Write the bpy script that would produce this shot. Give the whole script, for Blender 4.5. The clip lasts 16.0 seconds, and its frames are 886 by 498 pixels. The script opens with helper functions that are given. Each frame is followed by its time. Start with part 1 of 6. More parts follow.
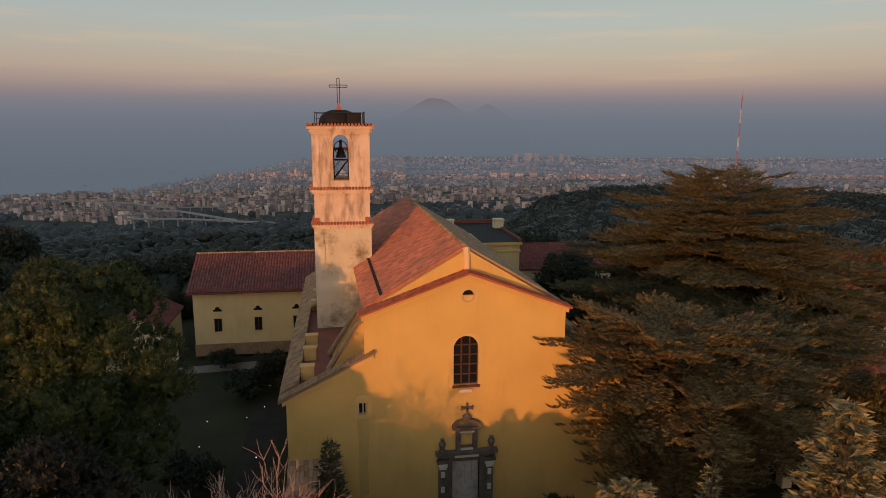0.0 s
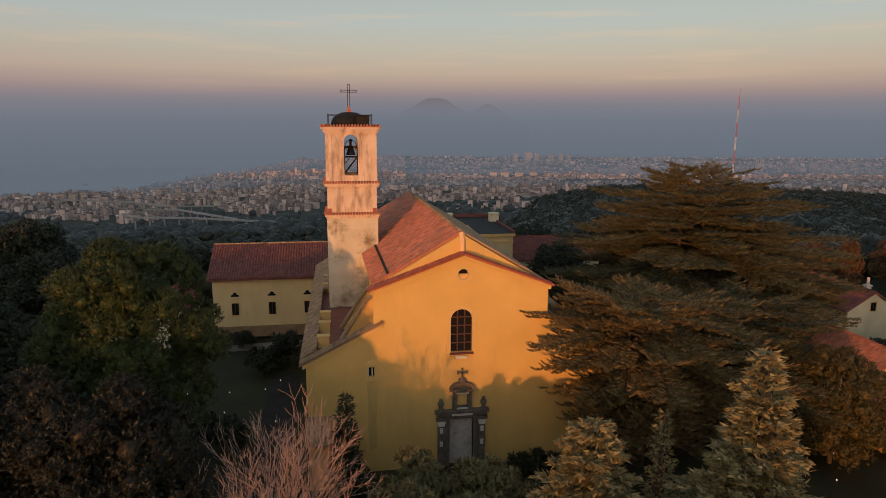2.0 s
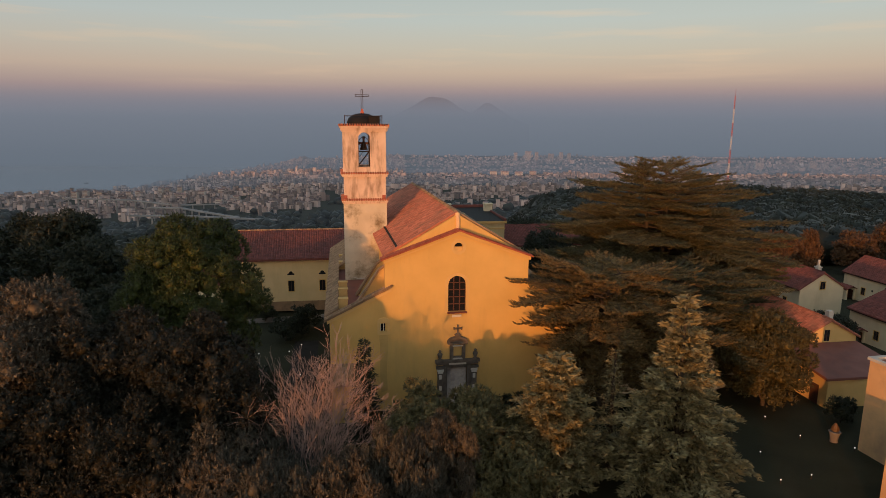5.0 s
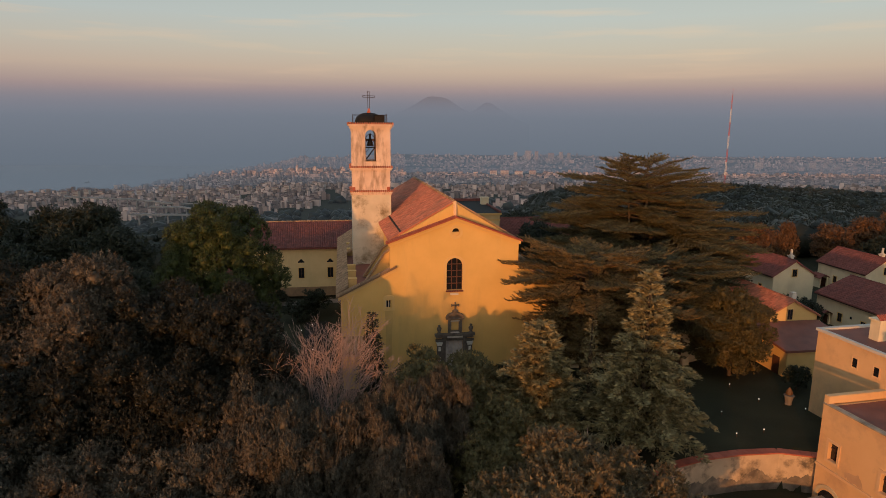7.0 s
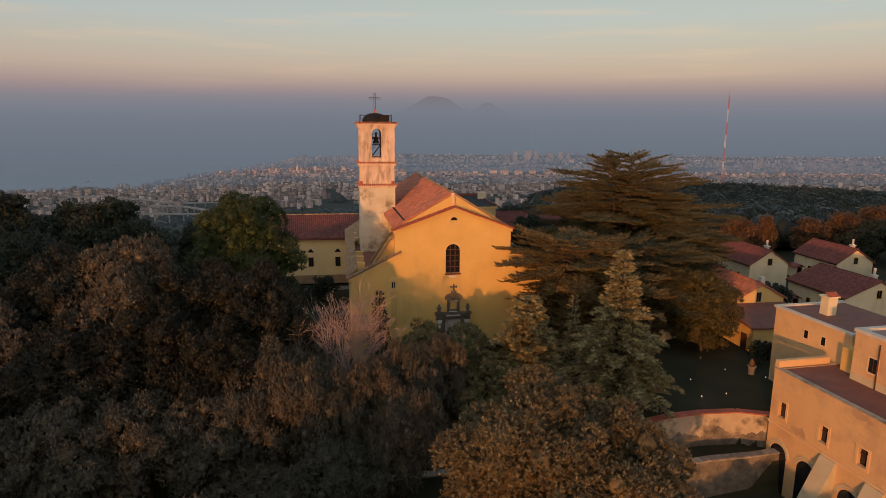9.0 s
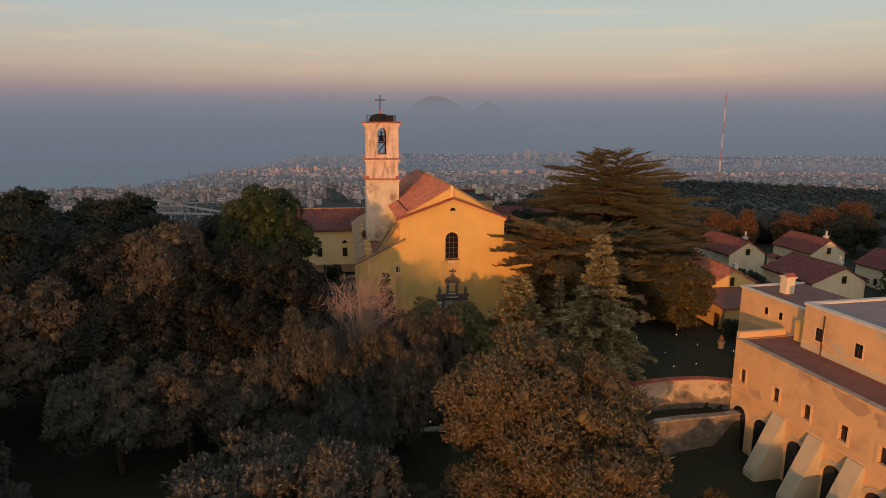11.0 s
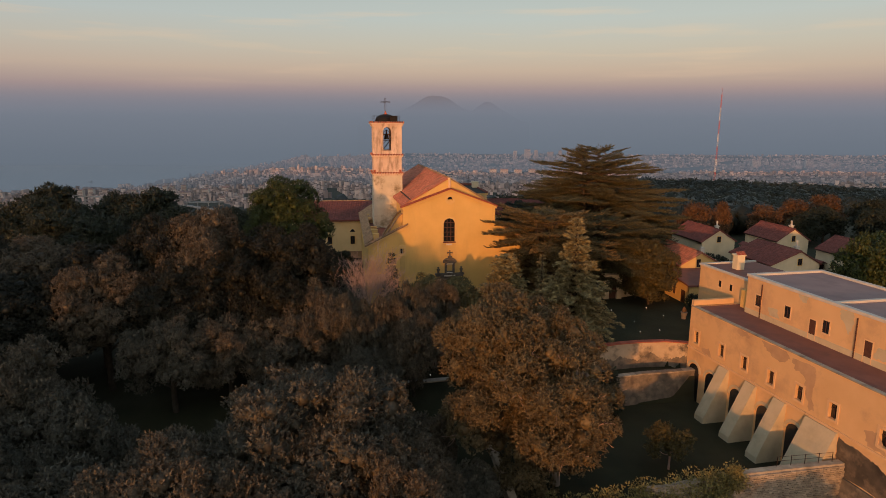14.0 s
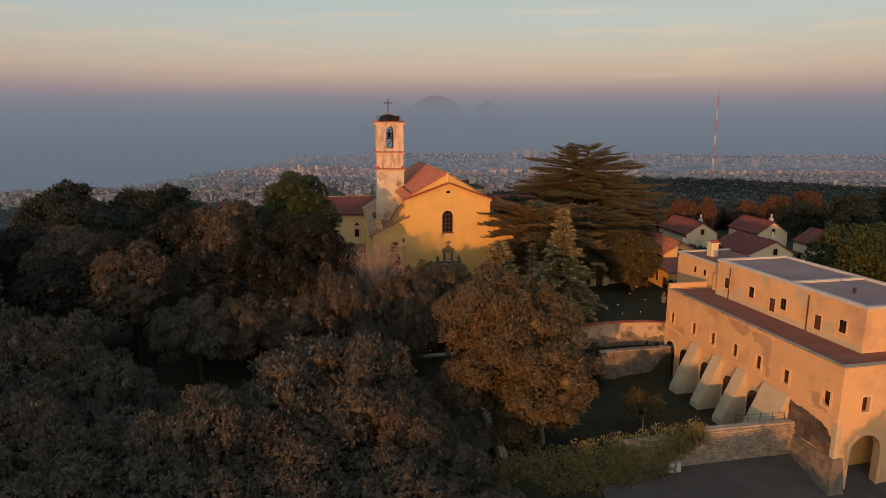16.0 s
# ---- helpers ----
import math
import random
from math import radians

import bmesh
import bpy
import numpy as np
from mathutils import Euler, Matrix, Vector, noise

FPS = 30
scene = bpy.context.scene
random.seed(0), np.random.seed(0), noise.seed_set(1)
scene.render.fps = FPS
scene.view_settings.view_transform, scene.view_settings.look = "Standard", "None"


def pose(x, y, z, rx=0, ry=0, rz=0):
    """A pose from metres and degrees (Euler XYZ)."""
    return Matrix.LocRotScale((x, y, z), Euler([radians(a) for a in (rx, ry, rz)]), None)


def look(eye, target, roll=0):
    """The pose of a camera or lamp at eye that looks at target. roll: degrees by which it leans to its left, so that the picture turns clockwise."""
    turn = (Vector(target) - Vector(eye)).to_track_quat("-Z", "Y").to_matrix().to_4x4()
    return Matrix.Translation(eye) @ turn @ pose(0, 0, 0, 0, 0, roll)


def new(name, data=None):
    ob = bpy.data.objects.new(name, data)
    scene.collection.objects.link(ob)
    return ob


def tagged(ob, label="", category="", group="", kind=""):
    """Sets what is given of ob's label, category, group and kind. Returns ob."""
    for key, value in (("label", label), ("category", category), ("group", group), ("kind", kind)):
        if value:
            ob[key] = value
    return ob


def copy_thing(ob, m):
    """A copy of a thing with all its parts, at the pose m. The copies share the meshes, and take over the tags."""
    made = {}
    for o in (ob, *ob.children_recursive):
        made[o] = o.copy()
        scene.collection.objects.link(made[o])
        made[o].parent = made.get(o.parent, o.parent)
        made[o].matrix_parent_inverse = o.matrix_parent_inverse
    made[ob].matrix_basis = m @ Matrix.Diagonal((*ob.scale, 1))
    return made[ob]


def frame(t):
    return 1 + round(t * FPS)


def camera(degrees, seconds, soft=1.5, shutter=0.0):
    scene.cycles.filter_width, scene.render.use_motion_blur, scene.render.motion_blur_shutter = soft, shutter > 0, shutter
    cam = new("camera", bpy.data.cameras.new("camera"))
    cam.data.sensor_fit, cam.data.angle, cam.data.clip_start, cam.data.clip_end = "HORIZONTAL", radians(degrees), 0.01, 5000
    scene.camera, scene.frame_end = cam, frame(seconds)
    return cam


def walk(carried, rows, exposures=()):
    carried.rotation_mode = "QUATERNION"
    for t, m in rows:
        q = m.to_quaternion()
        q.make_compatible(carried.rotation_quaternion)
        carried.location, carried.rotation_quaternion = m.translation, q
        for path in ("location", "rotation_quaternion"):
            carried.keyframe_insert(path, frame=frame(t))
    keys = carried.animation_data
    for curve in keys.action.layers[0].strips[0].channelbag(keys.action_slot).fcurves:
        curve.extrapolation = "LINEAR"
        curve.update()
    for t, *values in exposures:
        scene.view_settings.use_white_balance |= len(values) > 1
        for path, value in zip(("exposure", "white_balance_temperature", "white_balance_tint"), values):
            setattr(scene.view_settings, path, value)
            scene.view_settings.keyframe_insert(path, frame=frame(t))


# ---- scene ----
cam = camera(70, 16.0, soft=0.6)
PATH = [
    (0, -7.7, -37.7, 25.7, -11.009, -0.242, -9),
    (0.5, -7.932, -39.283, 25.753, -11.02, -0.255, -8.998),
    (1, -8.173, -40.921, 25.771, -11.032, -0.268, -8.996),
    (1.5, -8.406, -42.58, 25.792, -11.044, -0.281, -8.994),
    (2, -8.634, -44.282, 25.828, -11.055, -0.294, -8.991),
    (2.5, -8.906, -46.035, 25.842, -11.067, -0.307, -8.989),
    (3, -9.158, -47.814, 25.866, -11.079, -0.32, -8.987),
    (3.5, -9.427, -49.623, 25.877, -11.09, -0.333, -8.985),
    (4, -9.712, -51.454, 25.899, -11.102, -0.346, -8.983),
    (6.5, -10.999, -60.487, 25.741, -11.16, -0.411, -8.972),
    (7, -11.274, -62.317, 25.723, -11.172, -0.424, -8.97),
    (7.5, -11.55, -64.154, 25.69, -11.183, -0.437, -8.968),
    (8, -11.806, -66.008, 25.675, -11.195, -0.45, -8.966),
    (8.5, -12.106, -67.938, 25.685, -11.199, -0.435, -8.966),
    (9, -12.406, -69.869, 25.694, -11.203, -0.42, -8.966),
    (11.5, -13.903, -79.643, 25.649, -11.225, -0.344, -8.968),
    (12, -14.184, -81.602, 25.659, -11.229, -0.329, -8.968),
    (12.5, -14.431, -83.533, 25.652, -11.233, -0.314, -8.968),
    (13, -14.678, -85.465, 25.655, -11.237, -0.299, -8.968),
    (13.5, -14.939, -87.4, 25.633, -11.242, -0.284, -8.969),
    (14, -15.187, -89.338, 25.623, -11.246, -0.269, -8.969),
    (14.5, -15.437, -91.281, 25.61, -11.25, -0.254, -8.969),
    (15, -15.685, -93.218, 25.6, -11.254, -0.239, -8.969),
    (15.5, -15.957, -95.159, 25.586, -11.258, -0.224, -8.969),
    (16, -16.205, -97.096, 25.565, -11.263, -0.209, -8.97),
]
walk(cam, [(t, pose(x, y, z, 90 + pitch, roll, yaw)) for t, x, y, z, pitch, roll, yaw in PATH],
     exposures=((0, -.16), (1.5, -.12), (3, -.06), (7, 0), (16, 0)))

# ---------------------------------------------------------------- world, sun
SUN_TRAVEL = Vector((0.485, 0.875, -0.066)).normalized()
SUN_FROM = -SUN_TRAVEL


def make_world():
    w = bpy.data.worlds.new("dusk_sky")
    scene.world = w
    w.use_nodes = True
    nt = w.node_tree
    n, l = nt.nodes, nt.links
    n.clear()
    out = n.new("ShaderNodeOutputWorld")
    bg = n.new("ShaderNodeBackground")
    co = n.new("ShaderNodeTexCoord")
    sep = n.new("ShaderNodeSeparateXYZ")
    l.new(co.outputs["Generated"], sep.inputs[0])
    # gradient over the height above the horizon
    mr = n.new("ShaderNodeMapRange")
    mr.inputs["From Min"].default_value, mr.inputs["From Max"].default_value = -0.15, 0.45
    l.new(sep.outputs["Z"], mr.inputs["Value"])
    ramp = n.new("ShaderNodeValToRGB")
    stops = [(-0.15, (.092, .130, .175)), (-0.03, (.125, .162, .212)), (0.012, (.150, .182, .232)), (0.030, (.208, .212, .255)),
             (0.050, (.318, .260, .288)), (0.078, (.445, .365, .338)), (0.11, (.425, .41, .40)), (0.15, (.37, .43, .475)),
             (0.19, (.300, .43, .525)), (0.30, (.17, .255, .34)), (0.45, (.10, .155, .22))]
    el = ramp.color_ramp.elements
    for i, (z, c) in enumerate(stops):
        e = el[i] if i < 2 else el.new(0.5)
        e.position = (z + 0.15) / 0.6
    for e, (z, c) in zip(sorted(el, key=lambda e: e.position), stops):
        e.color = (*c, 1)
    l.new(mr.outputs[0], ramp.inputs[0])
    # thin streaks of cloud
    mp = n.new("ShaderNodeMapping")
    mp.inputs["Scale"].default_value = (2.2, 2.2, 30)
    mp.inputs["Rotation"].default_value = (0.06, 0.10, 0)
    l.new(co.outputs["Generated"], mp.inputs[0])
    nz = n.new("ShaderNodeTexNoise")
    nz.inputs["Scale"].default_value, nz.inputs["Detail"].default_value = 1.6, 4
    l.new(mp.outputs[0], nz.inputs[0])
    cr = n.new("ShaderNodeMapRange")
    cr.inputs["From Min"].default_value, cr.inputs["From Max"].default_value = 0.55, 0.8
    l.new(nz.outputs[0], cr.inputs["Value"])
    band = n.new("ShaderNodeMapRange")
    band.inputs["From Min"].default_value, band.inputs["From Max"].default_value = 0.04, 0.09
    l.new(sep.outputs["Z"], band.inputs["Value"])
    mu = n.new("ShaderNodeMath")
    mu.operation = "MULTIPLY"
    l.new(cr.outputs[0], mu.inputs[0])
    l.new(band.outputs[0], mu.inputs[1])
    mu2 = n.new("ShaderNodeMath")
    mu2.operation = "MULTIPLY"
    mu2.inputs[1].default_value = 0.75
    l.new(mu.outputs[0], mu2.inputs[0])
    mx = n.new("ShaderNodeMixRGB")
    mx.inputs[2].default_value = (.62, .46, .37, 1)
    l.new(mu2.outputs[0], mx.inputs[0])
    l.new(ramp.outputs[0], mx.inputs[1])
    # the warm glow round the low sun
    sky = n.new("ShaderNodeTexSky")
    sky.sky_type, sky.sun_disc = "NISHITA", False
    sky.sun_elevation = math.asin(SUN_FROM.z)
    sky.sun_rotation = math.atan2(SUN_FROM.x, SUN_FROM.y)
    sky.air_density, sky.dust_density = 1.5, 3.0
    sc = n.new("ShaderNodeMixRGB")
    sc.blend_type = "ADD"
    sc.inputs[0].default_value = 0.09
    # the sky is brighter and warmer on the sunset side
    dot = n.new("ShaderNodeVectorMath")
    dot.operation = "DOT_PRODUCT"
    dot.inputs[1].default_value = (SUN_FROM.x, SUN_FROM.y, 0)
    l.new(co.outputs["Generated"], dot.inputs[0])
    tint = n.new("ShaderNodeMixRGB")
    tint.inputs[1].default_value, tint.inputs[2].default_value = (1, 1, 1, 1), (3.3, 2.6, 2.05, 1)
    tint.use_clamp = False
    l.new(dot.outputs["Value"], tint.inputs[0])
    west = n.new("ShaderNodeMixRGB")
    west.blend_type = "MULTIPLY"
    west.inputs[0].default_value = 1.0
    l.new(mx.outputs[0], west.inputs[1])
    l.new(tint.outputs[0], west.inputs[2])
    l.new(west.outputs[0], sc.inputs[1])
    l.new(sky.outputs[0], sc.inputs[2])
    l.new(sc.outputs[0], bg.inputs["Color"])
    bg.inputs["Strength"].default_value = 0.92
    l.new(bg.outputs[0], out.inputs[0])


make_world()
sun_data = bpy.data.lights.new("sun", "SUN")
sun_data.energy, sun_data.angle, sun_data.color = 2.75, radians(0.6), (1.0, 0.40, 0.115)
sun = new("sun", sun_data)
sun.matrix_world = look((-60, -110, 60), Vector((-60, -110, 60)) + SUN_TRAVEL)


# ---------------------------------------------------------------- materials
def surface(name, colors, scale=1.0, rough=0.85, bump=0.0, bump_scale=None, stain=None, stain_amount=0.0, stain_scale=0.3, island=0.0, metal=0.0, streak=False, spec=0.3):
    """A two-scale noise surface: colours blended by noise, darker stains, fine relief."""
    m = bpy.data.materials.new(name)
    m.use_nodes = True
    nt = m.node_tree
    n, l = nt.nodes, nt.links
    b = n["Principled BSDF"]
    b.inputs["Roughness"].default_value = rough
    b.inputs["Metallic"].default_value = metal
    b.inputs["Specular IOR Level"].default_value = spec
    co = n.new("ShaderNodeTexCoord")
    geo = n.new("ShaderNodeNewGeometry")
    src = geo.outputs["Position"]
    nz = n.new("ShaderNodeTexNoise")
    nz.inputs["Scale"].default_value, nz.inputs["Detail"].default_value = scale, 6
    l.new(src, nz.inputs[0])
    ramp = n.new("ShaderNodeValToRGB")
    el = ramp.color_ramp.elements
    while len(el) < len(colors):
        el.new(0.5)
    for i, c in enumerate(colors):
        el[i].position = 0.28 + 0.44 * i / max(1, len(colors) - 1)
        el[i].color = (*c, 1)
    l.new(nz.outputs[0], ramp.inputs[0])
    col = ramp.outputs[0]
    if stain:
        n2 = n.new("ShaderNodeTexNoise")
        n2.inputs["Scale"].default_value, n2.inputs["Detail"].default_value, n2.inputs["Roughness"].default_value = stain_scale, 8, 0.65
        if streak:
            mp = n.new("ShaderNodeMapping")
            mp.inputs["Scale"].default_value = (1, 1, 0.22)
            l.new(src, mp.inputs[0])
            l.new(mp.outputs[0], n2.inputs[0])
        else:
            l.new(src, n2.inputs[0])
        r2 = n.new("ShaderNodeMapRange")
        r2.inputs["From Min"].default_value, r2.inputs["From Max"].default_value = 0.5, 0.68
        r2.inputs["To Max"].default_value = stain_amount
        l.new(n2.outputs[0], r2.inputs["Value"])
        mx = n.new("ShaderNodeMixRGB")
        mx.inputs[2].default_value = (*stain, 1)
        l.new(r2.outputs[0], mx.inputs[0])
        l.new(col, mx.inputs[1])
        col = mx.outputs[0]
    if island:
        oi = n.new("ShaderNodeObjectInfo")
        ad = n.new("ShaderNodeMath")
        ad.operation = "ADD"
        l.new(geo.outputs["Random Per Island"], ad.inputs[0])
        l.new(oi.outputs["Random"], ad.inputs[1])
        fr = n.new("ShaderNodeMath")
        fr.operation = "FRACT"
        l.new(ad.outputs[0], fr.inputs[0])
        mr = n.new("ShaderNodeMapRange")
        mr.inputs["To Min"].default_value, mr.inputs["To Max"].default_value = 1 - island, 1 + island
        l.new(fr.outputs[0], mr.inputs["Value"])
        vm = n.new("ShaderNodeVectorMath")
        vm.operation = "SCALE"
        l.new(col, vm.inputs[0])
        l.new(mr.outputs[0], vm.inputs["Scale"])
        col = vm.outputs[0]
    l.new(col, b.inputs["Base Color"])
    if bump:
        n3 = n.new("ShaderNodeTexNoise")
        n3.inputs["Scale"].default_value, n3.inputs["Detail"].default_value = bump_scale or scale * 6, 5
        l.new(src, n3.inputs[0])
        bp = n.new("ShaderNodeBump")
        bp.inputs["Strength"].default_value, bp.inputs["Distance"].default_value = bump, 0.05
        l.new(n3.outputs[0], bp.inputs["Height"])
        l.new(bp.outputs[0], b.inputs["Normal"])
    return m


def leaf_mat(name, a, b_, trans=0.2, rough=0.5, grain=2.2, spread=.32):
    m = surface(name, [tuple(v * (1 - spread) for v in a), tuple(v * (1 + spread) for v in b_)], grain, rough, island=0.3, spec=0.35)
    nt = m.node_tree
    b = nt.nodes["Principled BSDF"]
    tr = nt.nodes.new("ShaderNodeBsdfTranslucent")
    src = b.inputs["Base Color"].links[0].from_socket
    nt.links.new(src, tr.inputs["Color"])
    mx = nt.nodes.new("ShaderNodeMixShader")
    mx.inputs[0].default_value = trans
    nt.links.new(b.outputs[0], mx.inputs[1])
    nt.links.new(tr.outputs[0], mx.inputs[2])
    nt.links.new(mx.outputs[0], nt.nodes["Material Output"].inputs["Surface"])
    return m


M_OCHRE = surface("ochre_plaster", [(.61, .385, .125), (.69, .44, .15)], 0.5, 0.9, 0.12, 9, (.42, .29, .12), 0.45, 0.35, streak=True)
M_OCHRE_TRIM = surface("pale_ochre_trim", [(.60, .395, .15), (.67, .445, .18)], 0.8, 0.9, 0.1, 8)
M_PINKTRIM = surface("peach_window_trim", [(.68, .435, .235), (.76, .505, .285)], 0.8, 0.9, 0.1, 8)
M_PATCH = surface("bare_brown_plaster", [(.46, .285, .165), (.56, .355, .21)], 0.9, 0.95, 0.3, 6)
M_STAIN = surface("damp_plaster_streak", [(.50, .325, .115), (.57, .37, .135)], 1.5, 0.95, 0.1, 8)
M_VIADUCT = surface("grey_viaduct_concrete", [(.26, .24, .22), (.34, .31, .29)], .02, .9)
M_REAR = surface("yellow_cream_plaster", [(.60, .455, .245), (.67, .515, .29)], 0.6, 0.9, 0.08, 10, (.42, .33, .18), 0.4, 0.4, streak=True)
M_PATHSTONE = surface("worn_path_stone", [(.15, .13, .115), (.21, .185, .165)], 0.8, 0.95, 0.2, 8)
M_CREAM = surface("cream_plaster", [(.66, .55, .375), (.74, .63, .44)], 0.6, 0.9, 0.08, 10, (.45, .38, .24), 0.4, 0.4, streak=True)
M_TOWER = surface("weathered_tower_plaster", [(.60, .44, .345), (.74, .58, .475)], 0.8, 0.9, 0.3, 6, (.27, .18, .12), 0.9, 1.1, streak=True)
M_TOWER_LOW = surface("grey_stained_tower_plaster", [(.54, .47, .36), (.70, .62, .50)], 0.55, 0.9, 0.4, 6, (.20, .15, .085), 0.9, 0.5)
M_PINK = surface("faded_pink_plaster", [(.66, .41, .205), (.74, .475, .245)], 0.35, 0.9, 0.12, 8, (.44, .27, .17), 0.7, 0.22)
M_ROOF = surface("terracotta_tiles", [(.39, .130, .080), (.49, .185, .115)], 1.6, 0.85, 0.3, 14, (.20, .12, .085), 0.7, 0.5, island=0.25)
M_ROOF_DARK = surface("dark_red_tiles", [(.155, .052, .044), (.21, .070, .056)], 1.2, 0.8, 0.25, 12, (.12, .05, .045), 0.6, 0.4, island=0.22)
M_ROOF_OLD = surface("lichen_tiles", [(.30, .19, .115), (.38, .24, .14)], 1.6, 0.9, 0.35, 12, (.16, .12, .075), 0.7, 0.6, island=0.25)
M_COPING = surface("red_coping_tiles", [(.36, .092, .058), (.44, .13, .08)], 2.0, 0.8, 0.2, 12, island=0.2)
M_TERRACE = surface("red_terrace_floor", [(.20, .075, .055), (.25, .10, .075)], 0.6, 0.7, 0.1, 8, (.14, .07, .06), 0.6, 0.5)
M_ROOF_FLAT = surface("grey_red_roof_felt", [(.26, .17, .165), (.33, .22, .205)], 0.4, 0.8, 0.1, 6, (.20, .13, .13), 0.6, 0.3)
M_STONE = surface("dark_lava_stone", [(.080, .066, .056), (.165, .135, .112)], 2.5, 0.85, 0.3, 18)
M_WHITE = surface("white_marble", [(.52, .48, .43), (.62, .58, .52)], 2.0, 0.6, 0.1, 14)
M_DOORWOOD = surface("weathered_white_door", [(.42, .37, .34), (.54, .48, .44)], 3.0, 0.8, 0.15, 14, (.25, .20, .20), 0.7, 1.2)
M_DARKWOOD = surface("dark_brown_wood", [(.075, .032, .022), (.11, .048, .03)], 4.0, 0.6, 0.1, 20)
M_REDWOOD = surface("dark_red_wood", [(.11, .030, .028), (.15, .045, .04)], 4.0, 0.6, 0.1, 20)
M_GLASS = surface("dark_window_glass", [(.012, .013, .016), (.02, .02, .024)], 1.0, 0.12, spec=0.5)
M_IRON = surface("rusty_iron", [(.045, .03, .025), (.075, .045, .032)], 6.0, 0.6, 0.1, 30, metal=0.4)
M_LEAD = surface("dark_lead_dome", [(.007, .006, .006), (.014, .011, .010)], 2.0, 0.7, 0.2, 10)
M_BRONZE = surface("dark_bronze", [(.04, .032, .026), (.065, .05, .04)], 3.0, 0.5, metal=0.6)
M_RETAIN = surface("old_retaining_plaster", [(.40, .31, .22), (.56, .44, .31)], 0.6, 0.95, 0.5, 4, (.11, .092, .072), 0.97, 0.7)
M_DAMP = surface("black_damp_masonry", [(.045, .038, .032), (.12, .096, .076)], 0.8, 0.95, 0.5, 4, (.27, .20, .14), 0.75, 0.45)
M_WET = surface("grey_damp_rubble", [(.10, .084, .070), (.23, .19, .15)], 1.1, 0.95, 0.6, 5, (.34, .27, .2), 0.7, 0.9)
M_RUBBLE = surface("rubble_stone_wall", [(.26, .21, .16), (.40, .33, .25)], 1.8, 0.95, 0.6, 6, (.13, .11, .09), 0.7, 0.5, island=0.2)
M_BUTTRESS = surface("bare_buttress_plaster", [(.50, .41, .27), (.58, .48, .33)], 0.8, 0.95, 0.3, 5, (.36, .29, .2), 0.5, 0.5)
M_CONCRETE = surface("pale_roof_kerb", [(.52, .47, .41), (.62, .56, .50)], 1.2, 0.9, 0.1, 12)
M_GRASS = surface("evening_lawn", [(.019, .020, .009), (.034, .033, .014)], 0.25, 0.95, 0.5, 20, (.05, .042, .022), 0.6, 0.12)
M_ASPHALT = surface("parking_asphalt", [(.070, .058, .054), (.10, .084, .076)], 0.5, 0.95, 0.25, 25, (.055, .046, .043), 0.5, 0.2)
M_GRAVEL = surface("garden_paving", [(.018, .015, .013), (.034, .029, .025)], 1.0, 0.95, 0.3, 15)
M_BARK = surface("tree_bark", [(.050, .038, .028), (.085, .064, .048)], 2.5, 0.95, 0.5, 12)
M_PALEBARK = surface("pale_bare_twigs", [(.36, .235, .19), (.48, .32, .265)], 1.5, 0.9, 0.2, 12)
M_BARK_MAG = surface("grey_magnolia_bark", [(.24, .19, .15), (.32, .26, .21)], 2.0, 0.9, 0.3, 10)
L_OAK = leaf_mat("holm_oak_leaves", (0.060, 0.055, 0.039), (0.124, 0.108, 0.080))
# a greener copy of the oak leaves, with shade put into its colour
L_OAK_SHADE = leaf_mat("shaded_oak_leaves", (0.015, 0.016, 0.011), (0.032, 0.029, 0.018))
L_OAKB = leaf_mat("bronze_oak_leaves", (0.073, 0.059, 0.040), (0.136, 0.109, 0.076))
L_MAG = leaf_mat("magnolia_leaves", (0.107, 0.082, 0.043), (0.167, 0.123, 0.061))
L_CEDAR = leaf_mat("cedar_needles", (.062, .064, .034), (.118, .102, .050))
# brighter, redder cedar needles for the low tree, with sunlight put into the colour
L_CEDAR_SUNLIT = leaf_mat("sunlit_cedar_needles", (.112, .088, .039), (.20, .138, .058))
L_SPRUCE = leaf_mat("spruce_needles", (.185, .165, .082), (.30, .24, .115), spread=.3)
L_CYP = leaf_mat("cypress_leaves", (.028, .036, .022), (.045, .052, .028))
L_PINE = leaf_mat("stone_pine_needles", (.034, .050, .012), (.070, .085, .022))
L_DARK = leaf_mat("dark_wood_leaves", (0.022, 0.029, 0.018), (0.037, 0.042, 0.024))
L_YEW = leaf_mat("golden_yew_leaves", (0.072, 0.062, 0.022), (0.112, 0.086, 0.030))
L_BUSH = leaf_mat("garden_bush_leaves", (0.115, 0.108, 0.046), (0.187, 0.156, 0.068))
L_RUST = leaf_mat("rust_brown_leaves", (.10, .053, .024), (.145, .075, .032))
L_IVY = leaf_mat("ivy_leaves", (.165, .150, .055), (.25, .21, .08))


# ---------------------------------------------------------------- mesh helpers
def part(name, bm, material, parent=None, label="", smooth=False):
    me = bpy.data.meshes.new(name)
    if isinstance(bm, bmesh.types.BMesh):
        bmesh.ops.recalc_face_normals(bm, faces=bm.faces)
        bm.to_mesh(me)
        bm.free()
    else:
        me.from_pydata(*bm)
    if smooth:
        me.polygons.foreach_set("use_smooth", [True] * len(me.polygons))
    me.materials.append(material)
    ob = new(name, me)
    if parent:
        ob.parent = parent
    if label:
        ob["label"] = label
    return ob


def thing(name, label, category, at=(0, 0, 0), rz=0, group="", kind=""):
    ob = new(name)
    ob.matrix_basis = pose(*at, 0, 0, rz)
    return tagged(ob, label, category, group, kind)


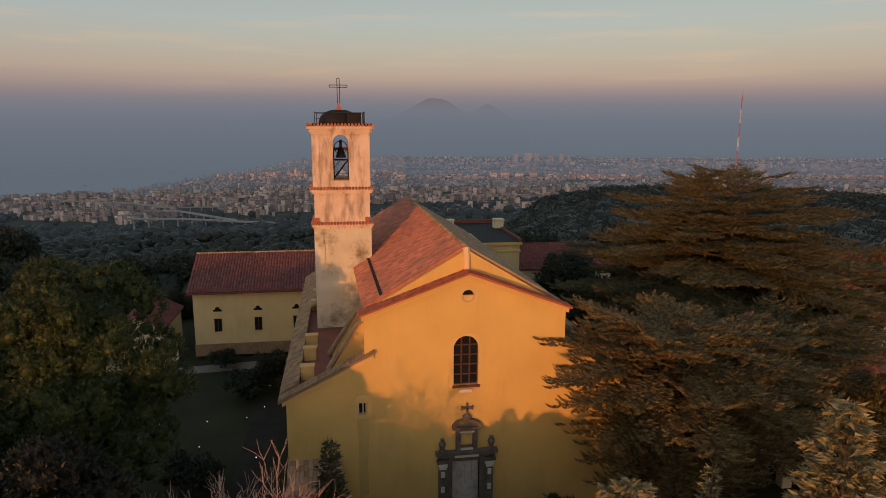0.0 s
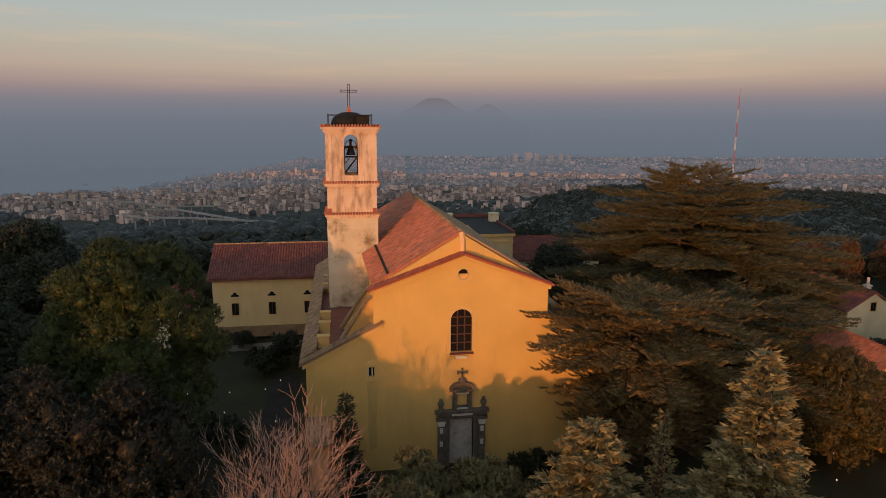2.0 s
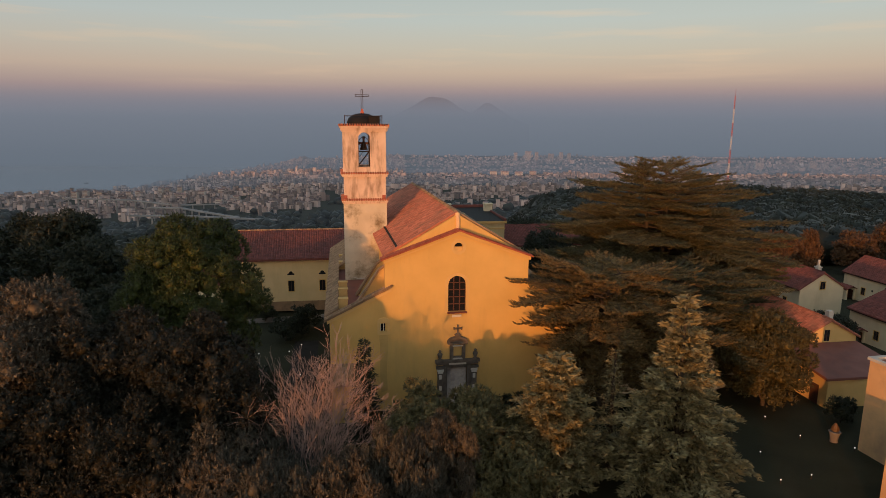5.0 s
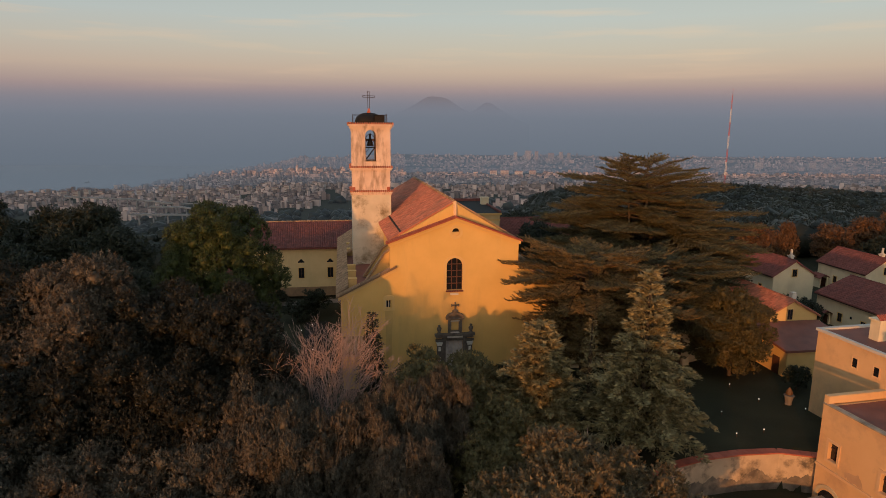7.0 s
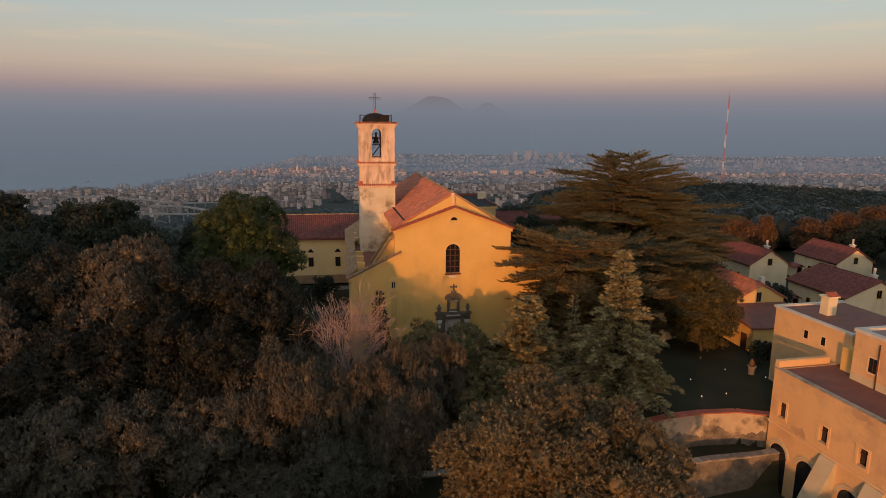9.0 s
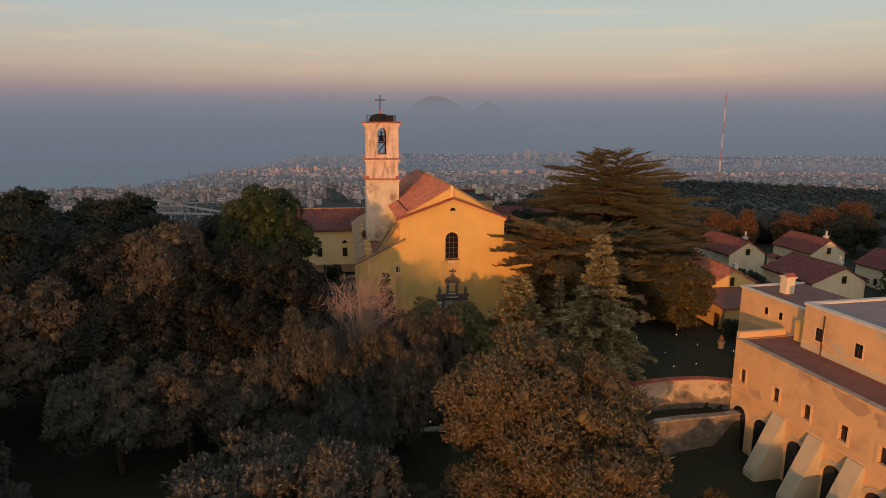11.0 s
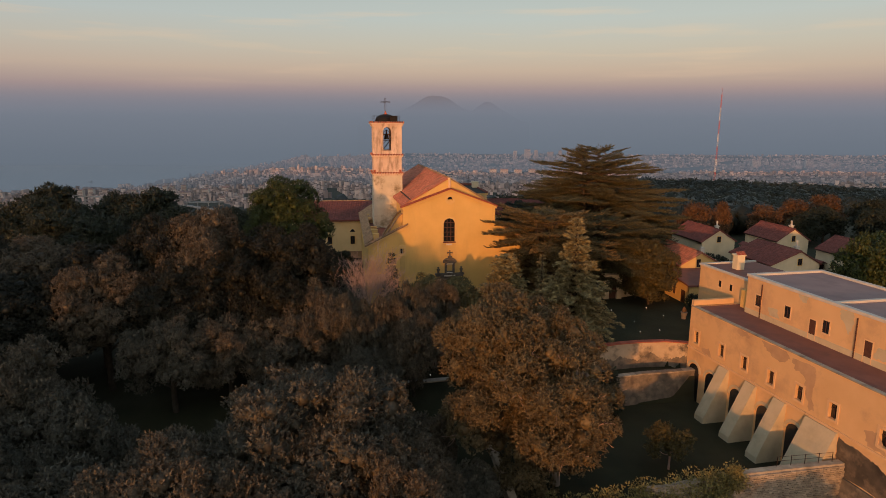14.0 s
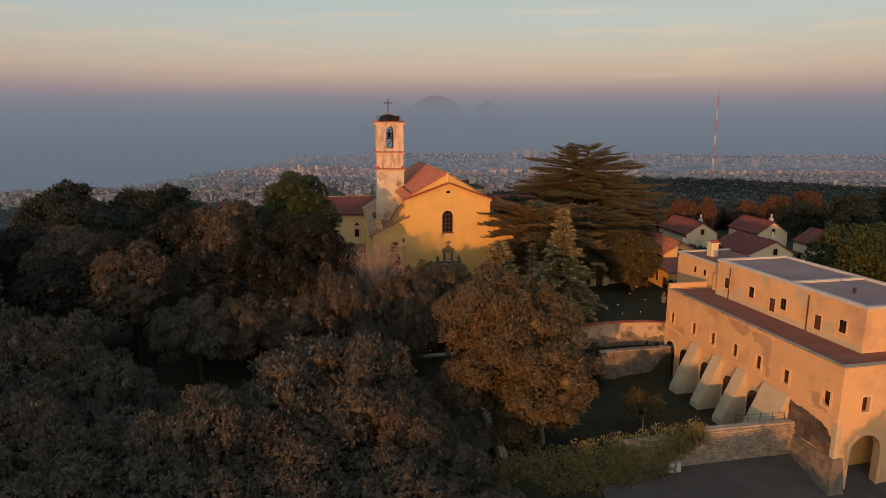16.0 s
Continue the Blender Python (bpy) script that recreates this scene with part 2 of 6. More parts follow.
def box(bm, x0, y0, z0, x1, y1, z1):
    vs = [bm.verts.new(p) for p in ((x0, y0, z0), (x1, y0, z0), (x1, y1, z0), (x0, y1, z0), (x0, y0, z1), (x1, y0, z1), (x1, y1, z1), (x0, y1, z1))]
    for f in ((0, 3, 2, 1), (4, 5, 6, 7), (0, 1, 5, 4), (1, 2, 6, 5), (2, 3, 7, 6), (3, 0, 4, 7)):
        bm.faces.new([vs[i] for i in f])
    return bm


def boxes(*bs):
    bm = bmesh.new()
    for b in bs:
        box(bm, *b)
    return bm


def prism(pts, a0, a1, axis="y"):
    """The polygon pts (u, z) drawn out from a0 to a1 along the axis y or x."""
    bm = bmesh.new()
    at = (lambda u, z, a: (u, a, z)) if axis == "y" else (lambda u, z, a: (a, u, z))
    f = [bm.verts.new(at(u, z, a0)) for u, z in pts]
    g = [bm.verts.new(at(u, z, a1)) for u, z in pts]
    bm.faces.new(f)
    bm.faces.new(g[::-1])
    for i in range(len(pts)):
        j = (i + 1) % len(pts)
        bm.faces.new((f[i], f[j], g[j], g[i]))
    return bm


def slab(bm, a, b, c, d, t):
    """A plate with top corners a b c d and thickness t downwards."""
    top = [bm.verts.new(p) for p in (a, b, c, d)]
    low = [bm.verts.new((p[0], p[1], p[2] - t)) for p in (a, b, c, d)]
    bm.faces.new(top)
    bm.faces.new(low[::-1])
    for i in range(4):
        j = (i + 1) % 4
        bm.faces.new((top[i], low[i], low[j], top[j]))
    return bm


def tube(bm, pts, radii, sides=6):
    """A tube along pts."""
    rings = []
    for i, p in enumerate(pts):
        p = Vector(p)
        q = Vector(pts[min(i + 1, len(pts) - 1)]) - Vector(pts[max(i - 1, 0)])
        q.normalize()
        s = q.cross(Vector((0.31, 0.95, 0.05)))
        if s.length < 0.05:
            s = q.cross(Vector((1, 0, 0)))
        s.normalize()
        u = q.cross(s)
        r = radii[i] if hasattr(radii, "__len__") else radii
        rings.append([bm.verts.new(p + (s * math.cos(2 * math.pi * k / sides) + u * math.sin(2 * math.pi * k / sides)) * r) for k in range(sides)])
    for a, b in zip(rings, rings[1:]):
        for k in range(sides):
            bm.faces.new((a[k], a[(k + 1) % sides], b[(k + 1) % sides], b[k]))
    bm.faces.new(rings[0][::-1])
    bm.faces.new(rings[-1])
    return bm


def lathe(profile, sides=14):
    bm = bmesh.new()
    rings = [[bm.verts.new((r * math.cos(2 * math.pi * k / sides), r * math.sin(2 * math.pi * k / sides), z)) for k in range(sides)] for r, z in profile]
    for a, b in zip(rings, rings[1:]):
        for k in range(sides):
            bm.faces.new((a[k], a[(k + 1) % sides], b[(k + 1) % sides], b[k]))
    bm.faces.new(rings[0][::-1])
    bm.faces.new(rings[-1])
    return bm


def arch_pts(xc, z0, w, zs, rise, n=10):
    """An arched opening's outline: sill z0, springing zs, arch of that rise."""
    pts = [(xc - w / 2, z0), (xc + w / 2, z0)]
    for k in range(n + 1):
        a = math.pi * k / n
        pts.append((xc + w / 2 * math.cos(a), zs + rise * math.sin(a)))
    return pts


def pierced(outline, holes, a0, a1, axis="y"):
    """A wall of that outline, drawn out from a0 to a1, with openings through it."""
    bm = bmesh.new()
    at = (lambda u, z, a: (u, a, z)) if axis == "y" else (lambda u, z, a: (a, u, z))
    loops = []
    for pts in (outline, *holes):
        vs = [bm.verts.new(at(u, z, a0)) for u, z in pts]
        loops.append(vs)
    edges = [bm.edges.new((vs[i], vs[(i + 1) % len(vs)])) for vs in loops for i in range(len(vs))]
    bmesh.ops.triangle_fill(bm, use_beauty=True, edges=edges)
    front = list(bm.faces)
    back = {}
    for vs in loops:
        for v in vs:
            back[v] = bm.verts.new((v.co.x, a1, v.co.z) if axis == "y" else (a1, v.co.y, v.co.z))
    for f in front:
        bm.faces.new([back[v] for v in f.verts][::-1])
    for vs in loops:
        for i in range(len(vs)):
            a, b = vs[i], vs[(i + 1) % len(vs)]
            bm.faces.new((a, b, back[b], back[a]))
    return bm


def tiled(a, b, c, d, pitch=0.27, row=0.42, lift=0.07):
    """Rows of curved roof tiles on the plane a (low left), b (low right), c (high right), d (high left), as vertices and faces."""
    a, b, c, d = (Vector(p) for p in (a, b, c, d))
    nrm = (b - a).cross(d - a).normalized()
    if nrm.z < 0:
        nrm = -nrm
    nu = max(2, round((b - a).length / pitch))
    nv = max(1, round(max((d - a).length, (c - b).length) / row))
    V, F = [], []
    prof = ((0.02, 0.0), (0.2, 0.75), (0.5, 1.0), (0.8, 0.75), (0.98, 0.0))
    for j in range(nv):
        for i in range(nu):
            k = len(V)
            dz = random.uniform(-.012, .012)
            for e, (vv, up) in enumerate(((j / nv, 0.035), (min(1, (j + 1.12) / nv), 0.0))):
                lo, hi = a.lerp(d, vv), b.lerp(c, vv)
                for s, h in prof:
                    p = lo.lerp(hi, (i + s) / nu) + nrm * (h * lift + up + dz + 0.012)
                    V.append(p[:])
            for s in range(4):
                F.append((k + s, k + s + 1, k + 5 + s + 1, k + 5 + s))
            F.append((k, k + 1, k + 2, k + 3, k + 4))
    return V, [], F


def gable_roof(parent, x0, x1, y0, y1, ze, zr, mat, over=0.35, along="y", xr=None, thick=0.16):
    """Two tiled slopes with a ridge along y or x."""
    def P(u, v, z):
        return (u, v, z) if along == "y" else (v, u, z)
    if along == "x":
        x0, x1, y0, y1 = y0, y1, x0, x1
    xm = (x0 + x1) / 2 if xr is None else xr
    dl = over * (zr - ze) / (xm - x0)
    dr = over * (zr - ze) / (x1 - xm)
    ya, yb = y0 - over * 0.6, y1 + over * 0.6
    for lo, hz, xe in ((x0 - over, ze - dl, -1), (x1 + over, ze - dr, 1)):
        bm = bmesh.new()
        slab(bm, P(lo, ya, hz), P(lo, yb, hz), P(xm, yb, zr), P(xm, ya, zr), thick)
        s = part("roof_slope", bm, mat, parent)
        part("roof_tiles", tiled(P(lo, ya, hz), P(lo, yb, hz), P(xm, yb, zr), P(xm, ya, zr)), mat, s, smooth=False)["kind"] = "stuff"
    bm = bmesh.new()
    n = max(2, round((yb - ya) / 0.45))
    for i in range(n):
        q0, q1 = ya + (yb - ya) * i / n, ya + (yb - ya) * (i + 1.08) / n
        tube(bm, [P(xm, q0, zr + .035), P(xm, q1, zr + .015)], [.15, .12], 7)
    part("ridge_tiles", bm, mat, parent)


# ---------------------------------------------------------------- the church
FY = 2.5            # plane of the front
GZ = -1.5           # ground at the church


def window_grid(parent, xc, y, z0, w, zs, rise, cols, rows, frame_mat, name="window"):
    """A glazed arched window with glazing bars, in the opening at the plane y."""
    top = zs + rise
    pane = part(name, prism(arch_pts(xc, z0, w, zs, rise), y + .24, y + .27), M_GLASS, parent, "dark arched window panes")
    bm = bmesh.new()
    t = 0.05
    for i in range(cols + 1):
        x = xc - w / 2 + w * i / cols
        k = min(1, abs(x - xc) / (w / 2))
        h = zs + rise * math.sqrt(max(0, 1 - k * k)) - 0.02
        box(bm, max(x - t, xc - w / 2), y + .17, z0, min(x + t, xc + w / 2), y + .23, max(h, zs))
    for j in range(rows + 1):
        z = z0 + (top - z0) * j / rows
        hw = w / 2 if z <= zs else w / 2 * math.sqrt(max(0, 1 - ((z - zs) / rise) ** 2))
        if hw > .05:
            box(bm, xc - hw, y + .165, z - t * .8, xc + hw, y + .225, z + t * .8)
    part("glazing_lattice", bm, frame_mat, pane, "dark red painted glazing bars")
    return pane


def ring_frame(inner, outer, y0, y1):
    """A band between two outlines of the same number of points."""
    bm = bmesh.new()
    L = [[bm.verts.new((u, y, z)) for u, z in pts] for pts, y in ((inner, y0), (outer, y0), (inner, y1), (outer, y1))]
    n = len(inner)
    for i in range(n):
        j = (i + 1) % n
        for p, q in ((0, 1), (1, 3), (3, 2), (2, 0)):
            bm.faces.new((L[p][i], L[p][j], L[q][j], L[q][i]))
    return bm


def build_church():
    ch = thing("church", "ochre plastered church with gabled front and terracotta roof", "church")
    # front wall of the nave, with window, oculus and door
    win = arch_pts(0.32, 8.25, 1.72, 10.9, 0.86)
    ocu = [(0.42 + .42 * math.cos(a), 14.55 + .42 * math.sin(a)) for a in (2 * math.pi * k / 16 for k in range(16))]
    out = [(-6.55, GZ - .5), (-0.58, GZ - .5), (-0.58, GZ - .02), (1.36, GZ - .02), (1.36, GZ - .5), (7.3, GZ - .5), (7.3, 13.35), (0.45, 15.95), (-6.55, 13.35)]
    front = part("front_wall", pierced(out, [win, ocu, [(-0.58, GZ), (1.36, GZ), (1.36, 2.6), (-0.58, 2.6)]], FY, FY + .7), M_OCHRE, ch)
    part("raised_window_frame", ring_frame(win, [(0.32 + (u - .32) * 1.38, 8.25 + (z - 8.25) * 1.10 - .12) for u, z in win], FY - .05, FY + .02), M_OCHRE_TRIM, front, "pale raised plaster frame")
    part("oculus_frame", ring_frame(ocu, [(0.42 + (u - .42) * 1.75, 14.55 + (z - 14.55) * 1.75) for u, z in ocu], FY - .06, FY + .02), M_OCHRE_TRIM, front, "round raised plaster frame")
    part("oculus_glass", prism([(0.42 + .46 * math.cos(a), 14.55 + .46 * math.sin(a)) for a in (2 * math.pi * k / 16 for k in range(16))], FY + .5, FY + .55), M_GLASS, front)
    part("oculus_boss", prism([(0.42 + .42 * math.cos(a), 14.55 + .42 * math.sin(a)) for a in (math.pi + math.pi * k / 10 for k in range(11))], FY + .12, FY + .3), M_OCHRE_TRIM, front, "pale half-round lower part of the oculus")
    window_grid(front, 0.32, FY, 8.25, 1.72, 10.9, .86, 3, 5, M_DARKWOOD, "arched_window")
    part("window_sill", boxes((-0.62, FY - .2, 8.08, 1.28, FY + .1, 8.24)), M_REDWOOD, front, "red brick window sill")
    part("sill_base", boxes((-0.15, FY - .16, 7.72, .75, FY + .05, 7.945)), M_WHITE, front)
    # two mouldings under the gable, then the red coping
    for k, (off, dep, mat) in enumerate(((0.0, .16, M_OCHRE_TRIM), (.17, .26, M_OCHRE))):
        for sx, (xa, xb) in enumerate(((-6.72, .45), (.45, 7.47))):
            za, zb = (13.12 + off, 15.72 + off) if sx == 0 else (15.72 + off, 13.12 + off)
            part("gable_moulding", prism([(xa, za), (xb, zb), (xb, zb + .165), (xa, za + .165)], FY - dep, FY + .02), mat, front)
    for xa, xb in ((-6.95, .45), (.45, 7.65)):
        za, zb = (13.42, 16.1) if xa < 0 else (16.1, 13.42)
        c = part("gable_coping", prism([(xa, za), (xb, zb), (xb, zb + .14), (xa, za + .14)], FY - .38, FY + .8), M_COPING, front, "red tiled gable coping")
        part("coping_tiles", tiled((xa, FY - .40, za + .14), (xb, FY - .40, zb + .14), (xb, FY + .82, zb + .14), (xa, FY + .82, za + .14), .2, .6, .035), M_COPING, c)["kind"] = "stuff"
    # nave body and its steeper roof
    part("nave_wall", boxes((-6.3, FY + .7, GZ - .5, 7.05, 34.6, 13.3)), M_OCHRE, ch)
    g = prism([(-6.4, 13.3), (7.1, 13.3), (7.1, 13.55), (0.45, 17.55), (-6.4, 13.55)], FY + .75, FY + 1.25)
    part("upper_gable", g, M_OCHRE, ch, "ochre inner gable behind the front")
    XA, XB = 0.45, -0.45     # the ridge runs a little askew
    Y0, Y1 = FY + 1.15, 35.0
    for side, mat in ((-1, M_ROOF), (1, M_ROOF_OLD)):
        ex = -6.55 if side < 0 else 7.25
        a, b, c, d = (ex, Y0, 13.55), (ex - .9, Y1, 13.55), (XB, Y1, 17.6), (XA, Y0, 17.6)
        bm = bmesh.new()
        slab(bm, a, b, c, d, .22)
        s = part("roof_slope", bm, mat, ch)
        part("roof_tiles", tiled(a, b, c, d, .30, .45, .06), mat, s)["kind"] = "stuff"
        part("verge", prism([(ex, 13.58), (XA, 17.63), (XA, 17.80), (ex, 13.75)], Y0 - .12, Y0 + .22), M_ROOF if side < 0 else M_ROOF_OLD, ch, "mortared roof verge")
    bm = bmesh.new()
    for i in range(70):
        f0, f1 = i / 70, (i + 1.08) / 70
        tube(bm, [(XA + (XB - XA) * f0, Y0 + (Y1 - Y0) * f0, 17.66), (XA + (XB - XA) * f1, Y0 + (Y1 - Y0) * f1, 17.63)], [.17, .14], 7)
    part("ridge_tiles", bm, M_ROOF_OLD, ch)
    part("rear_gable", prism([(-7.0, 13.3), (6.0, 13.3), (-.45, 17.35)], 34.4, 34.8), M_OCHRE, ch)
    # long roof gutter on the lit slope: a solid strip, its shade painted black
    bm = bmesh.new()
    slab(bm, (-5.42, 4.1, 14.36), (-5.20, 4.1, 14.46), (-5.56, 16.5, 14.46), (-5.78, 16.5, 14.36), .12)
    part("roof_gutter", bm, M_LEAD, ch, "solid black strip painting the shade in an open roof gutter")
    bm = bmesh.new()
    slab(bm, (-5.46, 4.05, 14.40), (-5.42, 4.05, 14.42), (-5.78, 16.5, 14.42), (-5.82, 16.5, 14.40), .14)
    part("gutter_lip", bm, M_ROOF, ch)
    bm = bmesh.new()
    tube(bm, [(.45, FY + 1.0, 17.6), (.45, FY + .72, 17.1), (.45, FY + .6, 16.2)], [.26, .22, .2], 7)
    part("ridge_mortar", bm, M_PINKTRIM, ch, "pale mortar cap at the ridge end")
    w_ = [(-7.15, 6.2), (-6.3, 6.2), (-6.35, 4.6), (-6.45, 2.6), (-6.4, .6), (-7.0, .4), (-7.1, 2.4), (-7.05, 4.4)]
    part("damp_streak", prism(w_, FY - .026, FY - .0205), M_STAIN, ch, "dark damp streak below the window")
    # left aisle with its sloping front wall
    nic = [(-7.05, 6.55), (-6.57 + .2, 6.55), (-6.37, 7.35), (-7.05, 7.35)]
    aw = part("aisle_front_wall", pierced([(-11.75, GZ - .5), (-6.3, GZ - .5), (-6.3, 10.75), (-11.75, 7.95)], [nic], FY - .02, FY + .68), M_OCHRE, ch)
    part("small_window", boxes((-7.05, FY + .25, 6.55, -6.37, FY + .3, 7.35)), M_GLASS, aw)
    part("window_lattice", boxes((-6.75, FY + .18, 6.55, -6.67, FY + .24, 7.35), (-7.05, FY + .18, 6.55, -6.97, FY + .24, 7.35), (-6.45, FY + .18, 6.55, -6.37, FY + .24, 7.35)), M_WHITE, aw, "white window frame")
    ip = [(-7.05, 6.55), (-6.37, 6.55)] + [(-6.71 + .34 * math.cos(math.pi * k / 8), 7.35 + .06 * math.sin(math.pi * k / 8)) for k in range(9)]
    op = [(-7.3, 6.25), (-6.12, 6.25)] + [(-6.71 + .59 * math.cos(math.pi * k / 8), 7.55 + .38 * math.sin(math.pi * k / 8)) for k in range(9)]
    part("raised_frame", ring_frame(ip, op, FY - .09, FY - .01), M_OCHRE_TRIM, aw, "pale hooded window surround")
    part("aisle_coping", prism([(-12.25, 7.72), (-5.85, 10.92), (-5.85, 11.08), (-12.25, 7.88)], FY - .3, FY + .72), M_ROOF_OLD, aw, "tiled aisle coping")
    part("coping_tiles", tiled((-12.25, FY - .32, 7.88), (-5.85, FY - .32, 11.08), (-5.85, FY + .74, 11.08), (-12.25, FY + .74, 7.88), .24, .5, .05), M_ROOF_OLD, aw)["kind"] = "stuff"
    part("aisle_moulding", prism([(-12.0, 7.5), (-5.95, 10.52), (-5.95, 10.80), (-12.0, 7.78)], FY - .18, FY), M_OCHRE_TRIM, aw)
    part("aisle_side_wall", boxes((-11.75, FY + .68, GZ - .5, -11.1, 37.0, 7.9)), M_OCHRE, ch)
    part("aisle_terrace", boxes((-11.1, FY + .68, 7.6, -6.3, 37.0, 8.25)), M_TERRACE, ch, "dark red terrace floor")
    # tiled strip along the outer edge of the aisle roof
    bm = bmesh.new()
    slab(bm, (-12.2, FY + .7, 7.95), (-12.2, 37, 7.95), (-10.9, 37, 8.85), (-10.9, FY + .7, 8.85), .2)
    s = part("edge_roof", bm, M_ROOF_OLD, ch)
    part("roof_tiles", tiled((-12.2, FY + .7, 7.95), (-12.2, 37, 7.95), (-10.9, 37, 8.85), (-10.9, FY + .7, 8.85), .3, .45), M_ROOF_OLD, s)["kind"] = "stuff"
    for y in (4.9, 8.6, 11.6, 22.0, 26.0):
        part("parapet_block", boxes((-10.9, y, 8.25, -10.0, y + .62, 9.15), (-10.95, y - .04, 9.15, -9.95, y + .66, 9.24)), M_OCHRE_TRIM, ch, "ochre parapet block")
    # rear part of the aisle roof behind the tower
    bm = bmesh.new()
    slab(bm, (-12.2, 21.5, 8.0), (-12.2, 36.9, 8.0), (-6.6, 36.9, 11.6), (-6.6, 21.5, 11.6), .25)
    s = part("rear_aisle_roof", bm, M_ROOF_OLD, ch)
    part("roof_tiles", tiled((-12.2, 21.5, 8.0), (-12.2, 36.9, 8.0), (-6.6, 36.9, 11.6), (-6.6, 21.5, 11.6)), M_ROOF_OLD, s)["kind"] = "stuff"
    # two raking buttress walls on the terrace, coped with tiles
    for y in (6.3, 9.4):
        w = part("raking_buttress", prism([(-8.9, 8.25), (-6.3, 8.25), (-6.3, 11.9), (-6.9, 11.5)], y, y + .55), M_OCHRE_TRIM, ch, "raking ochre buttress with tiled top")
        part("buttress_tiles", prism([(-9.05, 8.22), (-6.85, 11.55), (-6.3, 11.95), (-6.3, 12.12), (-6.95, 11.72), (-9.2, 8.36)], y - .1, y + .65), M_ROOF_OLD, w)
    # right aisle
    part("right_aisle_wall", pierced([(7.3, GZ - .5), (11.6, GZ - .5), (11.6, 8.6), (7.3, 11.0)], [], FY + .02, FY + .7), M_OCHRE, ch)
    part("right_aisle_body", boxes((7.05, FY + .7, GZ - .5, 11.6, 36, 8.55)), M_OCHRE, ch)
    bm = bmesh.new()
    slab(bm, (12.1, FY - .3, 8.45), (12.1, 36, 8.45), (7.0, 36, 11.3), (7.0, FY - .3, 11.3), .22)
    s = part("right_aisle_roof", bm, M_ROOF_OLD, ch)
    part("roof_tiles", tiled((12.1, FY - .3, 8.45), (12.1, 36, 8.45), (7.0, 36, 11.3), (7.0, FY - .3, 11.3)), M_ROOF_OLD, s)["kind"] = "stuff"
    # the stone doorway
    po = part("portal", boxes((-1.65, FY - .3, 2.95, 2.45, FY + .05, 3.2)), M_STONE, ch, "dark stone doorway with columns and broken pediment")
    for nm, b in (("pilaster", (-1.55, FY - .25, GZ, -1.0, FY + .1, 2.55)), ("pilaster", (1.78, FY - .25, GZ, 2.33, FY + .1, 2.55)), ("jamb", (-.98, FY - .12, GZ, -.58, FY + .3, 2.9)), ("jamb", (1.36, FY - .12, GZ, 1.76, FY + .3, 2.9)),
                  ("lintel", (-.58, FY - .12, 2.6, 1.36, FY + .3, 2.95)), ("cornice", (-1.8, FY - .45, 3.2, 2.6, FY + .05, 3.45)), ("impost", (-1.7, FY - .3, 2.55, -.9, FY + .05, 2.78)), ("impost", (1.7, FY - .3, 2.55, 2.5, FY + .05, 2.78))):
        part(nm, boxes(b), M_STONE, po)
    part("aedicule", boxes((-.35, FY - .3, 3.45, -.02, FY + .02, 5.05), (.82, FY - .3, 3.45, 1.15, FY + .02, 5.05), (-.3, FY - .2, 3.45, 1.1, FY + .02, 3.75), (-.6, FY - .38, 5.05, 1.4, FY + .02, 5.22)), M_STONE, po)
    arc = [(math.cos(math.pi * k / 12), math.sin(math.pi * k / 12)) for k in range(12, -1, -1)]
    part("curved_pediment", prism([(.4 + 1.02 * c, 5.2 + .60 * s) for c, s in arc] + [(.4 + .80 * c, 5.2 + .40 * s) for c, s in arc[::-1]], FY - .40, FY + .02), M_STONE, po)
    part("tympanum", prism([(.4 + .86 * c, 5.18 + .44 * s) for c, s in arc], FY - .2, FY + .02), M_STONE, po)
    part("plaque", boxes((-.02, FY - .1, 3.85, .82, FY + .01, 4.75)), M_OCHRE, po, "pale ochre panel")
    for b in ((-.45, FY - .36, 2.98, 1.25, FY - .29, 3.16), (-.1, FY - .3, 3.5, .9, FY - .19, 3.62), (-.1, FY - .34, 4.82, .9, FY - .29, 4.92)):
        part("marble_band", boxes(b), M_WHITE, po, "white marble inlay")
    for x in (-1.275, 2.055):
        part("capital", boxes((x - .32, FY - .33, 2.30, x + .32, FY - .05, 2.50), (x - .26, FY - .3, 2.10, x + .26, FY - .05, 2.28)), M_WHITE, po, "white marble capital")
        for z in (.35, 1.5):
            part("shaft_panel", boxes((x - .13, FY - .29, z, x + .13, FY - .24, z + .45)), M_WHITE, po, "worn white marble panel")
        u = part("urn", lathe([(.02, 0), (.34, .02), (.34, .12), (.16, .2), (.28, .5), (.36, .72), (.3, .86), (.12, .95), (.2, 1.05), (.2, 1.18), (.02, 1.3)], 10), M_STONE, po, smooth=True)
        u.matrix_basis = Matrix.LocRotScale((x + (-.05 if x < 0 else .1), FY - .2, 3.45), Euler((0, 0, 0)), (.74, .74, .80))
    part("finial", lathe([(.03, 5.75), (.3, 5.8), (.32, 6.0), (.15, 6.12), (.05, 6.2)], 10), M_STONE, po).location = (.4, FY - .18, 0)
    part("stone_cross", boxes((.33, FY - .24, 6.1, .47, FY - .12, 6.95), (.05, FY - .24, 6.5, .75, FY - .12, 6.66), (-.02, FY - .25, 6.45, .08, FY - .11, 6.71), (.72, FY - .25, 6.45, .82, FY - .11, 6.71)), M_STONE, po)
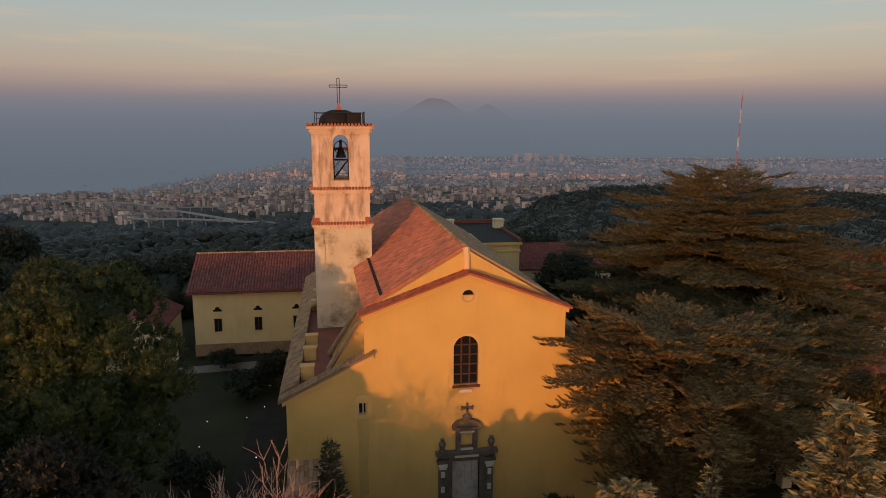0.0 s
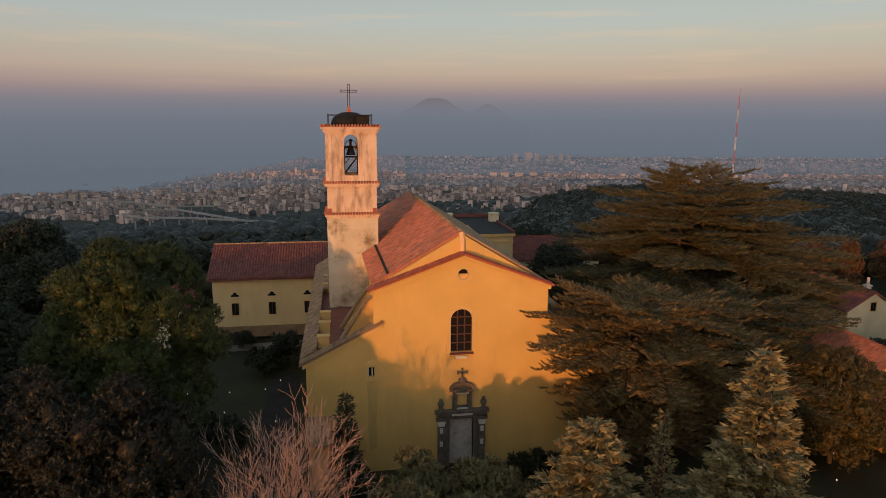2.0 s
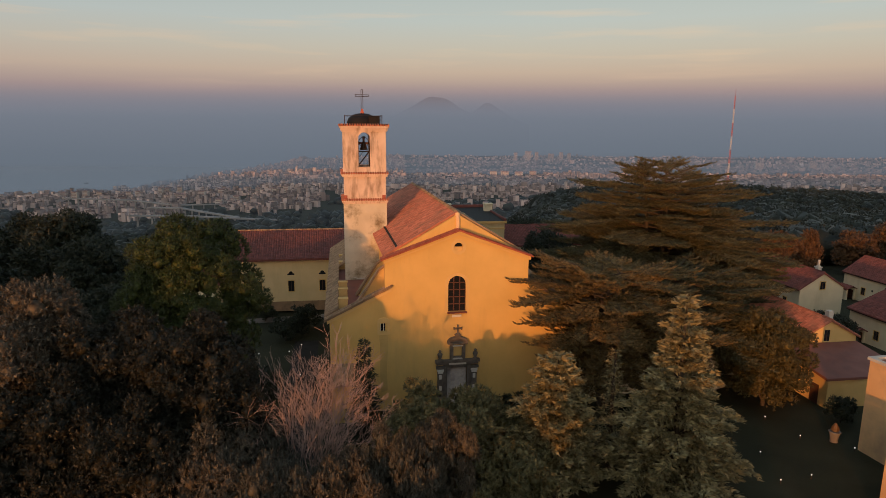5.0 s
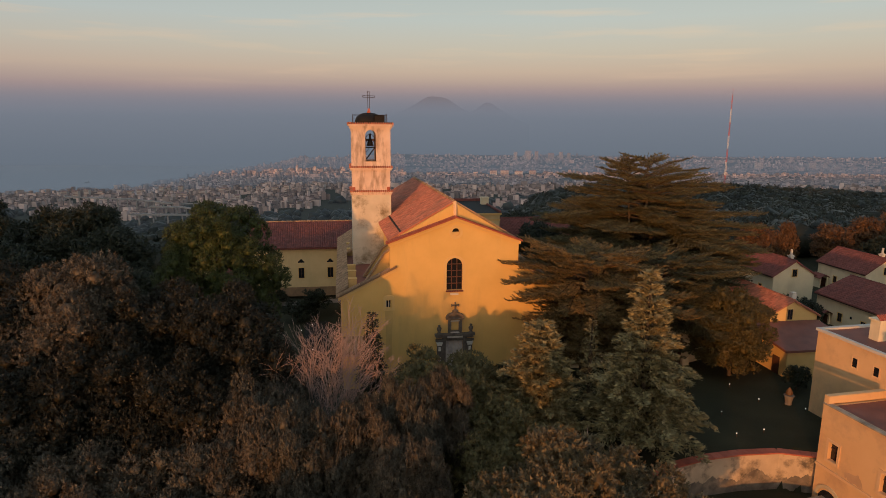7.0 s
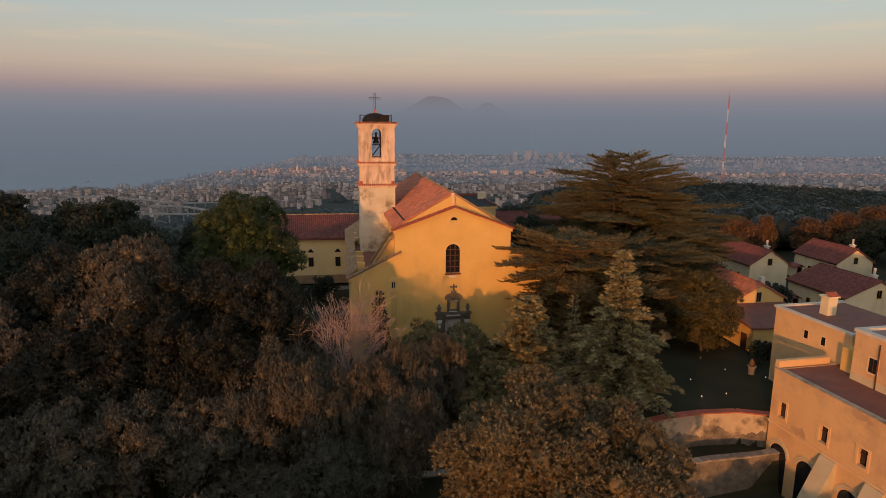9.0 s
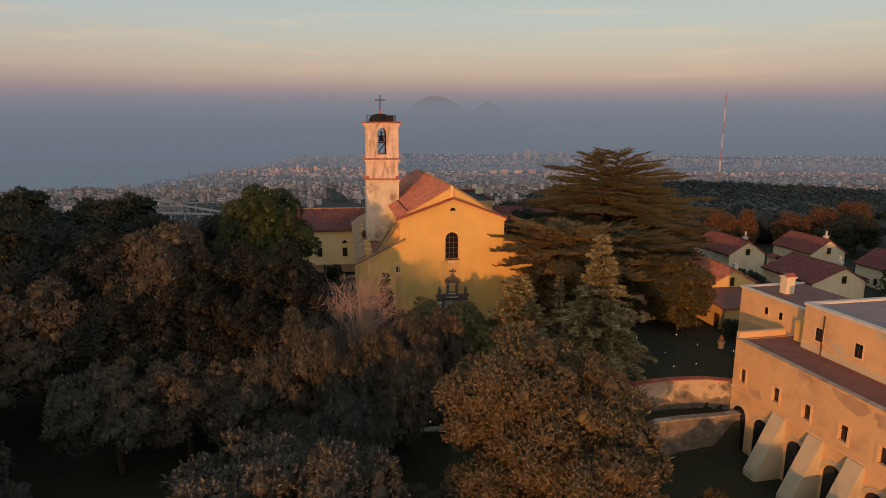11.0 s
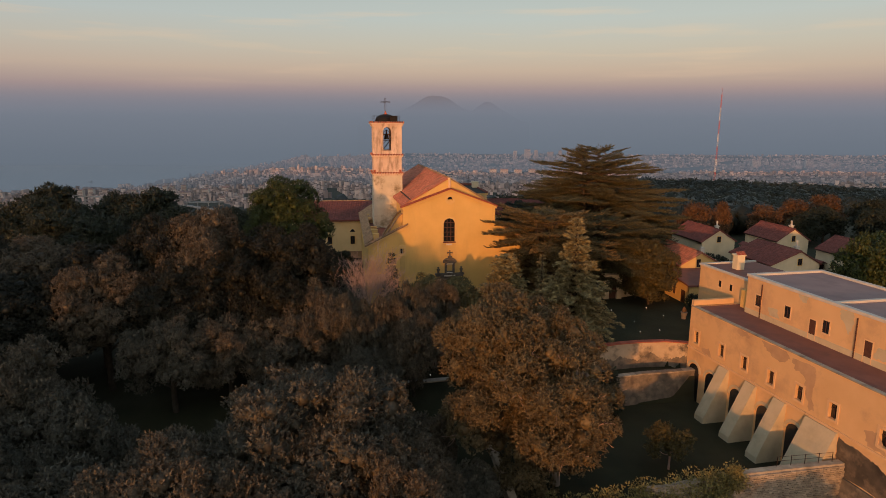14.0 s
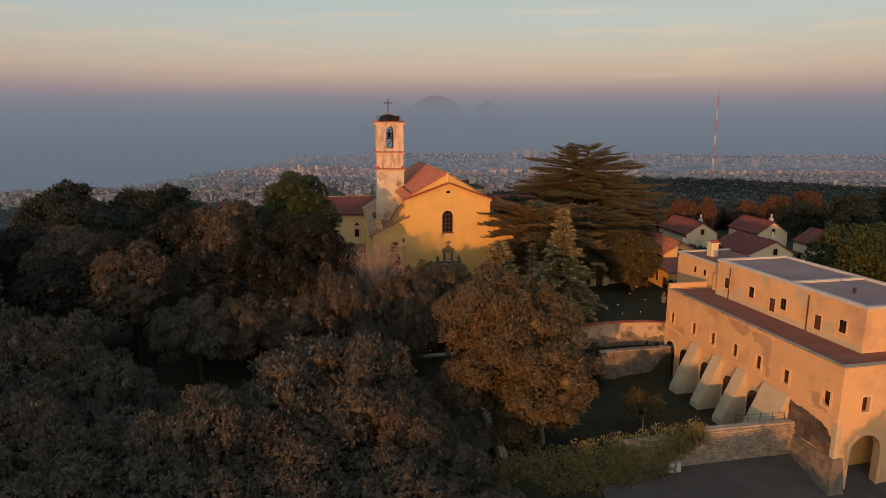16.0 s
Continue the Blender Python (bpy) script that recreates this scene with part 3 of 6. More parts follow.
    d = part("door", boxes((-.58, FY + .3, GZ, -.12, FY + .36, 2.6), (-.10, FY + .31, GZ, .36, FY + .37, 2.6), (.38, FY + .31, GZ, .86, FY + .37, 2.6), (.88, FY + .3, GZ, 1.36, FY + .36, 2.6)), M_DOORWOOD, ch, "weathered whitish wooden church door")
    part("wicket", boxes((-.12, FY + .27, GZ, .9, FY + .305, .55)), M_DOORWOOD, d)
    # low tiled lean-to against the aisle
    lt = part("lean_to", boxes((-11.6, .4, GZ, -8.4, FY - .03, 2.2)), M_OCHRE, ch)
    bm = bmesh.new()
    slab(bm, (-11.8, .1, 2.3), (-8.2, .1, 2.3), (-8.2, FY - .03, 3.5), (-11.8, FY - .03, 3.5), .12)
    part("lean_to_roof", bm, M_ROOF_OLD, lt)
    part("roof_tiles", tiled((-11.8, .1, 2.3), (-8.2, .1, 2.3), (-8.2, FY - .03, 3.5), (-11.8, FY - .03, 3.5)), M_ROOF_OLD, lt)["kind"] = "stuff"
    return ch


build_church()


def build_tower():
    t = thing("bell_tower", "weathered plaster bell tower with dark dome and iron cross", "bell tower", (-7.75, 16.5, 0))
    W = 2.42
    part("lower_stage", boxes((-W, 0, 8.2, W, 4.85, 17.05)), M_TOWER_LOW, t)
    for b in (-W, W - .75):
        part("corner_strip", boxes((b, -.07, 8.2, b + .75, .0, 16.6)), M_TOWER_LOW, t)
    part("panel_frame", boxes((-1.6, -.05, 15.95, 1.5, .0, 16.1), (-1.66, -.05, 9.0, -1.55, .0, 16.1), (1.45, -.05, 9.0, 1.56, .0, 16.1)), M_TOWER_LOW, t)
    def cornice(z, out, h, mat):
        c = part("cornice", boxes((-W - out * .5, -out * .5, z, W + out * .5, 4.85 + out * .5, z + h * .5), (-W - out, -out, z + h * .5, W + out, 4.85 + out, z + h)), mat, t)
        for a, b in (((-W - out - .05, -out - .05), (W + out + .05, -out - .05)), ((-W - out - .05, 4.9 + out), (-W - out - .05, -out - .05))):
            bm = bmesh.new()
            n = 20
            for i in range(n):
                p0 = Vector((*a, z + h + .06)).lerp(Vector((*b, z + h + .06)), (i + .5) / n)
                nrm = Vector((0, .5, .12)) if a[1] == b[1] else Vector((.5, 0, .12))
                tube(bm, [p0, p0 + nrm], [.12, .1], 6)
            part("cornice_tiles", bm, M_ROOF, c)
    cornice(17.05, .18, .36, M_TOWER)
    part("middle_stage", boxes((-W + .08, .08, 17.4, W - .08, 4.77, 20.1)), M_TOWER, t)
    part("middle_panel", boxes((-1.65, .03, 17.8, 1.6, .08, 19.85)), M_TOWER, t)
    for b in (-W + .02, W - .55):
        part("corner_brick", boxes((b + .05, -.10, 17.5, b + .42, .08, 18.0)), M_COPING, t, "red brick corner block")
    cornice(20.05, .2, .34, M_TOWER)
    # open belfry: four piers and arched heads
    Z0, Z1 = 20.4, 25.3
    op = arch_pts(-.02, 21.15, 1.3, 24.3, .65)
    for y0, y1 in ((.06, .7), (4.1, 4.75)):
        part("belfry_wall", pierced([(-W + .08, Z0), (W - .08, Z0), (W - .08, Z1), (-W + .08, Z1)], [op], y0, y1), M_TOWER, t)
    for x0, x1 in ((-W + .08, -W + .72), (W - .72, W - .08)):
        part("belfry_side", pierced([(.7, Z0), (4.1, Z0), (4.1, Z1), (.7, Z1)], [arch_pts(2.4, 21.15, 1.3, 24.3, .65)], x0, x1, "x"), M_TOWER, t)
    part("arch_frame", ring_frame(op, [(-.02 + (u + .02) * 1.42, 21.15 + (z - 21.15) * 1.06) for u, z in op], .0, .06), M_TOWER, t)
    for b in (-W + .02, W - .62):
        part("belfry_strip", boxes((b, -.0, Z0, b + .6, .06, Z1 - .3)), M_TOWER, t)
    part("top_band", boxes((-W - .05, -.08, Z1 - .3, W + .05, 4.9, Z1)), M_TOWER, t)
    cornice(25.15, .34, .5, M_TOWER)
    part("top_slab", boxes((-W - .3, -.3, 25.66, W + .3, 5.15, 25.85)), M_LEAD, t)
    dome = part("dome", lathe([(1.75, 25.85), (1.72, 26.1), (1.55, 26.5), (1.2, 26.8), (.7, 27.0), (.1, 27.06)], 20), M_LEAD, t, "dark low dome", smooth=True)
    dome.location = (-.1, 2.4, 0)
    part("dormer", boxes((.55, .6, 25.85, 1.75, 1.6, 26.75)), M_LEAD, t)
    ped = part("cross_base", boxes((-.3, 2.1, 26.95, .1, 2.5, 27.25), (-.22, 2.18, 27.25, .02, 2.42, 27.55)), M_COPING, t, "brick cross base")
    bm = bmesh.new()
    for dx in (-.1, .1):
        tube(bm, [(-.1 + dx, 2.3, 27.5), (-.1 + dx, 2.3, 29.65)], .032, 5)
    tube(bm, [(-.2, 2.3, 29.65), (0, 2.3, 29.65)], .032, 5)
    for dz in (-.09, .09):
        tube(bm, [(-.85, 2.3, 29.0 + dz), (.65, 2.3, 29.0 + dz)], .032, 5)
    for dx in (-.85, .65):
        tube(bm, [(dx, 2.3, 28.91), (dx, 2.3, 29.09)], .032, 5)
    part("iron_cross", bm, M_IRON, t, "thin rusty iron cross")
    # railing round the top
    bm = bmesh.new()
    c = [(-2.1, .1), (2.0, .1), (2.0, 4.7), (-2.1, 4.7)]
    for k in range(4):
        a, b = c[k], c[(k + 1) % 4]
        for h in (26.75, 26.3):
            if k == 0 and h < 26.5:
                continue
            tube(bm, [(*a, h), (*b, h)], .022, 4)
        for f in ((0, .1, .5) if k == 1 else (0,)):
            tube(bm, [(a[0] + (b[0] - a[0]) * f, a[1] + (b[1] - a[1]) * f, 25.8), (a[0] + (b[0] - a[0]) * f, a[1] + (b[1] - a[1]) * f, 26.85)], .028, 4)
    part("railing", bm, M_IRON, t, "thin iron railing")
    part("belfry_floor", boxes((-1.7, .7, 20.4, 1.7, 4.1, 20.6)), M_TOWER, t)
    part("electric_cable", tube(bmesh.new(), [(-1.5, -.12, 8.6), (-.9, -.3, 8.4), (0, -.25, 8.45), (.7, -.15, 8.6)], .04, 4), M_WHITE, t)
    # the bell in its frame stands in the belfry
    b = thing("bell", "dark bronze bell hung in an iron frame", "bell", (-7.77, 18.2, 0))
    part("bell_body", lathe([(.02, 22.95), (.46, 22.98), (.42, 23.15), (.3, 23.4), (.24, 23.75), (.12, 23.9), (.02, 23.92)], 14), M_BRONZE, b, smooth=True)
    part("headstock", boxes((-.62, -.1, 23.6, .62, .1, 23.85), (-.12, -.1, 23.9, .12, .1, 24.5)), M_DARKWOOD, b)
    part("wheel", tube(bmesh.new(), [(.55 * math.cos(2 * math.pi * k / 16), -.14, 23.85 + .55 * math.sin(2 * math.pi * k / 16)) for k in range(17)], .035, 4), M_IRON, b)
    bm = bmesh.new()
    tube(bm, [(-.62, 0, 21.15), (-.62, 0, 23.7)], .06, 4)
    tube(bm, [(.62, 0, 20.6), (.62, 0, 23.7)], .06, 4)
    tube(bm, [(-.62, 0, 22.8), (.62, 0, 22.8)], .08, 4)
    tube(bm, [(-.55, 0, 21.3), (.58, 0, 22.75)], .07, 4)
    tube(bm, [(-.6, .1, 22.1), (-.1, .1, 22.7)], .03, 4)
    tube(bm, [(-.62, 0, 20.62), (.62, 0, 20.62)], .06, 4)
    tube(bm, [(-.62, 0, 20.6), (-.62, 0, 21.3)], .06, 4)
    part("bell_frame", bm, M_IRON, b)


build_tower()


# ---------------------------------------------------------------- buildings behind the church
def framed_window(parent, x, y, z, w, h, face="-y", glass=M_GLASS, frame=M_OCHRE_TRIM, name="window", depth=.22, fw=.09):
    """A window set in a raised surround on a wall that faces -y or -x; (x, y, z) is the middle of its lower edge."""
    if face == "-y":
        R = lambda a0, b0, a1, b1, d0, d1: (x + a0, y + d0, z + b0, x + a1, y + d1, z + b1)
    else:
        R = lambda a0, b0, a1, b1, d0, d1: (x + d0, y + a0, z + b0, x + d1, y + a1, z + b1)
    g = part(name, boxes(R(-w / 2, 0, w / 2, h, -.012, .02)), glass, parent, "dark window")
    part("surround", boxes(R(-w / 2 - fw, -fw, -w / 2, h + fw, -.07, .01), R(w / 2, -fw, w / 2 + fw, h + fw, -.07, .01), R(-w / 2, h, w / 2, h + fw, -.07, .01), R(-w / 2, -fw, w / 2, 0, -.1, .01)), frame, g)
    part("glazing_bar", boxes(R(-.025, 0, .025, h, -.03, -.013)), M_DARKWOOD, g)
    return g


def build_rear():
    r = thing("rear_monastery_wing", "long cream building with dark red tiled roof", "building")
    part("wall", boxes((-25.3, 37.2, -1.2, -8.0, 47.0, 6.45)), M_REAR, r)
    part("plinth", boxes((-25.36, 37.1, -1.25, -8.0, 37.2, .2)), M_ROOF_OLD, r)
    part("eaves_board", boxes((-25.7, 36.75, 6.35, -8, 37.2, 6.6)), M_DARKWOOD, r)
    for lo, ze, y0, y1 in ((36.6, 6.6, 0, 0),):
        bm = bmesh.new()
        a, b, c, d = (-25.85, 36.6, 6.6), (-7, 36.6, 6.6), (-7, 47.2, 9.15), (-26.7, 47.2, 9.15)
        slab(bm, a, b, c, d, .2)
        s = part("roof_slope", bm, M_ROOF_DARK, r)
        part("roof_tiles", tiled(a, b, c, d, .34, .5, .09), M_ROOF_DARK, s)["kind"] = "stuff"
        bm = bmesh.new()
        slab(bm, (-7, 57, 6.6), (-27.6, 57, 6.6), (-26.7, 47.2, 9.15), (-7, 47.2, 9.15), .2)
        part("roof_slope", bm, M_ROOF_DARK, r)
    bm = bmesh.new()
    for i in range(40):
        tube(bm, [(-26.7 + i * .49, 47.2, 9.22), (-26.7 + i * .49 + .5, 47.2, 9.20)], [.17, .14], 6)
    part("ridge_tiles", bm, M_ROOF_OLD, r)
    for x in (-22.6, -18.0, -13.5):
        framed_window(r, x, 37.2, 1.7, .85, 1.6)
        q = [(x - .5, 4.15), (x + .5, 4.15), (x + .5, 4.35), (x + .3, 4.42)] + [(x + .28 * math.cos(a), 4.42 + .3 * math.sin(a)) for a in (math.pi * k / 6 for k in range(7))] + [(x - .3, 4.42), (x - .5, 4.35)]
        part("lunette", prism(q, 37.17, 37.22), M_GLASS, r, "dark scalloped lunette window")
    b = thing("rear_block", "cream block with flat dark roof and two chimneys", "building")
    part("wall", boxes((5.0, 37.6, -1.5, 14.0, 52, 11.2)), M_REAR, b)
    part("cornice", boxes((4.8, 37.3, 11.2, 14.25, 52.2, 11.55)), M_OCHRE_TRIM, b)
    part("string_course", boxes((4.9, 37.5, 10.3, 14.1, 37.6, 10.5)), M_OCHRE_TRIM, b)
    bm = bmesh.new()
    slab(bm, (4.9, 37.4, 11.56), (14.2, 37.4, 11.56), (13.6, 52, 11.85), (5.4, 52, 11.85), .2)
    part("roof", bm, M_LEAD, b, "dark flat roof")
    for q in ((4.9, 37.4, 11.56, 5.2, 52, 11.95), (13.9, 37.4, 11.56, 14.2, 52, 11.95), (5.2, 51.6, 11.56, 13.9, 52, 12.3)):
        part("parapet_tiles", boxes(q), M_ROOF_DARK, b, "dark red parapet tiles")
    part("chimney", boxes((5.9, 47, 11.5, 7.3, 48.2, 12.9), (5.8, 46.9, 12.9, 7.4, 48.3, 13.02)), M_CREAM, b)
    part("chimney", boxes((13.0, 47, 11.5, 14.3, 48.2, 12.9), (12.9, 46.9, 12.9, 14.4, 48.3, 13.02)), M_CREAM, b)
    bm = bmesh.new()
    tube(bm, [(11.6, 45, 12), (11.6, 45, 14.6)], .04, 4)
    for z in (13.9, 14.2, 14.5):
        tube(bm, [(11.1, 45, z), (12.1, 45, z)], .025, 4)
    part("aerial", bm, M_IRON, b)
    e = thing("east_wing", "low wing with dark red tiled roof", "building")
    part("wall", boxes((14.6, 46, -1.5, 30, 56, 6.2)), M_CREAM, e)
    gable_roof(e, 14.6, 30, 46, 56, 6.2, 8.7, M_ROOF_DARK, along="x")
    s = thing("garden_shed", "small cream outbuilding with red tiled roof", "shed", (-31.5, 41, 0), 0)
    part("wall", boxes((-2.6, -4, -2.2, 2.6, 5, 2.6)), M_CREAM, s)
    part("gable", prism([(-2.6, 2.6), (2.6, 2.6), (0, 4.0)], -4, 5), M_CREAM, s)
    gable_roof(s, -2.6, 2.6, -4, 5, 2.6, 4.0, M_ROOF_DARK)


build_rear()


def build_house(x, y, z, wl, wr, l, h, rise, rz, mat=M_CREAM, roof=M_ROOF_DARK):
    """A cottage: gable front towards -y, walls wl to the left and wr to the right of the ridge, length l, eaves height h, ridge rise."""
    o = thing("cottage", "single-storey cream cottage with red tiled gable roof", "house", (x, y, z), rz, "monastery cottages")
    part("wall", boxes((-wl, .5, -2, wr, l - .5, h)), mat, o)
    for y0 in (0, l - .5):
        part("gable_wall", prism([(-wl, -2), (wr, -2), (wr, h), (0, h + rise - .12), (-wl, h)], y0, y0 + .5), mat, o)
    gable_roof(o, -wl, wr, 0, l, h, h + rise, roof, .38, xr=0)
    part("plinth", boxes((-wl - .04, -.04, -2, wr + .04, 0, .35), (-wl - .04, 0, -2, -wl, l, .35)), M_BUTTRESS, o)
    framed_window(o, .05, 0, h - .35, .8, 1.15)
    framed_window(o, -wl, l * .60, 1.3, .75, 1.15, "-x")
    framed_window(o, -wl, l * .25, 1.3, .75, 1.15, "-x")
    part("vent", boxes((-wl - .02, l * .42, 2.2, -wl, l * .42 + .3, 2.5)), M_GLASS, o)
    for e in (-1, 1):
        a = -wl - .38 if e < 0 else wr + .38
        part("gutter", tube(bmesh.new(), [(a, -.2, h - .30), (a, l + .2, h - .30)], .07, 5), M_IRON, o)
    c = part("chimney", boxes((.15, l * .12, h + rise * .75, .75, l * .12 + .6, h + rise + .35), (.05, l * .12 - .1, h + rise + .35, .85, l * .12 + .7, h + rise + .5)), M_WHITE, o, "small white chimney")
    part("chimney_pot", boxes((.33, l * .12 + .18, h + rise + .5, .57, l * .12 + .42, h + rise + 1.5), (.22, l * .12 + .1, h + rise + .5, .68, l * .12 + .5, h + rise + .62)), M_WHITE, c)
    # porch at the far end of the side wall
    y0 = l * .74
    p = part("porch", boxes((-wl - 1.7, y0, -1, -wl - 1.45, y0 + 2.0, 1.95), (-wl - 1.45, y0 + 1.75, -1, -wl - .001, y0 + 2.0, 1.95), (-wl - .25, y0, -1, -wl - .001, y0 + .25, 1.95)), M_CREAM, o)
    part("porch_door", boxes((-wl - .06, y0 + .5, -.6, -wl - .002, y0 + 1.5, 1.6)), M_DARKWOOD, p)
    for sx in (-1, 1):
        bm = bmesh.new()
        xm = -wl - .85
        slab(bm, (xm + sx * 1.1, y0 - .3, 1.9), (xm + sx * 1.1, y0 + 2.2, 1.9), (xm, y0 + 2.2, 2.5), (xm, y0 - .3, 2.5), .12)
        part("porch_roof", bm, roof, p)
    return o


build_house(58.8, 25.0, -1.7, 3.55, 3.55, 11.8, 4.55, 2.2, 0)
build_house(61.2, 5.0, -1.9, 5.2, 3.8, 11.4, 4.4, 2.15, 0)
build_house(75.9, 25.7, -2.0, 3.55, 3.55, 10.5, 4.45, 2.3, 0)
build_house(79.6, 7.4, -2.3, 3.9, 3.8, 11.4, 4.5, 2.3, 0)


def build_orange_house():
    o = thing("gate_house", "orange-lit cottage with red tiled roof", "house", (42.3, 4.0, -1.6), 0)
    part("wall", boxes((-3.4, .5, -1, 3.4, 10.5, 4.9)), M_OCHRE_TRIM, o)
    for y0 in (0, 10.5):
        part("gable_wall", prism([(-3.4, -1), (3.4, -1), (3.4, 4.9), (0, 6.6), (-3.4, 4.9)], y0, y0 + .5), M_OCHRE_TRIM, o)
    gable_roof(o, -3.4, 3.4, 0, 11, 4.9, 6.75, M_ROOF, .4)
    framed_window(o, -.3, 0, 4.3, .7, 1.3)
    bm = bmesh.new()
    slab(bm, (-6.2, -7.5, 3.3), (3.4, -7.5, 3.3), (3.4, -.1, 4.2), (-6.2, -.1, 4.2), .25)
    part("lower_wing_wall", boxes((-5.9, -7.3, -1, 3.4, -.01, 3.1)), M_OCHRE_TRIM, o)
    part("lower_roof", bm, M_TERRACE, o, "dark red flat pitched roof")
    framed_window(o, -5.9, -3.0, .9, .8, 1.7, "-x", M_DARKWOOD)
    part("door", boxes((-5.96, -6.2, -.2, -5.9, -5.1, 2.1)), M_DARKWOOD, o, "dark wooden door")
    c = part("chimney", boxes((.7, 1.2, 5.8, 1.3, 1.8, 7.3)), M_WHITE, o, "small white chimney")


build_orange_house()


# ---------------------------------------------------------------- the long monastery building on its buttresses
def ragged(pts, amp=.16, n=5, seed=1):
    """The outline pts with its edges broken up unevenly."""
    r = random.Random(seed + len(pts) * 7 + int(pts[0][0] * 10))
    out = []
    for (a, b), (c, d) in zip(pts, pts[1:] + pts[:1]):
        for k in range(n):
            f = k / n
            j = amp if k else amp * .4
            out.append((a + (c - a) * f + r.uniform(-j, j), b + (d - b) * f + r.uniform(-j, j)))
    return out


def build_long():
    o = thing("long_building", "long peach-plastered building on sloping buttresses with red terrace", "building", (28.9, -48.7, 0), 3.5)
    T, LEN = 3.62, 29.2
    # lower storeys: outer wall facing -x with windows, end wall facing -y with an arch
    ws = [1.6, 6.9, 11.0, 14.9, 19.0, 22.9, 27.7]
    holes = [[(v - .45, -.75), (v + .45, -.75), (v + .45, .75), (v - .45, .75)] for v in ws]
    part("outer_wall", pierced([(0, -9), (LEN, -9), (LEN, T), (0, T)], holes, 0, .6, "x"), M_PINK, o)
    for v in ws:
        w = part("window", boxes((.28, v - .45, -.75, .33, v + .45, .75)), M_GLASS, o, "dark window in a raised frame")
        part("surround", boxes((-.08, v - .68, -.98, .0, v - .45, .98), (-.08, v + .45, -.98, .0, v + .68, .98), (-.08, v - .45, .75, .0, v + .45, .98), (-.11, v - .45, -.98, .0, v + .45, -.75)), M_PINKTRIM, w)
        part("window_lattice", boxes((.2, v - .03, -.75, .27, v + .03, .75), (.2, v - .45, .15, .27, v + .45, .22)), M_DARKWOOD, w)
    arch = arch_pts(3.5, -9.8, 3.5, -5.1, 1.7)
    part("end_wall", pierced([(0.6, -10.6), (16, -10.6), (16, T), (.6, T)], [arch, [(2.4, -.95), (3.3, -.95), (3.3, .55), (2.4, .55)], [(8.4, -.95), (9.3, -.95), (9.3, .55), (8.4, .55)]], 0, .7), M_PINK, o)
    part("arch_moulding", ring_frame(arch, [(3.5 + (u - 3.5) * 1.2, -9 + (z + 9) * 1.05) for u, z in arch], -.08, .0), M_PINKTRIM, o)
    part("passage_back", boxes((.6, 2.4, -10.2, 8, 2.7, -2)), M_OCHRE, o)
    for x in (2.85, 8.85):
        w = part("window", boxes((x - .45, .3, -.95, x + .45, .35, .55)), M_GLASS, o, "dark window in a raised frame")
        part("surround", boxes((x - .68, -.08, -1.18, x - .45, 0, .78), (x + .45, -.08, -1.18, x + .68, 0, .78), (x - .45, -.08, .55, x + .45, 0, .78), (x - .45, -.11, -1.18, x + .45, 0, -.95)), M_PINKTRIM, w)
        part("window_lattice", boxes((x - .03, .2, -.95, x + .03, .28, .55)), M_DARKWOOD, w)
    part("far_wall", boxes((.6, LEN - .6, -9, 16, LEN, T)), M_PINK, o)
    part("string_course", boxes((-.14, 0, -1.72, 0, LEN, -1.5)), M_PINKTRIM, o)
    part("terrace_floor", boxes((.6, .7, 3.2, 16, LEN - .6, T - .02)), M_TERRACE, o, "dark red terrace floor")
    part("terrace_kerb", boxes((-.12, -.12, T, .38, LEN, T + .1), (.38, -.12, T, 16, .38, T + .1)), M_RUBBLE, o, "worn grey kerb")
    part("terrace_end_parapet", boxes((.0, LEN - .45, T + .1, 5.6, LEN, T + .75)), M_PINK, o)
    # battered stone base of the corner, with a ledge on top
    bm = bmesh.new()
    lo = [(-.75, -.7, -10.2), (1.2, -.7, -10.2), (1.2, 6.1, -10.2), (-.75, 6.1, -10.2)]
    hi = [(-.22, -.22, -5.45), (.9, -.22, -5.45), (.9, 6.1, -5.45), (-.22, 6.1, -5.45)]
    L, U = [bm.verts.new(p) for p in lo], [bm.verts.new(p) for p in hi]
    bm.faces.new(L[::-1]), bm.faces.new(U)
    for i in range(4):
        bm.faces.new((L[i], L[(i + 1) % 4], U[(i + 1) % 4], U[i]))
    part("corner_base", bm, M_WET, o, "battered damp stone base of the corner")
    part("damp_patch", prism(ragged([(5.95, -1.95), (5.2, -2.2), (4.0, -2.25), (2.8, -2.45), (1.8, -2.55), (.95, -3.0), (.5, -3.6), (.42, -5.4), (5.95, -5.4)], .10, 7), -.014, -.004, "x"), M_DAMP, o, "black damp stain")
    part("corner_pilaster", boxes((-.14, -.14, -5.44, .45, .36, -2.1)), M_BUTTRESS, o, "grey plastered corner strip")
    # sloping buttresses with arches between
    for v0, v1 in ((6.05, 9.7), (12.4, 14.0), (16.7, 18.3), (21.2, 22.8)):
        part("buttress", prism([(0, -1.75), (0, -9), (-2.95, -9), (-2.85, -7.4), (-.22, -1.75)], v0, v1), M_BUTTRESS, o, "sloping plastered buttress")
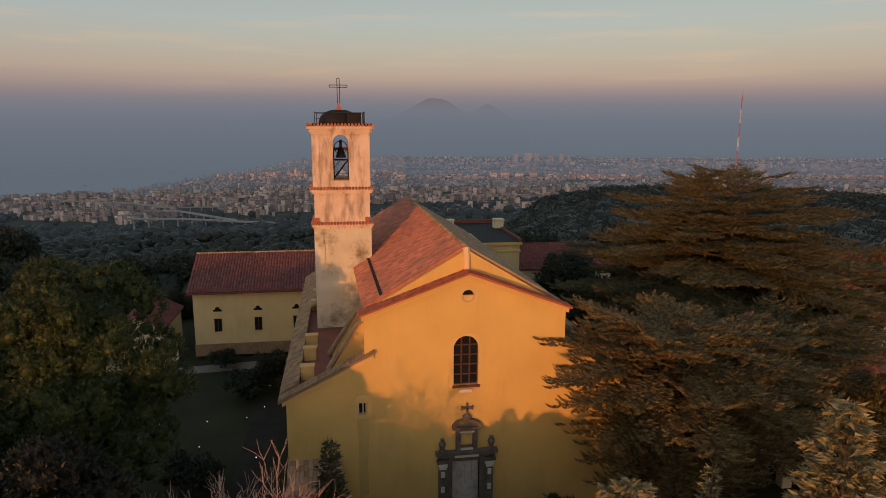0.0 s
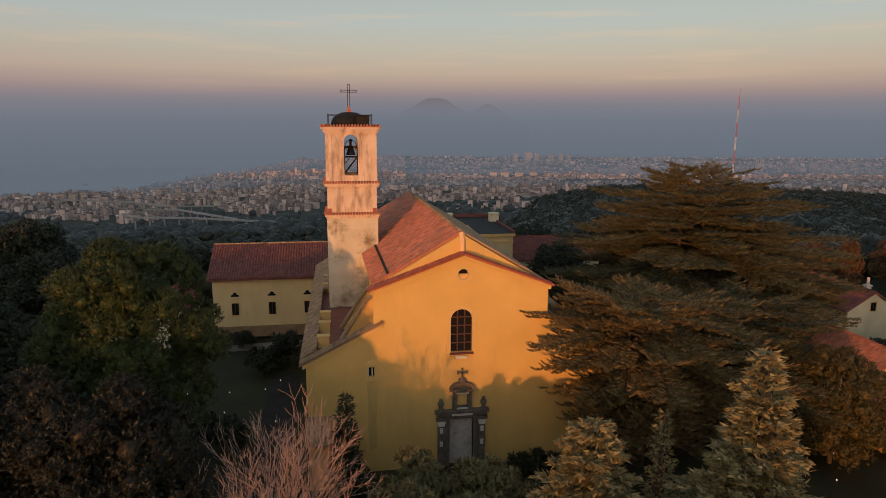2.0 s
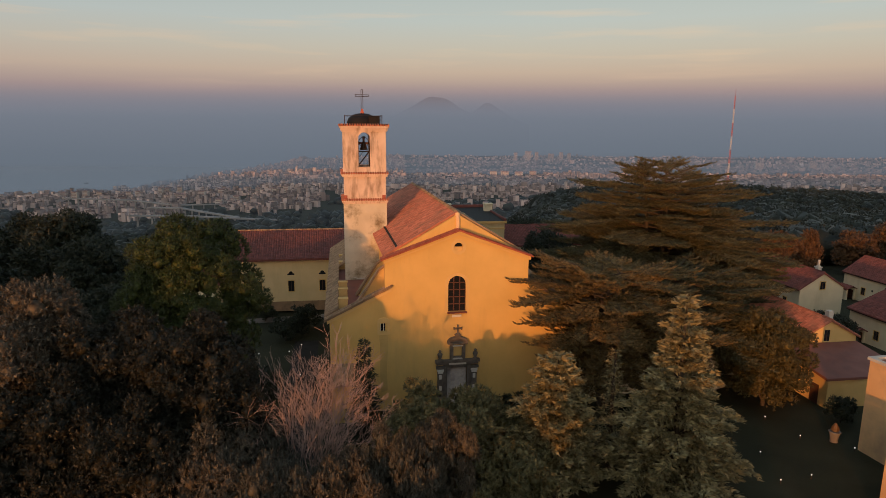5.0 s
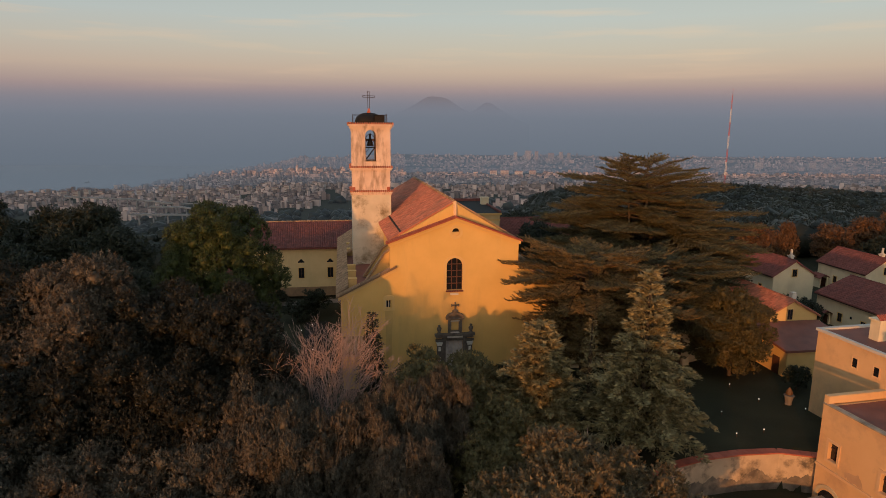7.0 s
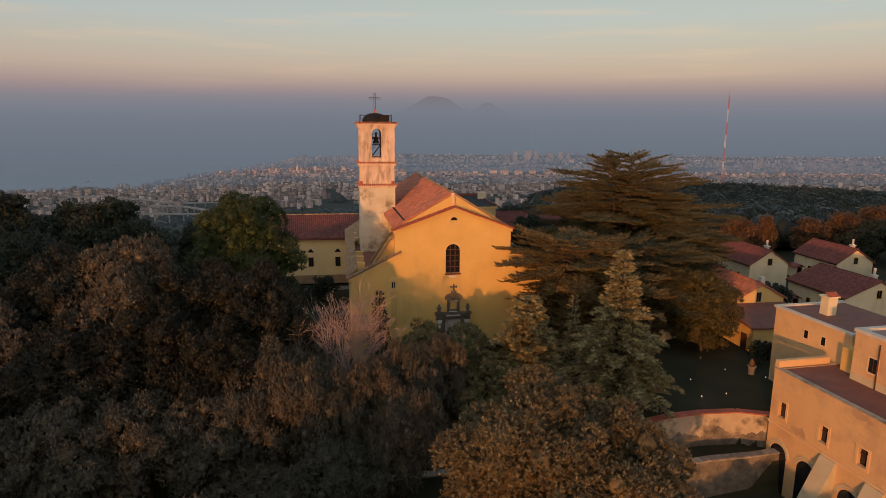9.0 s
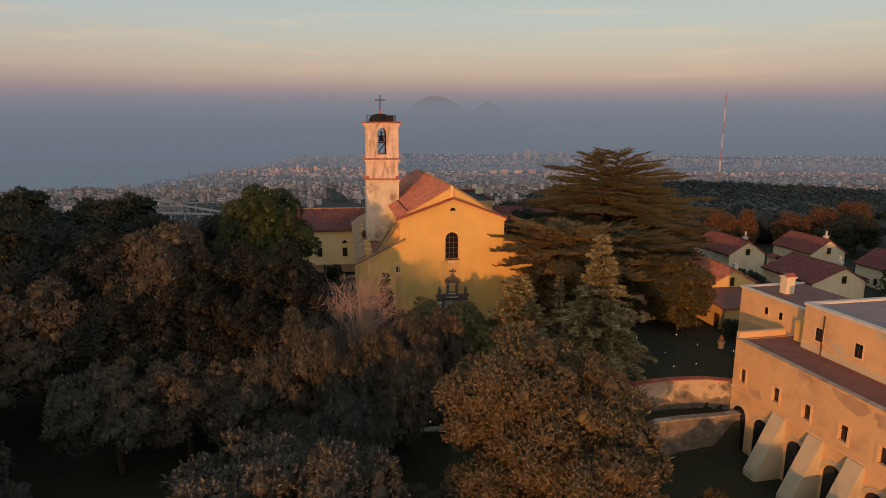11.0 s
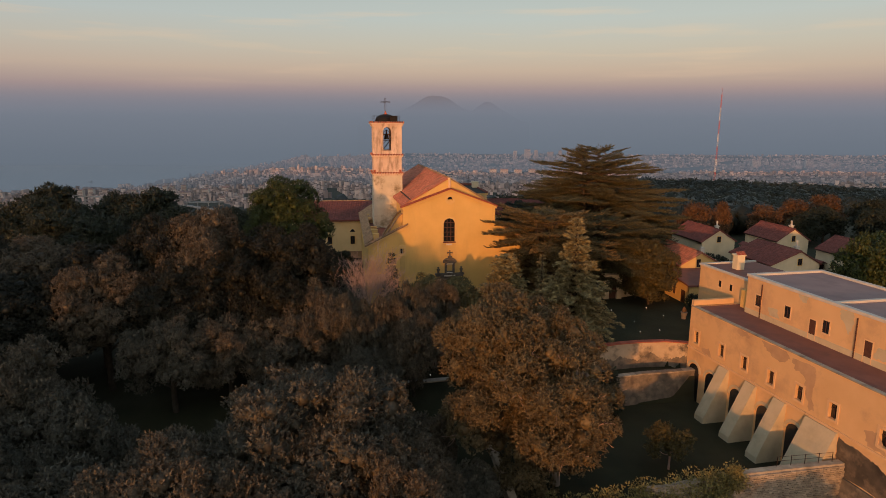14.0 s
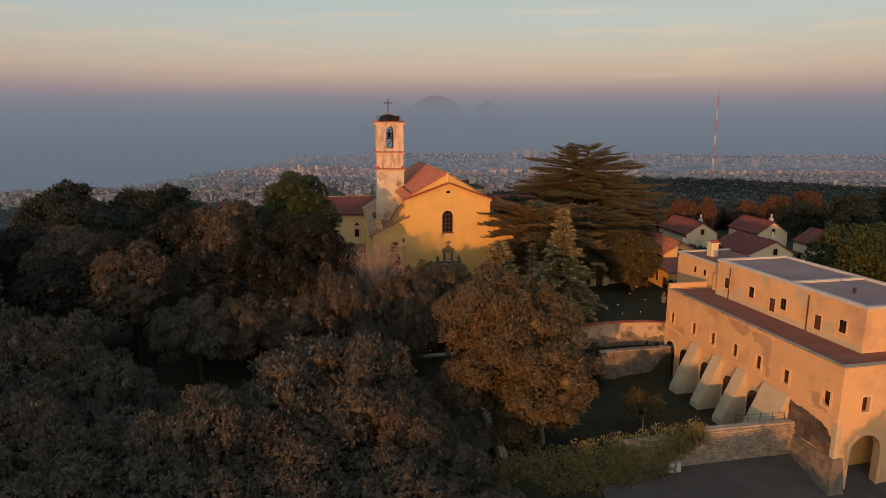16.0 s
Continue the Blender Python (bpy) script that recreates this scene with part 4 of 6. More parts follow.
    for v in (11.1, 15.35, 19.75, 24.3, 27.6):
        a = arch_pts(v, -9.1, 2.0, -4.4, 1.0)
        # no opening is cut: a thin dark sheet paints the arch's shade
        part("arch_shade_sheet", prism(a, -.03, -.012, "x"), M_GLASS, o, "flat dark sheet painting the shade of an arched recess")
        part("arch_ring", prism([(v + 1.35 * math.cos(math.pi * k / 10), -4.3 + 1.35 * math.sin(math.pi * k / 10)) for k in range(11)] + [(v + 1.07 * math.cos(math.pi * k / 10), -4.3 + 1.07 * math.sin(math.pi * k / 10)) for k in range(10, -1, -1)], -.12, -.005, "x"), M_BUTTRESS, o)
    # patches where the paint has come away
    for pts in ([(16.6, 3.5), (13.2, 3.5), (12.6, 2.9), (13.5, 2.2), (15.2, 2.3), (16.2, 2.9)], [(12.3, 3.1), (9.5, 3.2), (9.2, 2.2), (9.4, .4), (9.0, -.9), (9.6, -1.2), (10.3, .6), (10.6, 1.8), (11.9, 2.2)], [(3.6, -.2), (2.2, .3), (1.2, -1.4), (3.0, -1.45)], [(20.6, 3.5), (18.9, 3.5), (18.5, 3.1), (19.6, 2.8), (20.4, 3.0)], [(26.5, -1.0), (25.2, -.6), (24.6, -1.4), (26.1, -1.46)]):
        part("bare_patch", prism(ragged(pts), -.012, -.004, "x"), M_PATCH, o, "bare brownish plaster patch")
    # upper storey, set back
    U0, V0, V1, H = 4.75, 2.9, 25.6, 8.0
    uw = [5.4, 13.6, 18.9, 23.5]
    up = part("upper_wall", boxes((U0, V0, T - .4, 15.0, V1, H)), M_PINK, o)
    for v in uw:
        w = part("upper_window", boxes((U0 - .012, v - .42, 4.9, U0 + .02, v + .42, 6.2)), M_GLASS, up, "dark window")
        part("surround", boxes((U0 - .06, v - .55, 4.78, U0, v - .42, 6.33), (U0 - .06, v + .42, 4.78, U0, v + .55, 6.33), (U0 - .06, v - .42, 6.2, U0, v + .42, 6.33), (U0 - .1, v - .42, 4.75, U0, v + .42, 4.9)), M_PINKTRIM, w)
        part("window_lattice", boxes((U0 - .03, v - .03, 4.9, U0 - .013, v + .03, 6.2)), M_DARKWOOD, w)
    for v in (8.55, 15.3):
        d = part("terrace_door", boxes((U0 - .03, v - .42, T, U0 + .02, v + .42, T + 2.15)), M_DARKWOOD, up, "dark wooden terrace door")
        part("surround", boxes((U0 - .06, v - .52, T, U0, v - .42, T + 2.25), (U0 - .06, v + .42, T, U0, v + .52, T + 2.25), (U0 - .06, v - .42, T + 2.15, U0, v + .42, T + 2.25)), M_PINKTRIM, d)
    for pts in ([(12.2, 7.95), (10.6, 7.95), (10.4, 6.9), (10.9, 5.6), (11.5, 6.6), (12.0, 7.0)], [(17.6, 7.95), (16.2, 7.95), (16.5, 7.2), (17.3, 7.3)], [(21.9, 5.2), (20.5, 5.4), (20.0, 4.4), (21.6, 4.4)], [(7.6, 5.4), (6.6, 5.6), (6.2, 4.4), (7.9, 4.4)]):
        part("bare_patch", prism(ragged(pts, .1), U0 - .014, U0 - .004, "x"), M_BUTTRESS, up, "greyish patch of lost paint")
    for v in (10.0, 23.0):
        part("drainpipe", tube(bmesh.new(), [(U0 - .1, v, T), (U0 - .1, v, 7.6)], .07, 6), M_DARKWOOD, up, "brown drainpipe")
    for v in (21.0, 24.3):
        part("vent", boxes((U0 - .02, v - .3, T + .25, U0 + .02, v + .3, T + .5)), M_GLASS, up)
    part("plinth_band", boxes((U0 - .04, V0 - .04, T - .02, U0, V1, T + .6)), M_BUTTRESS, up, "worn pale plinth")
    part("end_window", boxes((8.0, V0 - .02, 4.9, 8.9, V0 + .02, 6.2)), M_GLASS, up)
    part("roof_kerb", boxes((U0 - .12, V0 - .12, H, U0 + .45, V1 + .1, H + .3), (U0 + .45, V0 - .12, H, 14.6, V0 + .4, H + .3), (14.6, V0 - .12, H, 15.1, V1 + .1, H + .3), (U0 + .45, V1 - .4, H, 14.6, V1 + .1, H + .3), (U0 + .45, 13.0, H, 14.6, 13.4, H + .3)), M_CONCRETE, up, "pale roof kerb")
    part("roof_sheet", boxes((U0 + .4, V0 + .4, H - .1, 14.6, V1 - .4, H + .06)), M_ROOF_FLAT, up, "grey-red felt roof")
    part("roof_vent", lathe([(.14, H + .06), (.14, H + .5), (.22, H + .52), (.22, H + .62), (.02, H + .7)], 8), M_IRON, up).location = (8.5, 8.2, 0)
    # the middle block further along
    m = part("middle_block", boxes((6.6, 27.6, -3, 15.0, 37.4, 6.7)), M_PINK, o)
    part("roof_kerb", boxes((6.45, 27.45, 6.7, 6.85, 37.55, 6.95), (6.85, 27.45, 6.7, 15.1, 27.9, 6.95), (6.85, 37.1, 6.7, 15.1, 37.55, 6.95)), M_CONCRETE, m)
    part("roof_sheet", boxes((6.85, 27.9, 6.5, 15, 37.1, 6.76)), M_TERRACE, m)
    for v in (30.8, 33.0):
        w = part("small_window", boxes((6.588, v - .26, 4.7, 6.62, v + .26, 5.5)), M_GLASS, m)
        part("surround", boxes((6.55, v - .36, 4.6, 6.6, v - .26, 5.6), (6.55, v + .26, 4.6, 6.6, v + .36, 5.6), (6.52, v - .36, 4.5, 6.6, v + .36, 4.6)), M_PINKTRIM, w)
    part("dark_door", boxes((7.2, 27.55, T, 9.2, 27.6, T + 2.6)), M_REDWOOD, m, "dark red double door")
    ch = part("chimney", boxes((9.2, 33.4, 6.6, 10.3, 34.4, 8.6), (9.05, 33.25, 8.6, 10.45, 34.55, 8.75)), M_CREAM, m, "cream chimney with tile caps")
    for i in range(6):
        part("chimney_tile", tube(bmesh.new(), [(9.15 + i * .22, 33.3, 8.75), (9.15 + i * .22 + .1, 33.9, 9.1)], .08, 5), M_COPING, ch)
    part("link_wall", boxes((5.6, 25.7, -3, 15, 27.59, 5.8)), M_OCHRE, o)


build_long()


# ---------------------------------------------------------------- ground
PX = 1120.0
AX = Vector((math.sin(radians(9)), math.cos(radians(9))))
RT = Vector((AX.y, -AX.x))
C0 = Vector((-8.0, -38.0))
FAR = {  # height of the land along rays, by the ray's slope sideways
    -0.75: ((60, -4), (150, -22), (400, -95), (900, -190), (1500, -225), (2150, -232), (2500, -300), (5200, -300)),
    -0.50: ((60, -4), (150, -20), (400, -95), (900, -190), (1500, -222), (2300, -226), (2700, -300), (5200, -300)),
    -0.35: ((70, -3), (150, -18), (400, -95), (900, -185), (1500, -205), (2900, -210), (3400, -300), (5200, -300)),
    -0.22: ((80, -2), (150, -18), (400, -95), (900, -180), (1500, -195), (3500, -176), (3900, -190), (4300, -280), (5200, -300)),
    -0.08: ((90, -2), (150, -15), (400, -85), (900, -170), (1500, -190), (3500, -190), (5200, -200)),
    0.06: ((110, -3), (180, -15), (400, -75), (800, -140), (1300, -182), (5200, -200)),
    0.16: ((120, -3), (200, -12), (400, -44), (620, -54), (800, -86), (1400, -180), (5200, -200)),
    0.26: ((120, -3), (200, -10), (400, -31), (640, -45), (900, -86), (1500, -182), (5200, -200)),
    0.75: ((120, -4), (200, -12), (400, -36), (650, -53), (900, -90), (1500, -182), (5200, -200)),
}
SLOPES = sorted(FAR)


def lerp_rows(rows, d):
    if d <= rows[0][0]:
        return rows[0][1]
    for (a, za), (b, zb) in zip(rows, rows[1:]):
        if d <= b:
            return za + (zb - za) * (d - a) / (b - a)
    return rows[-1][1]


def smooth(a, b, v):
    t = min(1, max(0, (v - a) / (b - a)))
    return t * t * (3 - 2 * t)


CURVE = ((11.5, -20.6), (14.5, -18.6), (18, -17.7), (21.5, -17.4), (25, -17.6), (28.2, -18.9))


def curve_y(x):
    """The line of the curved retaining wall."""
    return lerp_rows(CURVE, x)


def near_z(x, y):
    """The terraced garden close to the church."""
    z = -1.5
    # the slope in front falls towards the woods
    z -= 2.2 * smooth(-8, -20, y) * (1 - smooth(6, 12, x)) * (1 if x > -30 else 1)
    z -= 4.4 * smooth(-21, -38, y) * (1 - smooth(-3, 2, x))
    # lower lawn below the curved wall
    if x > -2.0:
        wy = curve_y(x)
        k = smooth(wy + .15, wy - .15, y) * smooth(11.2, 12.2, x) + smooth(-21, -26, y) * (1 - smooth(11.2, 12.2, x)) * smooth(-2, 2, x)
        low = -8.0 + 3.1 * smooth(-21.7, -21.4, y) * smooth(15.4, 16.2, x)
        z = z * (1 - min(1, k)) + low * min(1, k)
    # car park
    k = smooth(-43.6, -44.4, y) * smooth(6, 9, x)
    z = z * (1 - k) - 12.0 * k
    z -= 6 * smooth(-30, -80, x) + 10 * smooth(-60, -160, y)
    return z


def ground_z(x, y):
    p = Vector((x, y)) - C0
    d, s = p.dot(AX), p.dot(RT)
    nz = near_z(x, y)
    if d < 30:
        return nz - 25 * smooth(60, 400, abs(x)) - 40 * smooth(100, 600, -y)
    r = s / d
    if r <= SLOPES[0]:
        f = lerp_rows(FAR[SLOPES[0]], d)
    elif r >= SLOPES[-1]:
        f = lerp_rows(FAR[SLOPES[-1]], d)
    else:
        for a, b in zip(SLOPES, SLOPES[1:]):
            if a <= r <= b:
                t = (r - a) / (b - a)
                f = lerp_rows(FAR[a], d) * (1 - t) + lerp_rows(FAR[b], d) * t
                break
    k = smooth(60, 150, d)
    if d > 300:
        f += noise.noise(Vector((x, y, 0)) * 0.004) * min(12, d * .012) * (1 if f > -290 else 0)
    return nz * (1 - k) + f * k


def build_ground():
    def lines(lo, hi, step, far):
        v = list(np.arange(lo, hi + .01, step))
        s, a, b = step, lo, hi
        while b < far or a > -far:
            s *= 1.12
            b += s
            a -= s
            v = [max(a, -far)] + v + [min(b, far)]
        return sorted(set(round(q, 3) for q in v))
    xs, ys = lines(-40, 90, 1.25, 5000), lines(-60, 60, 1.25, 5000)
    ys = sorted(set(ys) | set(np.round(np.arange(-22.4, -16.6, .2), 2)) | {-43.9, -43.7, -43.5, -43.3})
    V = [(x, y, ground_z(x, y)) for y in ys for x in xs]
    n = len(xs)
    F = [(j * n + i, j * n + i + 1, (j + 1) * n + i + 1, (j + 1) * n + i) for j in range(len(ys) - 1) for i in range(n - 1)]
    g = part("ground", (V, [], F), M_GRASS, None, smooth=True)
    tagged(g, "dark evening grass and wooded land falling to the plain", "ground", kind="structure")


build_ground()
# the sea's base colour is raised to paint the haze over it
w = part("water", ([(-5000, -600, -291), (5000, -600, -291), (5000, 5000, -291), (-5000, 5000, -291)], [], [(0, 1, 2, 3)]),
         surface("haze_pale_sea", [(.30, .33, .35), (.33, .36, .38)], .002, .25), None)
tagged(w, "calm hazy grey-blue sea", "water", kind="structure")


def ribbon(name, pts, width, mat, label, lift=.03, cat="pavement"):
    """A paved strip that follows the ground."""
    V, F = [], []
    P = [Vector(p) for p in pts]
    Q = []
    for a, b in zip(P, P[1:]):
        n = max(1, int((b - a).length / .8))
        Q += [a.lerp(b, i / n) for i in range(n)]
    Q.append(P[-1])
    for i, p in enumerate(Q):
        t = (Q[min(i + 1, len(Q) - 1)] - Q[max(i - 1, 0)]).normalized()
        s = Vector((t.y, -t.x)) * width / 2
        for k in (-1, 0, 1):
            q = p + s * k
            V.append((q.x, q.y, max(ground_z(q.x + dx, q.y + dy) for dx in (-.5, .5) for dy in (-.5, .5)) + lift))
    for i in range(len(Q) - 1):
        for k in (0, 1):
            F.append((i * 3 + k, i * 3 + k + 1, i * 3 + 4 + k, i * 3 + 3 + k))
    return tagged(part(name, (V, [], F), mat, None), label, cat, kind="structure")


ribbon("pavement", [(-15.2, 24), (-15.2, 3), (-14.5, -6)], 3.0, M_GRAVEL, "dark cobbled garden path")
ribbon("pavement", [(-30, 33), (-8, 35)], 2.4, M_PATHSTONE, "pale stone path along the rear building")
part_ = part("car_park", prism([(-43.8, -7.45), (-49.0, -8.9), (-54, -9.9), (-70, -11.2), (-70, -13), (-43.8, -13)], 7, 60, "x"), M_ASPHALT)
tagged(part_, "dark worn asphalt car park", "car park", kind="structure")


def wall_run(name, pts, z_top, z_low, thick, mat, label, cap=None, cat="retaining wall", foot=None):
    """A wall along a line of plan points, with tops and feet by height."""
    o = thing(name, label, cat)
    bm = bmesh.new()
    n = len(pts)
    rows = []
    for i, p in enumerate(pts):
        p = Vector(p)
        t = (Vector(pts[min(i + 1, n - 1)]) - Vector(pts[max(i - 1, 0)])).normalized()
        s = Vector((t.y, -t.x)) * thick / 2
        zt = z_top[i] if hasattr(z_top, "__len__") else z_top
        rows.append([bm.verts.new((*(p + s * 1.25), z_low)), bm.verts.new((*(p + s), zt)), bm.verts.new((*(p - s), zt)), bm.verts.new((*(p - s), z_low))])
    for a, b in zip(rows, rows[1:]):
        for k in range(3):
            bm.faces.new((a[k], a[k + 1], b[k + 1], b[k]))
    bm.faces.new(rows[0][::-1]), bm.faces.new(rows[-1])
    part("wall_body", bm, mat, o)
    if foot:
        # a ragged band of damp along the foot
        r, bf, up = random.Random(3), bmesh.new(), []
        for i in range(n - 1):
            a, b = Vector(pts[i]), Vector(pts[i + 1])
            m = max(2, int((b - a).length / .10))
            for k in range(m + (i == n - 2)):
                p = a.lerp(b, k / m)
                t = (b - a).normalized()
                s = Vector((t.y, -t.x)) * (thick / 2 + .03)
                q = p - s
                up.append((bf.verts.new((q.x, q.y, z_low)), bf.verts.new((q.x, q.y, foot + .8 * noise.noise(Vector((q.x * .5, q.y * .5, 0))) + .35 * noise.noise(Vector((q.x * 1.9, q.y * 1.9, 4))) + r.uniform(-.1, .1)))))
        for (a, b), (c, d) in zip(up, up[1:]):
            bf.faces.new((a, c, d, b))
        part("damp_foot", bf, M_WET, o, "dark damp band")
    if cap:
        for a, b in zip(pts, pts[1:]):
            a, b = Vector(a), Vector(b)
            m = max(1, round((b - a).length / .8))
            for i in range(m):
                p, q = a.lerp(b, i / m), a.lerp(b, (i + .96) / m)
                t = (q - p).normalized()
                s = Vector((t.y, -t.x)) * (thick / 2 + .08)
                zt = z_top if not hasattr(z_top, "__len__") else z_top[0]
                bm = bmesh.new()
                slab(bm, (*(p + s), zt + .12), (*(q + s), zt + .12), (*(q - s), zt + .12), (*(p - s), zt + .12), .118)
                part("coping_stone", bm, cap, o)
    return o


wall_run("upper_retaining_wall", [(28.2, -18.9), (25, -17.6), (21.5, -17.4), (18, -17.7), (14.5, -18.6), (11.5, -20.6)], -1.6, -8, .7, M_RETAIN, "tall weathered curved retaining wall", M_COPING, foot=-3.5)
wall_run("lower_retaining_wall", [(28.0, -20.9), (24, -21.3), (20, -21.4), (16.2, -21.8)], [-4.2, -4.0, -4.0, -4.4], -8, .7, M_WET, "low mossy curved retaining wall", M_RUBBLE)
fw = wall_run("car_park_wall", [(28.6, -43.4), (23, -43.5), (17.5, -43.7), (9, -44.1)], [-4.1, -4.1, -4.1, -4.9], -9, .7, M_RUBBLE, "rough stone retaining wall above the car park")
def stone_face():
    """Rough courses of squared stones on the face of the car park wall."""
    V, Fc = [], []
    r = random.Random(5)
    z = -8.6
    while z < -4.4:
        h = r.uniform(.15, .25)
        x = 9.0 + r.uniform(0, .4)
        while x < 28.4:
            w = r.uniform(.22, .55)
            yy = -43.86 - (28.6 - x) * .036 - .09 * (-4.5 - z) / 4.5 + r.uniform(-.03, .03)
            k = len(V)
            g = .006
            for a, b, c in ((x + g, yy + .3, z + g), (x + w - g, yy + .3, z + g), (x + w - g, yy + .3, z + h - g), (x + g, yy + .3, z + h - g),
                            (x + g + r.uniform(0, .05), yy, z + g + r.uniform(0, .04)), (x + w - g - r.uniform(0, .05), yy, z + g), (x + w - g, yy, z + h - g - r.uniform(0, .04)), (x + g, yy, z + h - g)):
                V.append((a, b, c))
            Fc += [(k + 4, k + 5, k + 6, k + 7), (k, k + 1, k + 5, k + 4), (k + 1, k + 2, k + 6, k + 5), (k + 2, k + 3, k + 7, k + 6), (k + 3, k, k + 4, k + 7)]
            x += w
        z += h
    s = part("stone_facing", (V, [], Fc), M_RUBBLE, fw, "rough courses of squared stones")
    s["kind"] = "stuff"


stone_face()
framed_window(fw, 24.6, -43.9, -7.1, .7, 1.0)
wall_run("path_wall", [(-1.5, -43.4), (-1.1, -36.5), (-1.1, -30.0), (-1.5, -21.4)], [-6.0, -6.0, -5.9, -5.7], -9, .7, M_RETAIN, "narrow plastered garden wall down the slope")
wall_run("terrace_wall", [(-9.5, -21.5), (-2.6, -21.0)], -3.55, -8, .5, M_RETAIN, "low dark terrace wall", M_WHITE)
wall_run("garden_wall", [(11.6, 2.8), (20.5, 3.2)], .6, -2, .35, M_CREAM, "cream garden wall beside the church", cat="garden wall")
wall_run("lane_wall", [(-46, 33), (-27, 36)], .3, -4, .35, M_CREAM, "low cream garden wall", cat="garden wall")
wall_run("gate_wall", [(28.0, 2.6), (31.6, 3.9)], -.1, -2.4, .35, M_CREAM, "low cream wall beside the gate", cat="garden wall")
gp = thing("gate_arch", "cream plastered gateway with cornice", "gate")
part("pier", boxes((25.0, 1.8, -2, 25.8, 2.6, 1.7)), M_CREAM, gp)
part("pier", boxes((27.1, 1.8, -2, 27.9, 2.6, 1.7)), M_CREAM, gp)
part("lintel", boxes((25.0, 1.8, 1.7, 27.9, 2.6, 2.3), (24.8, 1.6, 2.3, 28.1, 2.8, 2.5)), M_CREAM, gp)
part("gate_leaf", boxes((25.8, 2.2, -2, 27.1, 2.3, 1.6)), M_DARKWOOD, gp)

# fence on top of the wall
fe = thing("iron_fence", "thin rusty iron fence on the stone wall", "fence")
for i in range(5):
    x = 22.2 + i * 1.37
    part("post", tube(bmesh.new(), [(x, -43.3, -4.2), (x, -43.3, -3.15)], .035, 5), M_IRON, fe)
for z in (-3.2, -3.6):
    part("rail", tube(bmesh.new(), [(22.2, -43.3, z), (27.7, -43.3, z)], .022, 4), M_IRON, fe)

# stone urn planter on the lawn
ur = thing("planter", "white stone planter, darkened for shade, with a small red shrub", "planter", (32.2, -9.4, -1.55))
# the white pot gets a darker stone, its shade put into the colour
part("pot", lathe([(.3, 0), (.36, .1), (.3, .2), (.42, .9), (.5, .95), (.5, 1.05), (.05, 1.05)], 8), M_PATHSTONE, ur)
part("shrub", lathe([(.05, 1.0), (.34, 1.15), (.3, 1.45), (.12, 1.75), (.02, 1.85)], 7), L_RUST, ur)

# two white cabinets at the foot of the wall
for i, x in enumerate((14.7, 15.4)):
    ub = thing("utility_cabinet", "small white metal utility cabinet by the wall", "cabinet", (x, -44.9, -7.78), 0, "utility cabinets")
    part("body", boxes((-.24, -.18, .1, .24, .18, .95)), M_WHITE, ub)
    part("plinth", boxes((-.27, -.2, 0, .27, .2, .1)), M_CONCRETE, ub)
    part("lid", boxes((-.28, -.21, .95, .28, .21, 1.0)), M_CONCRETE, ub)

# small garden lamps, lit at dusk
M_GLOW = bpy.data.materials.new("lamp_glow")
M_GLOW.use_nodes = True
M_GLOW.node_tree.nodes["Principled BSDF"].inputs["Emission Color"].default_value = (1, .93, .85, 1)
M_GLOW.node_tree.nodes["Principled BSDF"].inputs["Emission Strength"].default_value = 0.75
lamp = None
for x, y in ((-15.75, 26.9), (-15.75, 21.75), (-15.3, 12.0), (-24.7, 14.4), (-20.6, 19.3), (-29.0, 19.4), (-20.3, 14.5), (-24.8, 19.5), (-17.1, 19.6), (28.9, -4.65), (29.6, -8.5), (32.7, -11.2), (31.8, -.9), (25.9, -14.5), (23.0, -14.8), (24.2, -10.6), (23.3, -4.9), (-5.6, -20.0), (-41.9, 40.7)):
    m_ = pose(x, y, ground_z(x, y) - .02)
    if lamp is None:
        lamp = thing("garden_lamp", "short garden lamp with a glowing white head", "lamp", group="garden lamps")
        lamp.matrix_basis = m_
        part("post", tube(bmesh.new(), [(0, 0, 0), (0, 0, .3)], .04, 6), M_IRON, lamp)
        part("glass_head", lathe([(.02, .29), (.05, .32), (.05, .40), (.02, .42)], 8), M_GLOW, lamp, "glowing white lamp head")
        part("cap", lathe([(.07, .42), (.07, .44), (.02, .47)], 8), M_IRON, lamp)
    else:
        copy_thing(lamp, m_)


# ---------------------------------------------------------------- trees
rng = np.random.default_rng(7)


def unit(n):
    v = rng.normal(size=(n, 3))
    return v / np.linalg.norm(v, axis=1)[:, None]


def leaf_mesh(name, P, D, length, width, material, face=None):
    """One small pointed leaf or spray at each point of P, pointing along D."""
    n = len(P)
    D = D / np.linalg.norm(D, axis=1)[:, None]
    S = np.cross(D, unit(n) if face is None else face)
    S /= np.linalg.norm(S, axis=1)[:, None]
    L = (length * rng.uniform(.6, 1.3, n))[:, None]
    Wd = (width * rng.uniform(.6, 1.3, n))[:, None]
    V = np.empty((n, 3, 3))
    V[:, 0] = P - D * L * .15 + S * Wd * .5
    V[:, 1] = P + D * L * .85
    V[:, 2] = P - D * L * .15 - S * Wd * .5
    me = bpy.data.meshes.new(name)
    me.vertices.add(n * 3)
    me.vertices.foreach_set("co", V.reshape(-1))
    me.loops.add(n * 3)
    me.loops.foreach_set("vertex_index", np.arange(n * 3))
    me.polygons.add(n)
    me.polygons.foreach_set("loop_start", np.arange(n) * 3)
    me.update(calc_edges=True)
    me.materials.append(material)
    return me


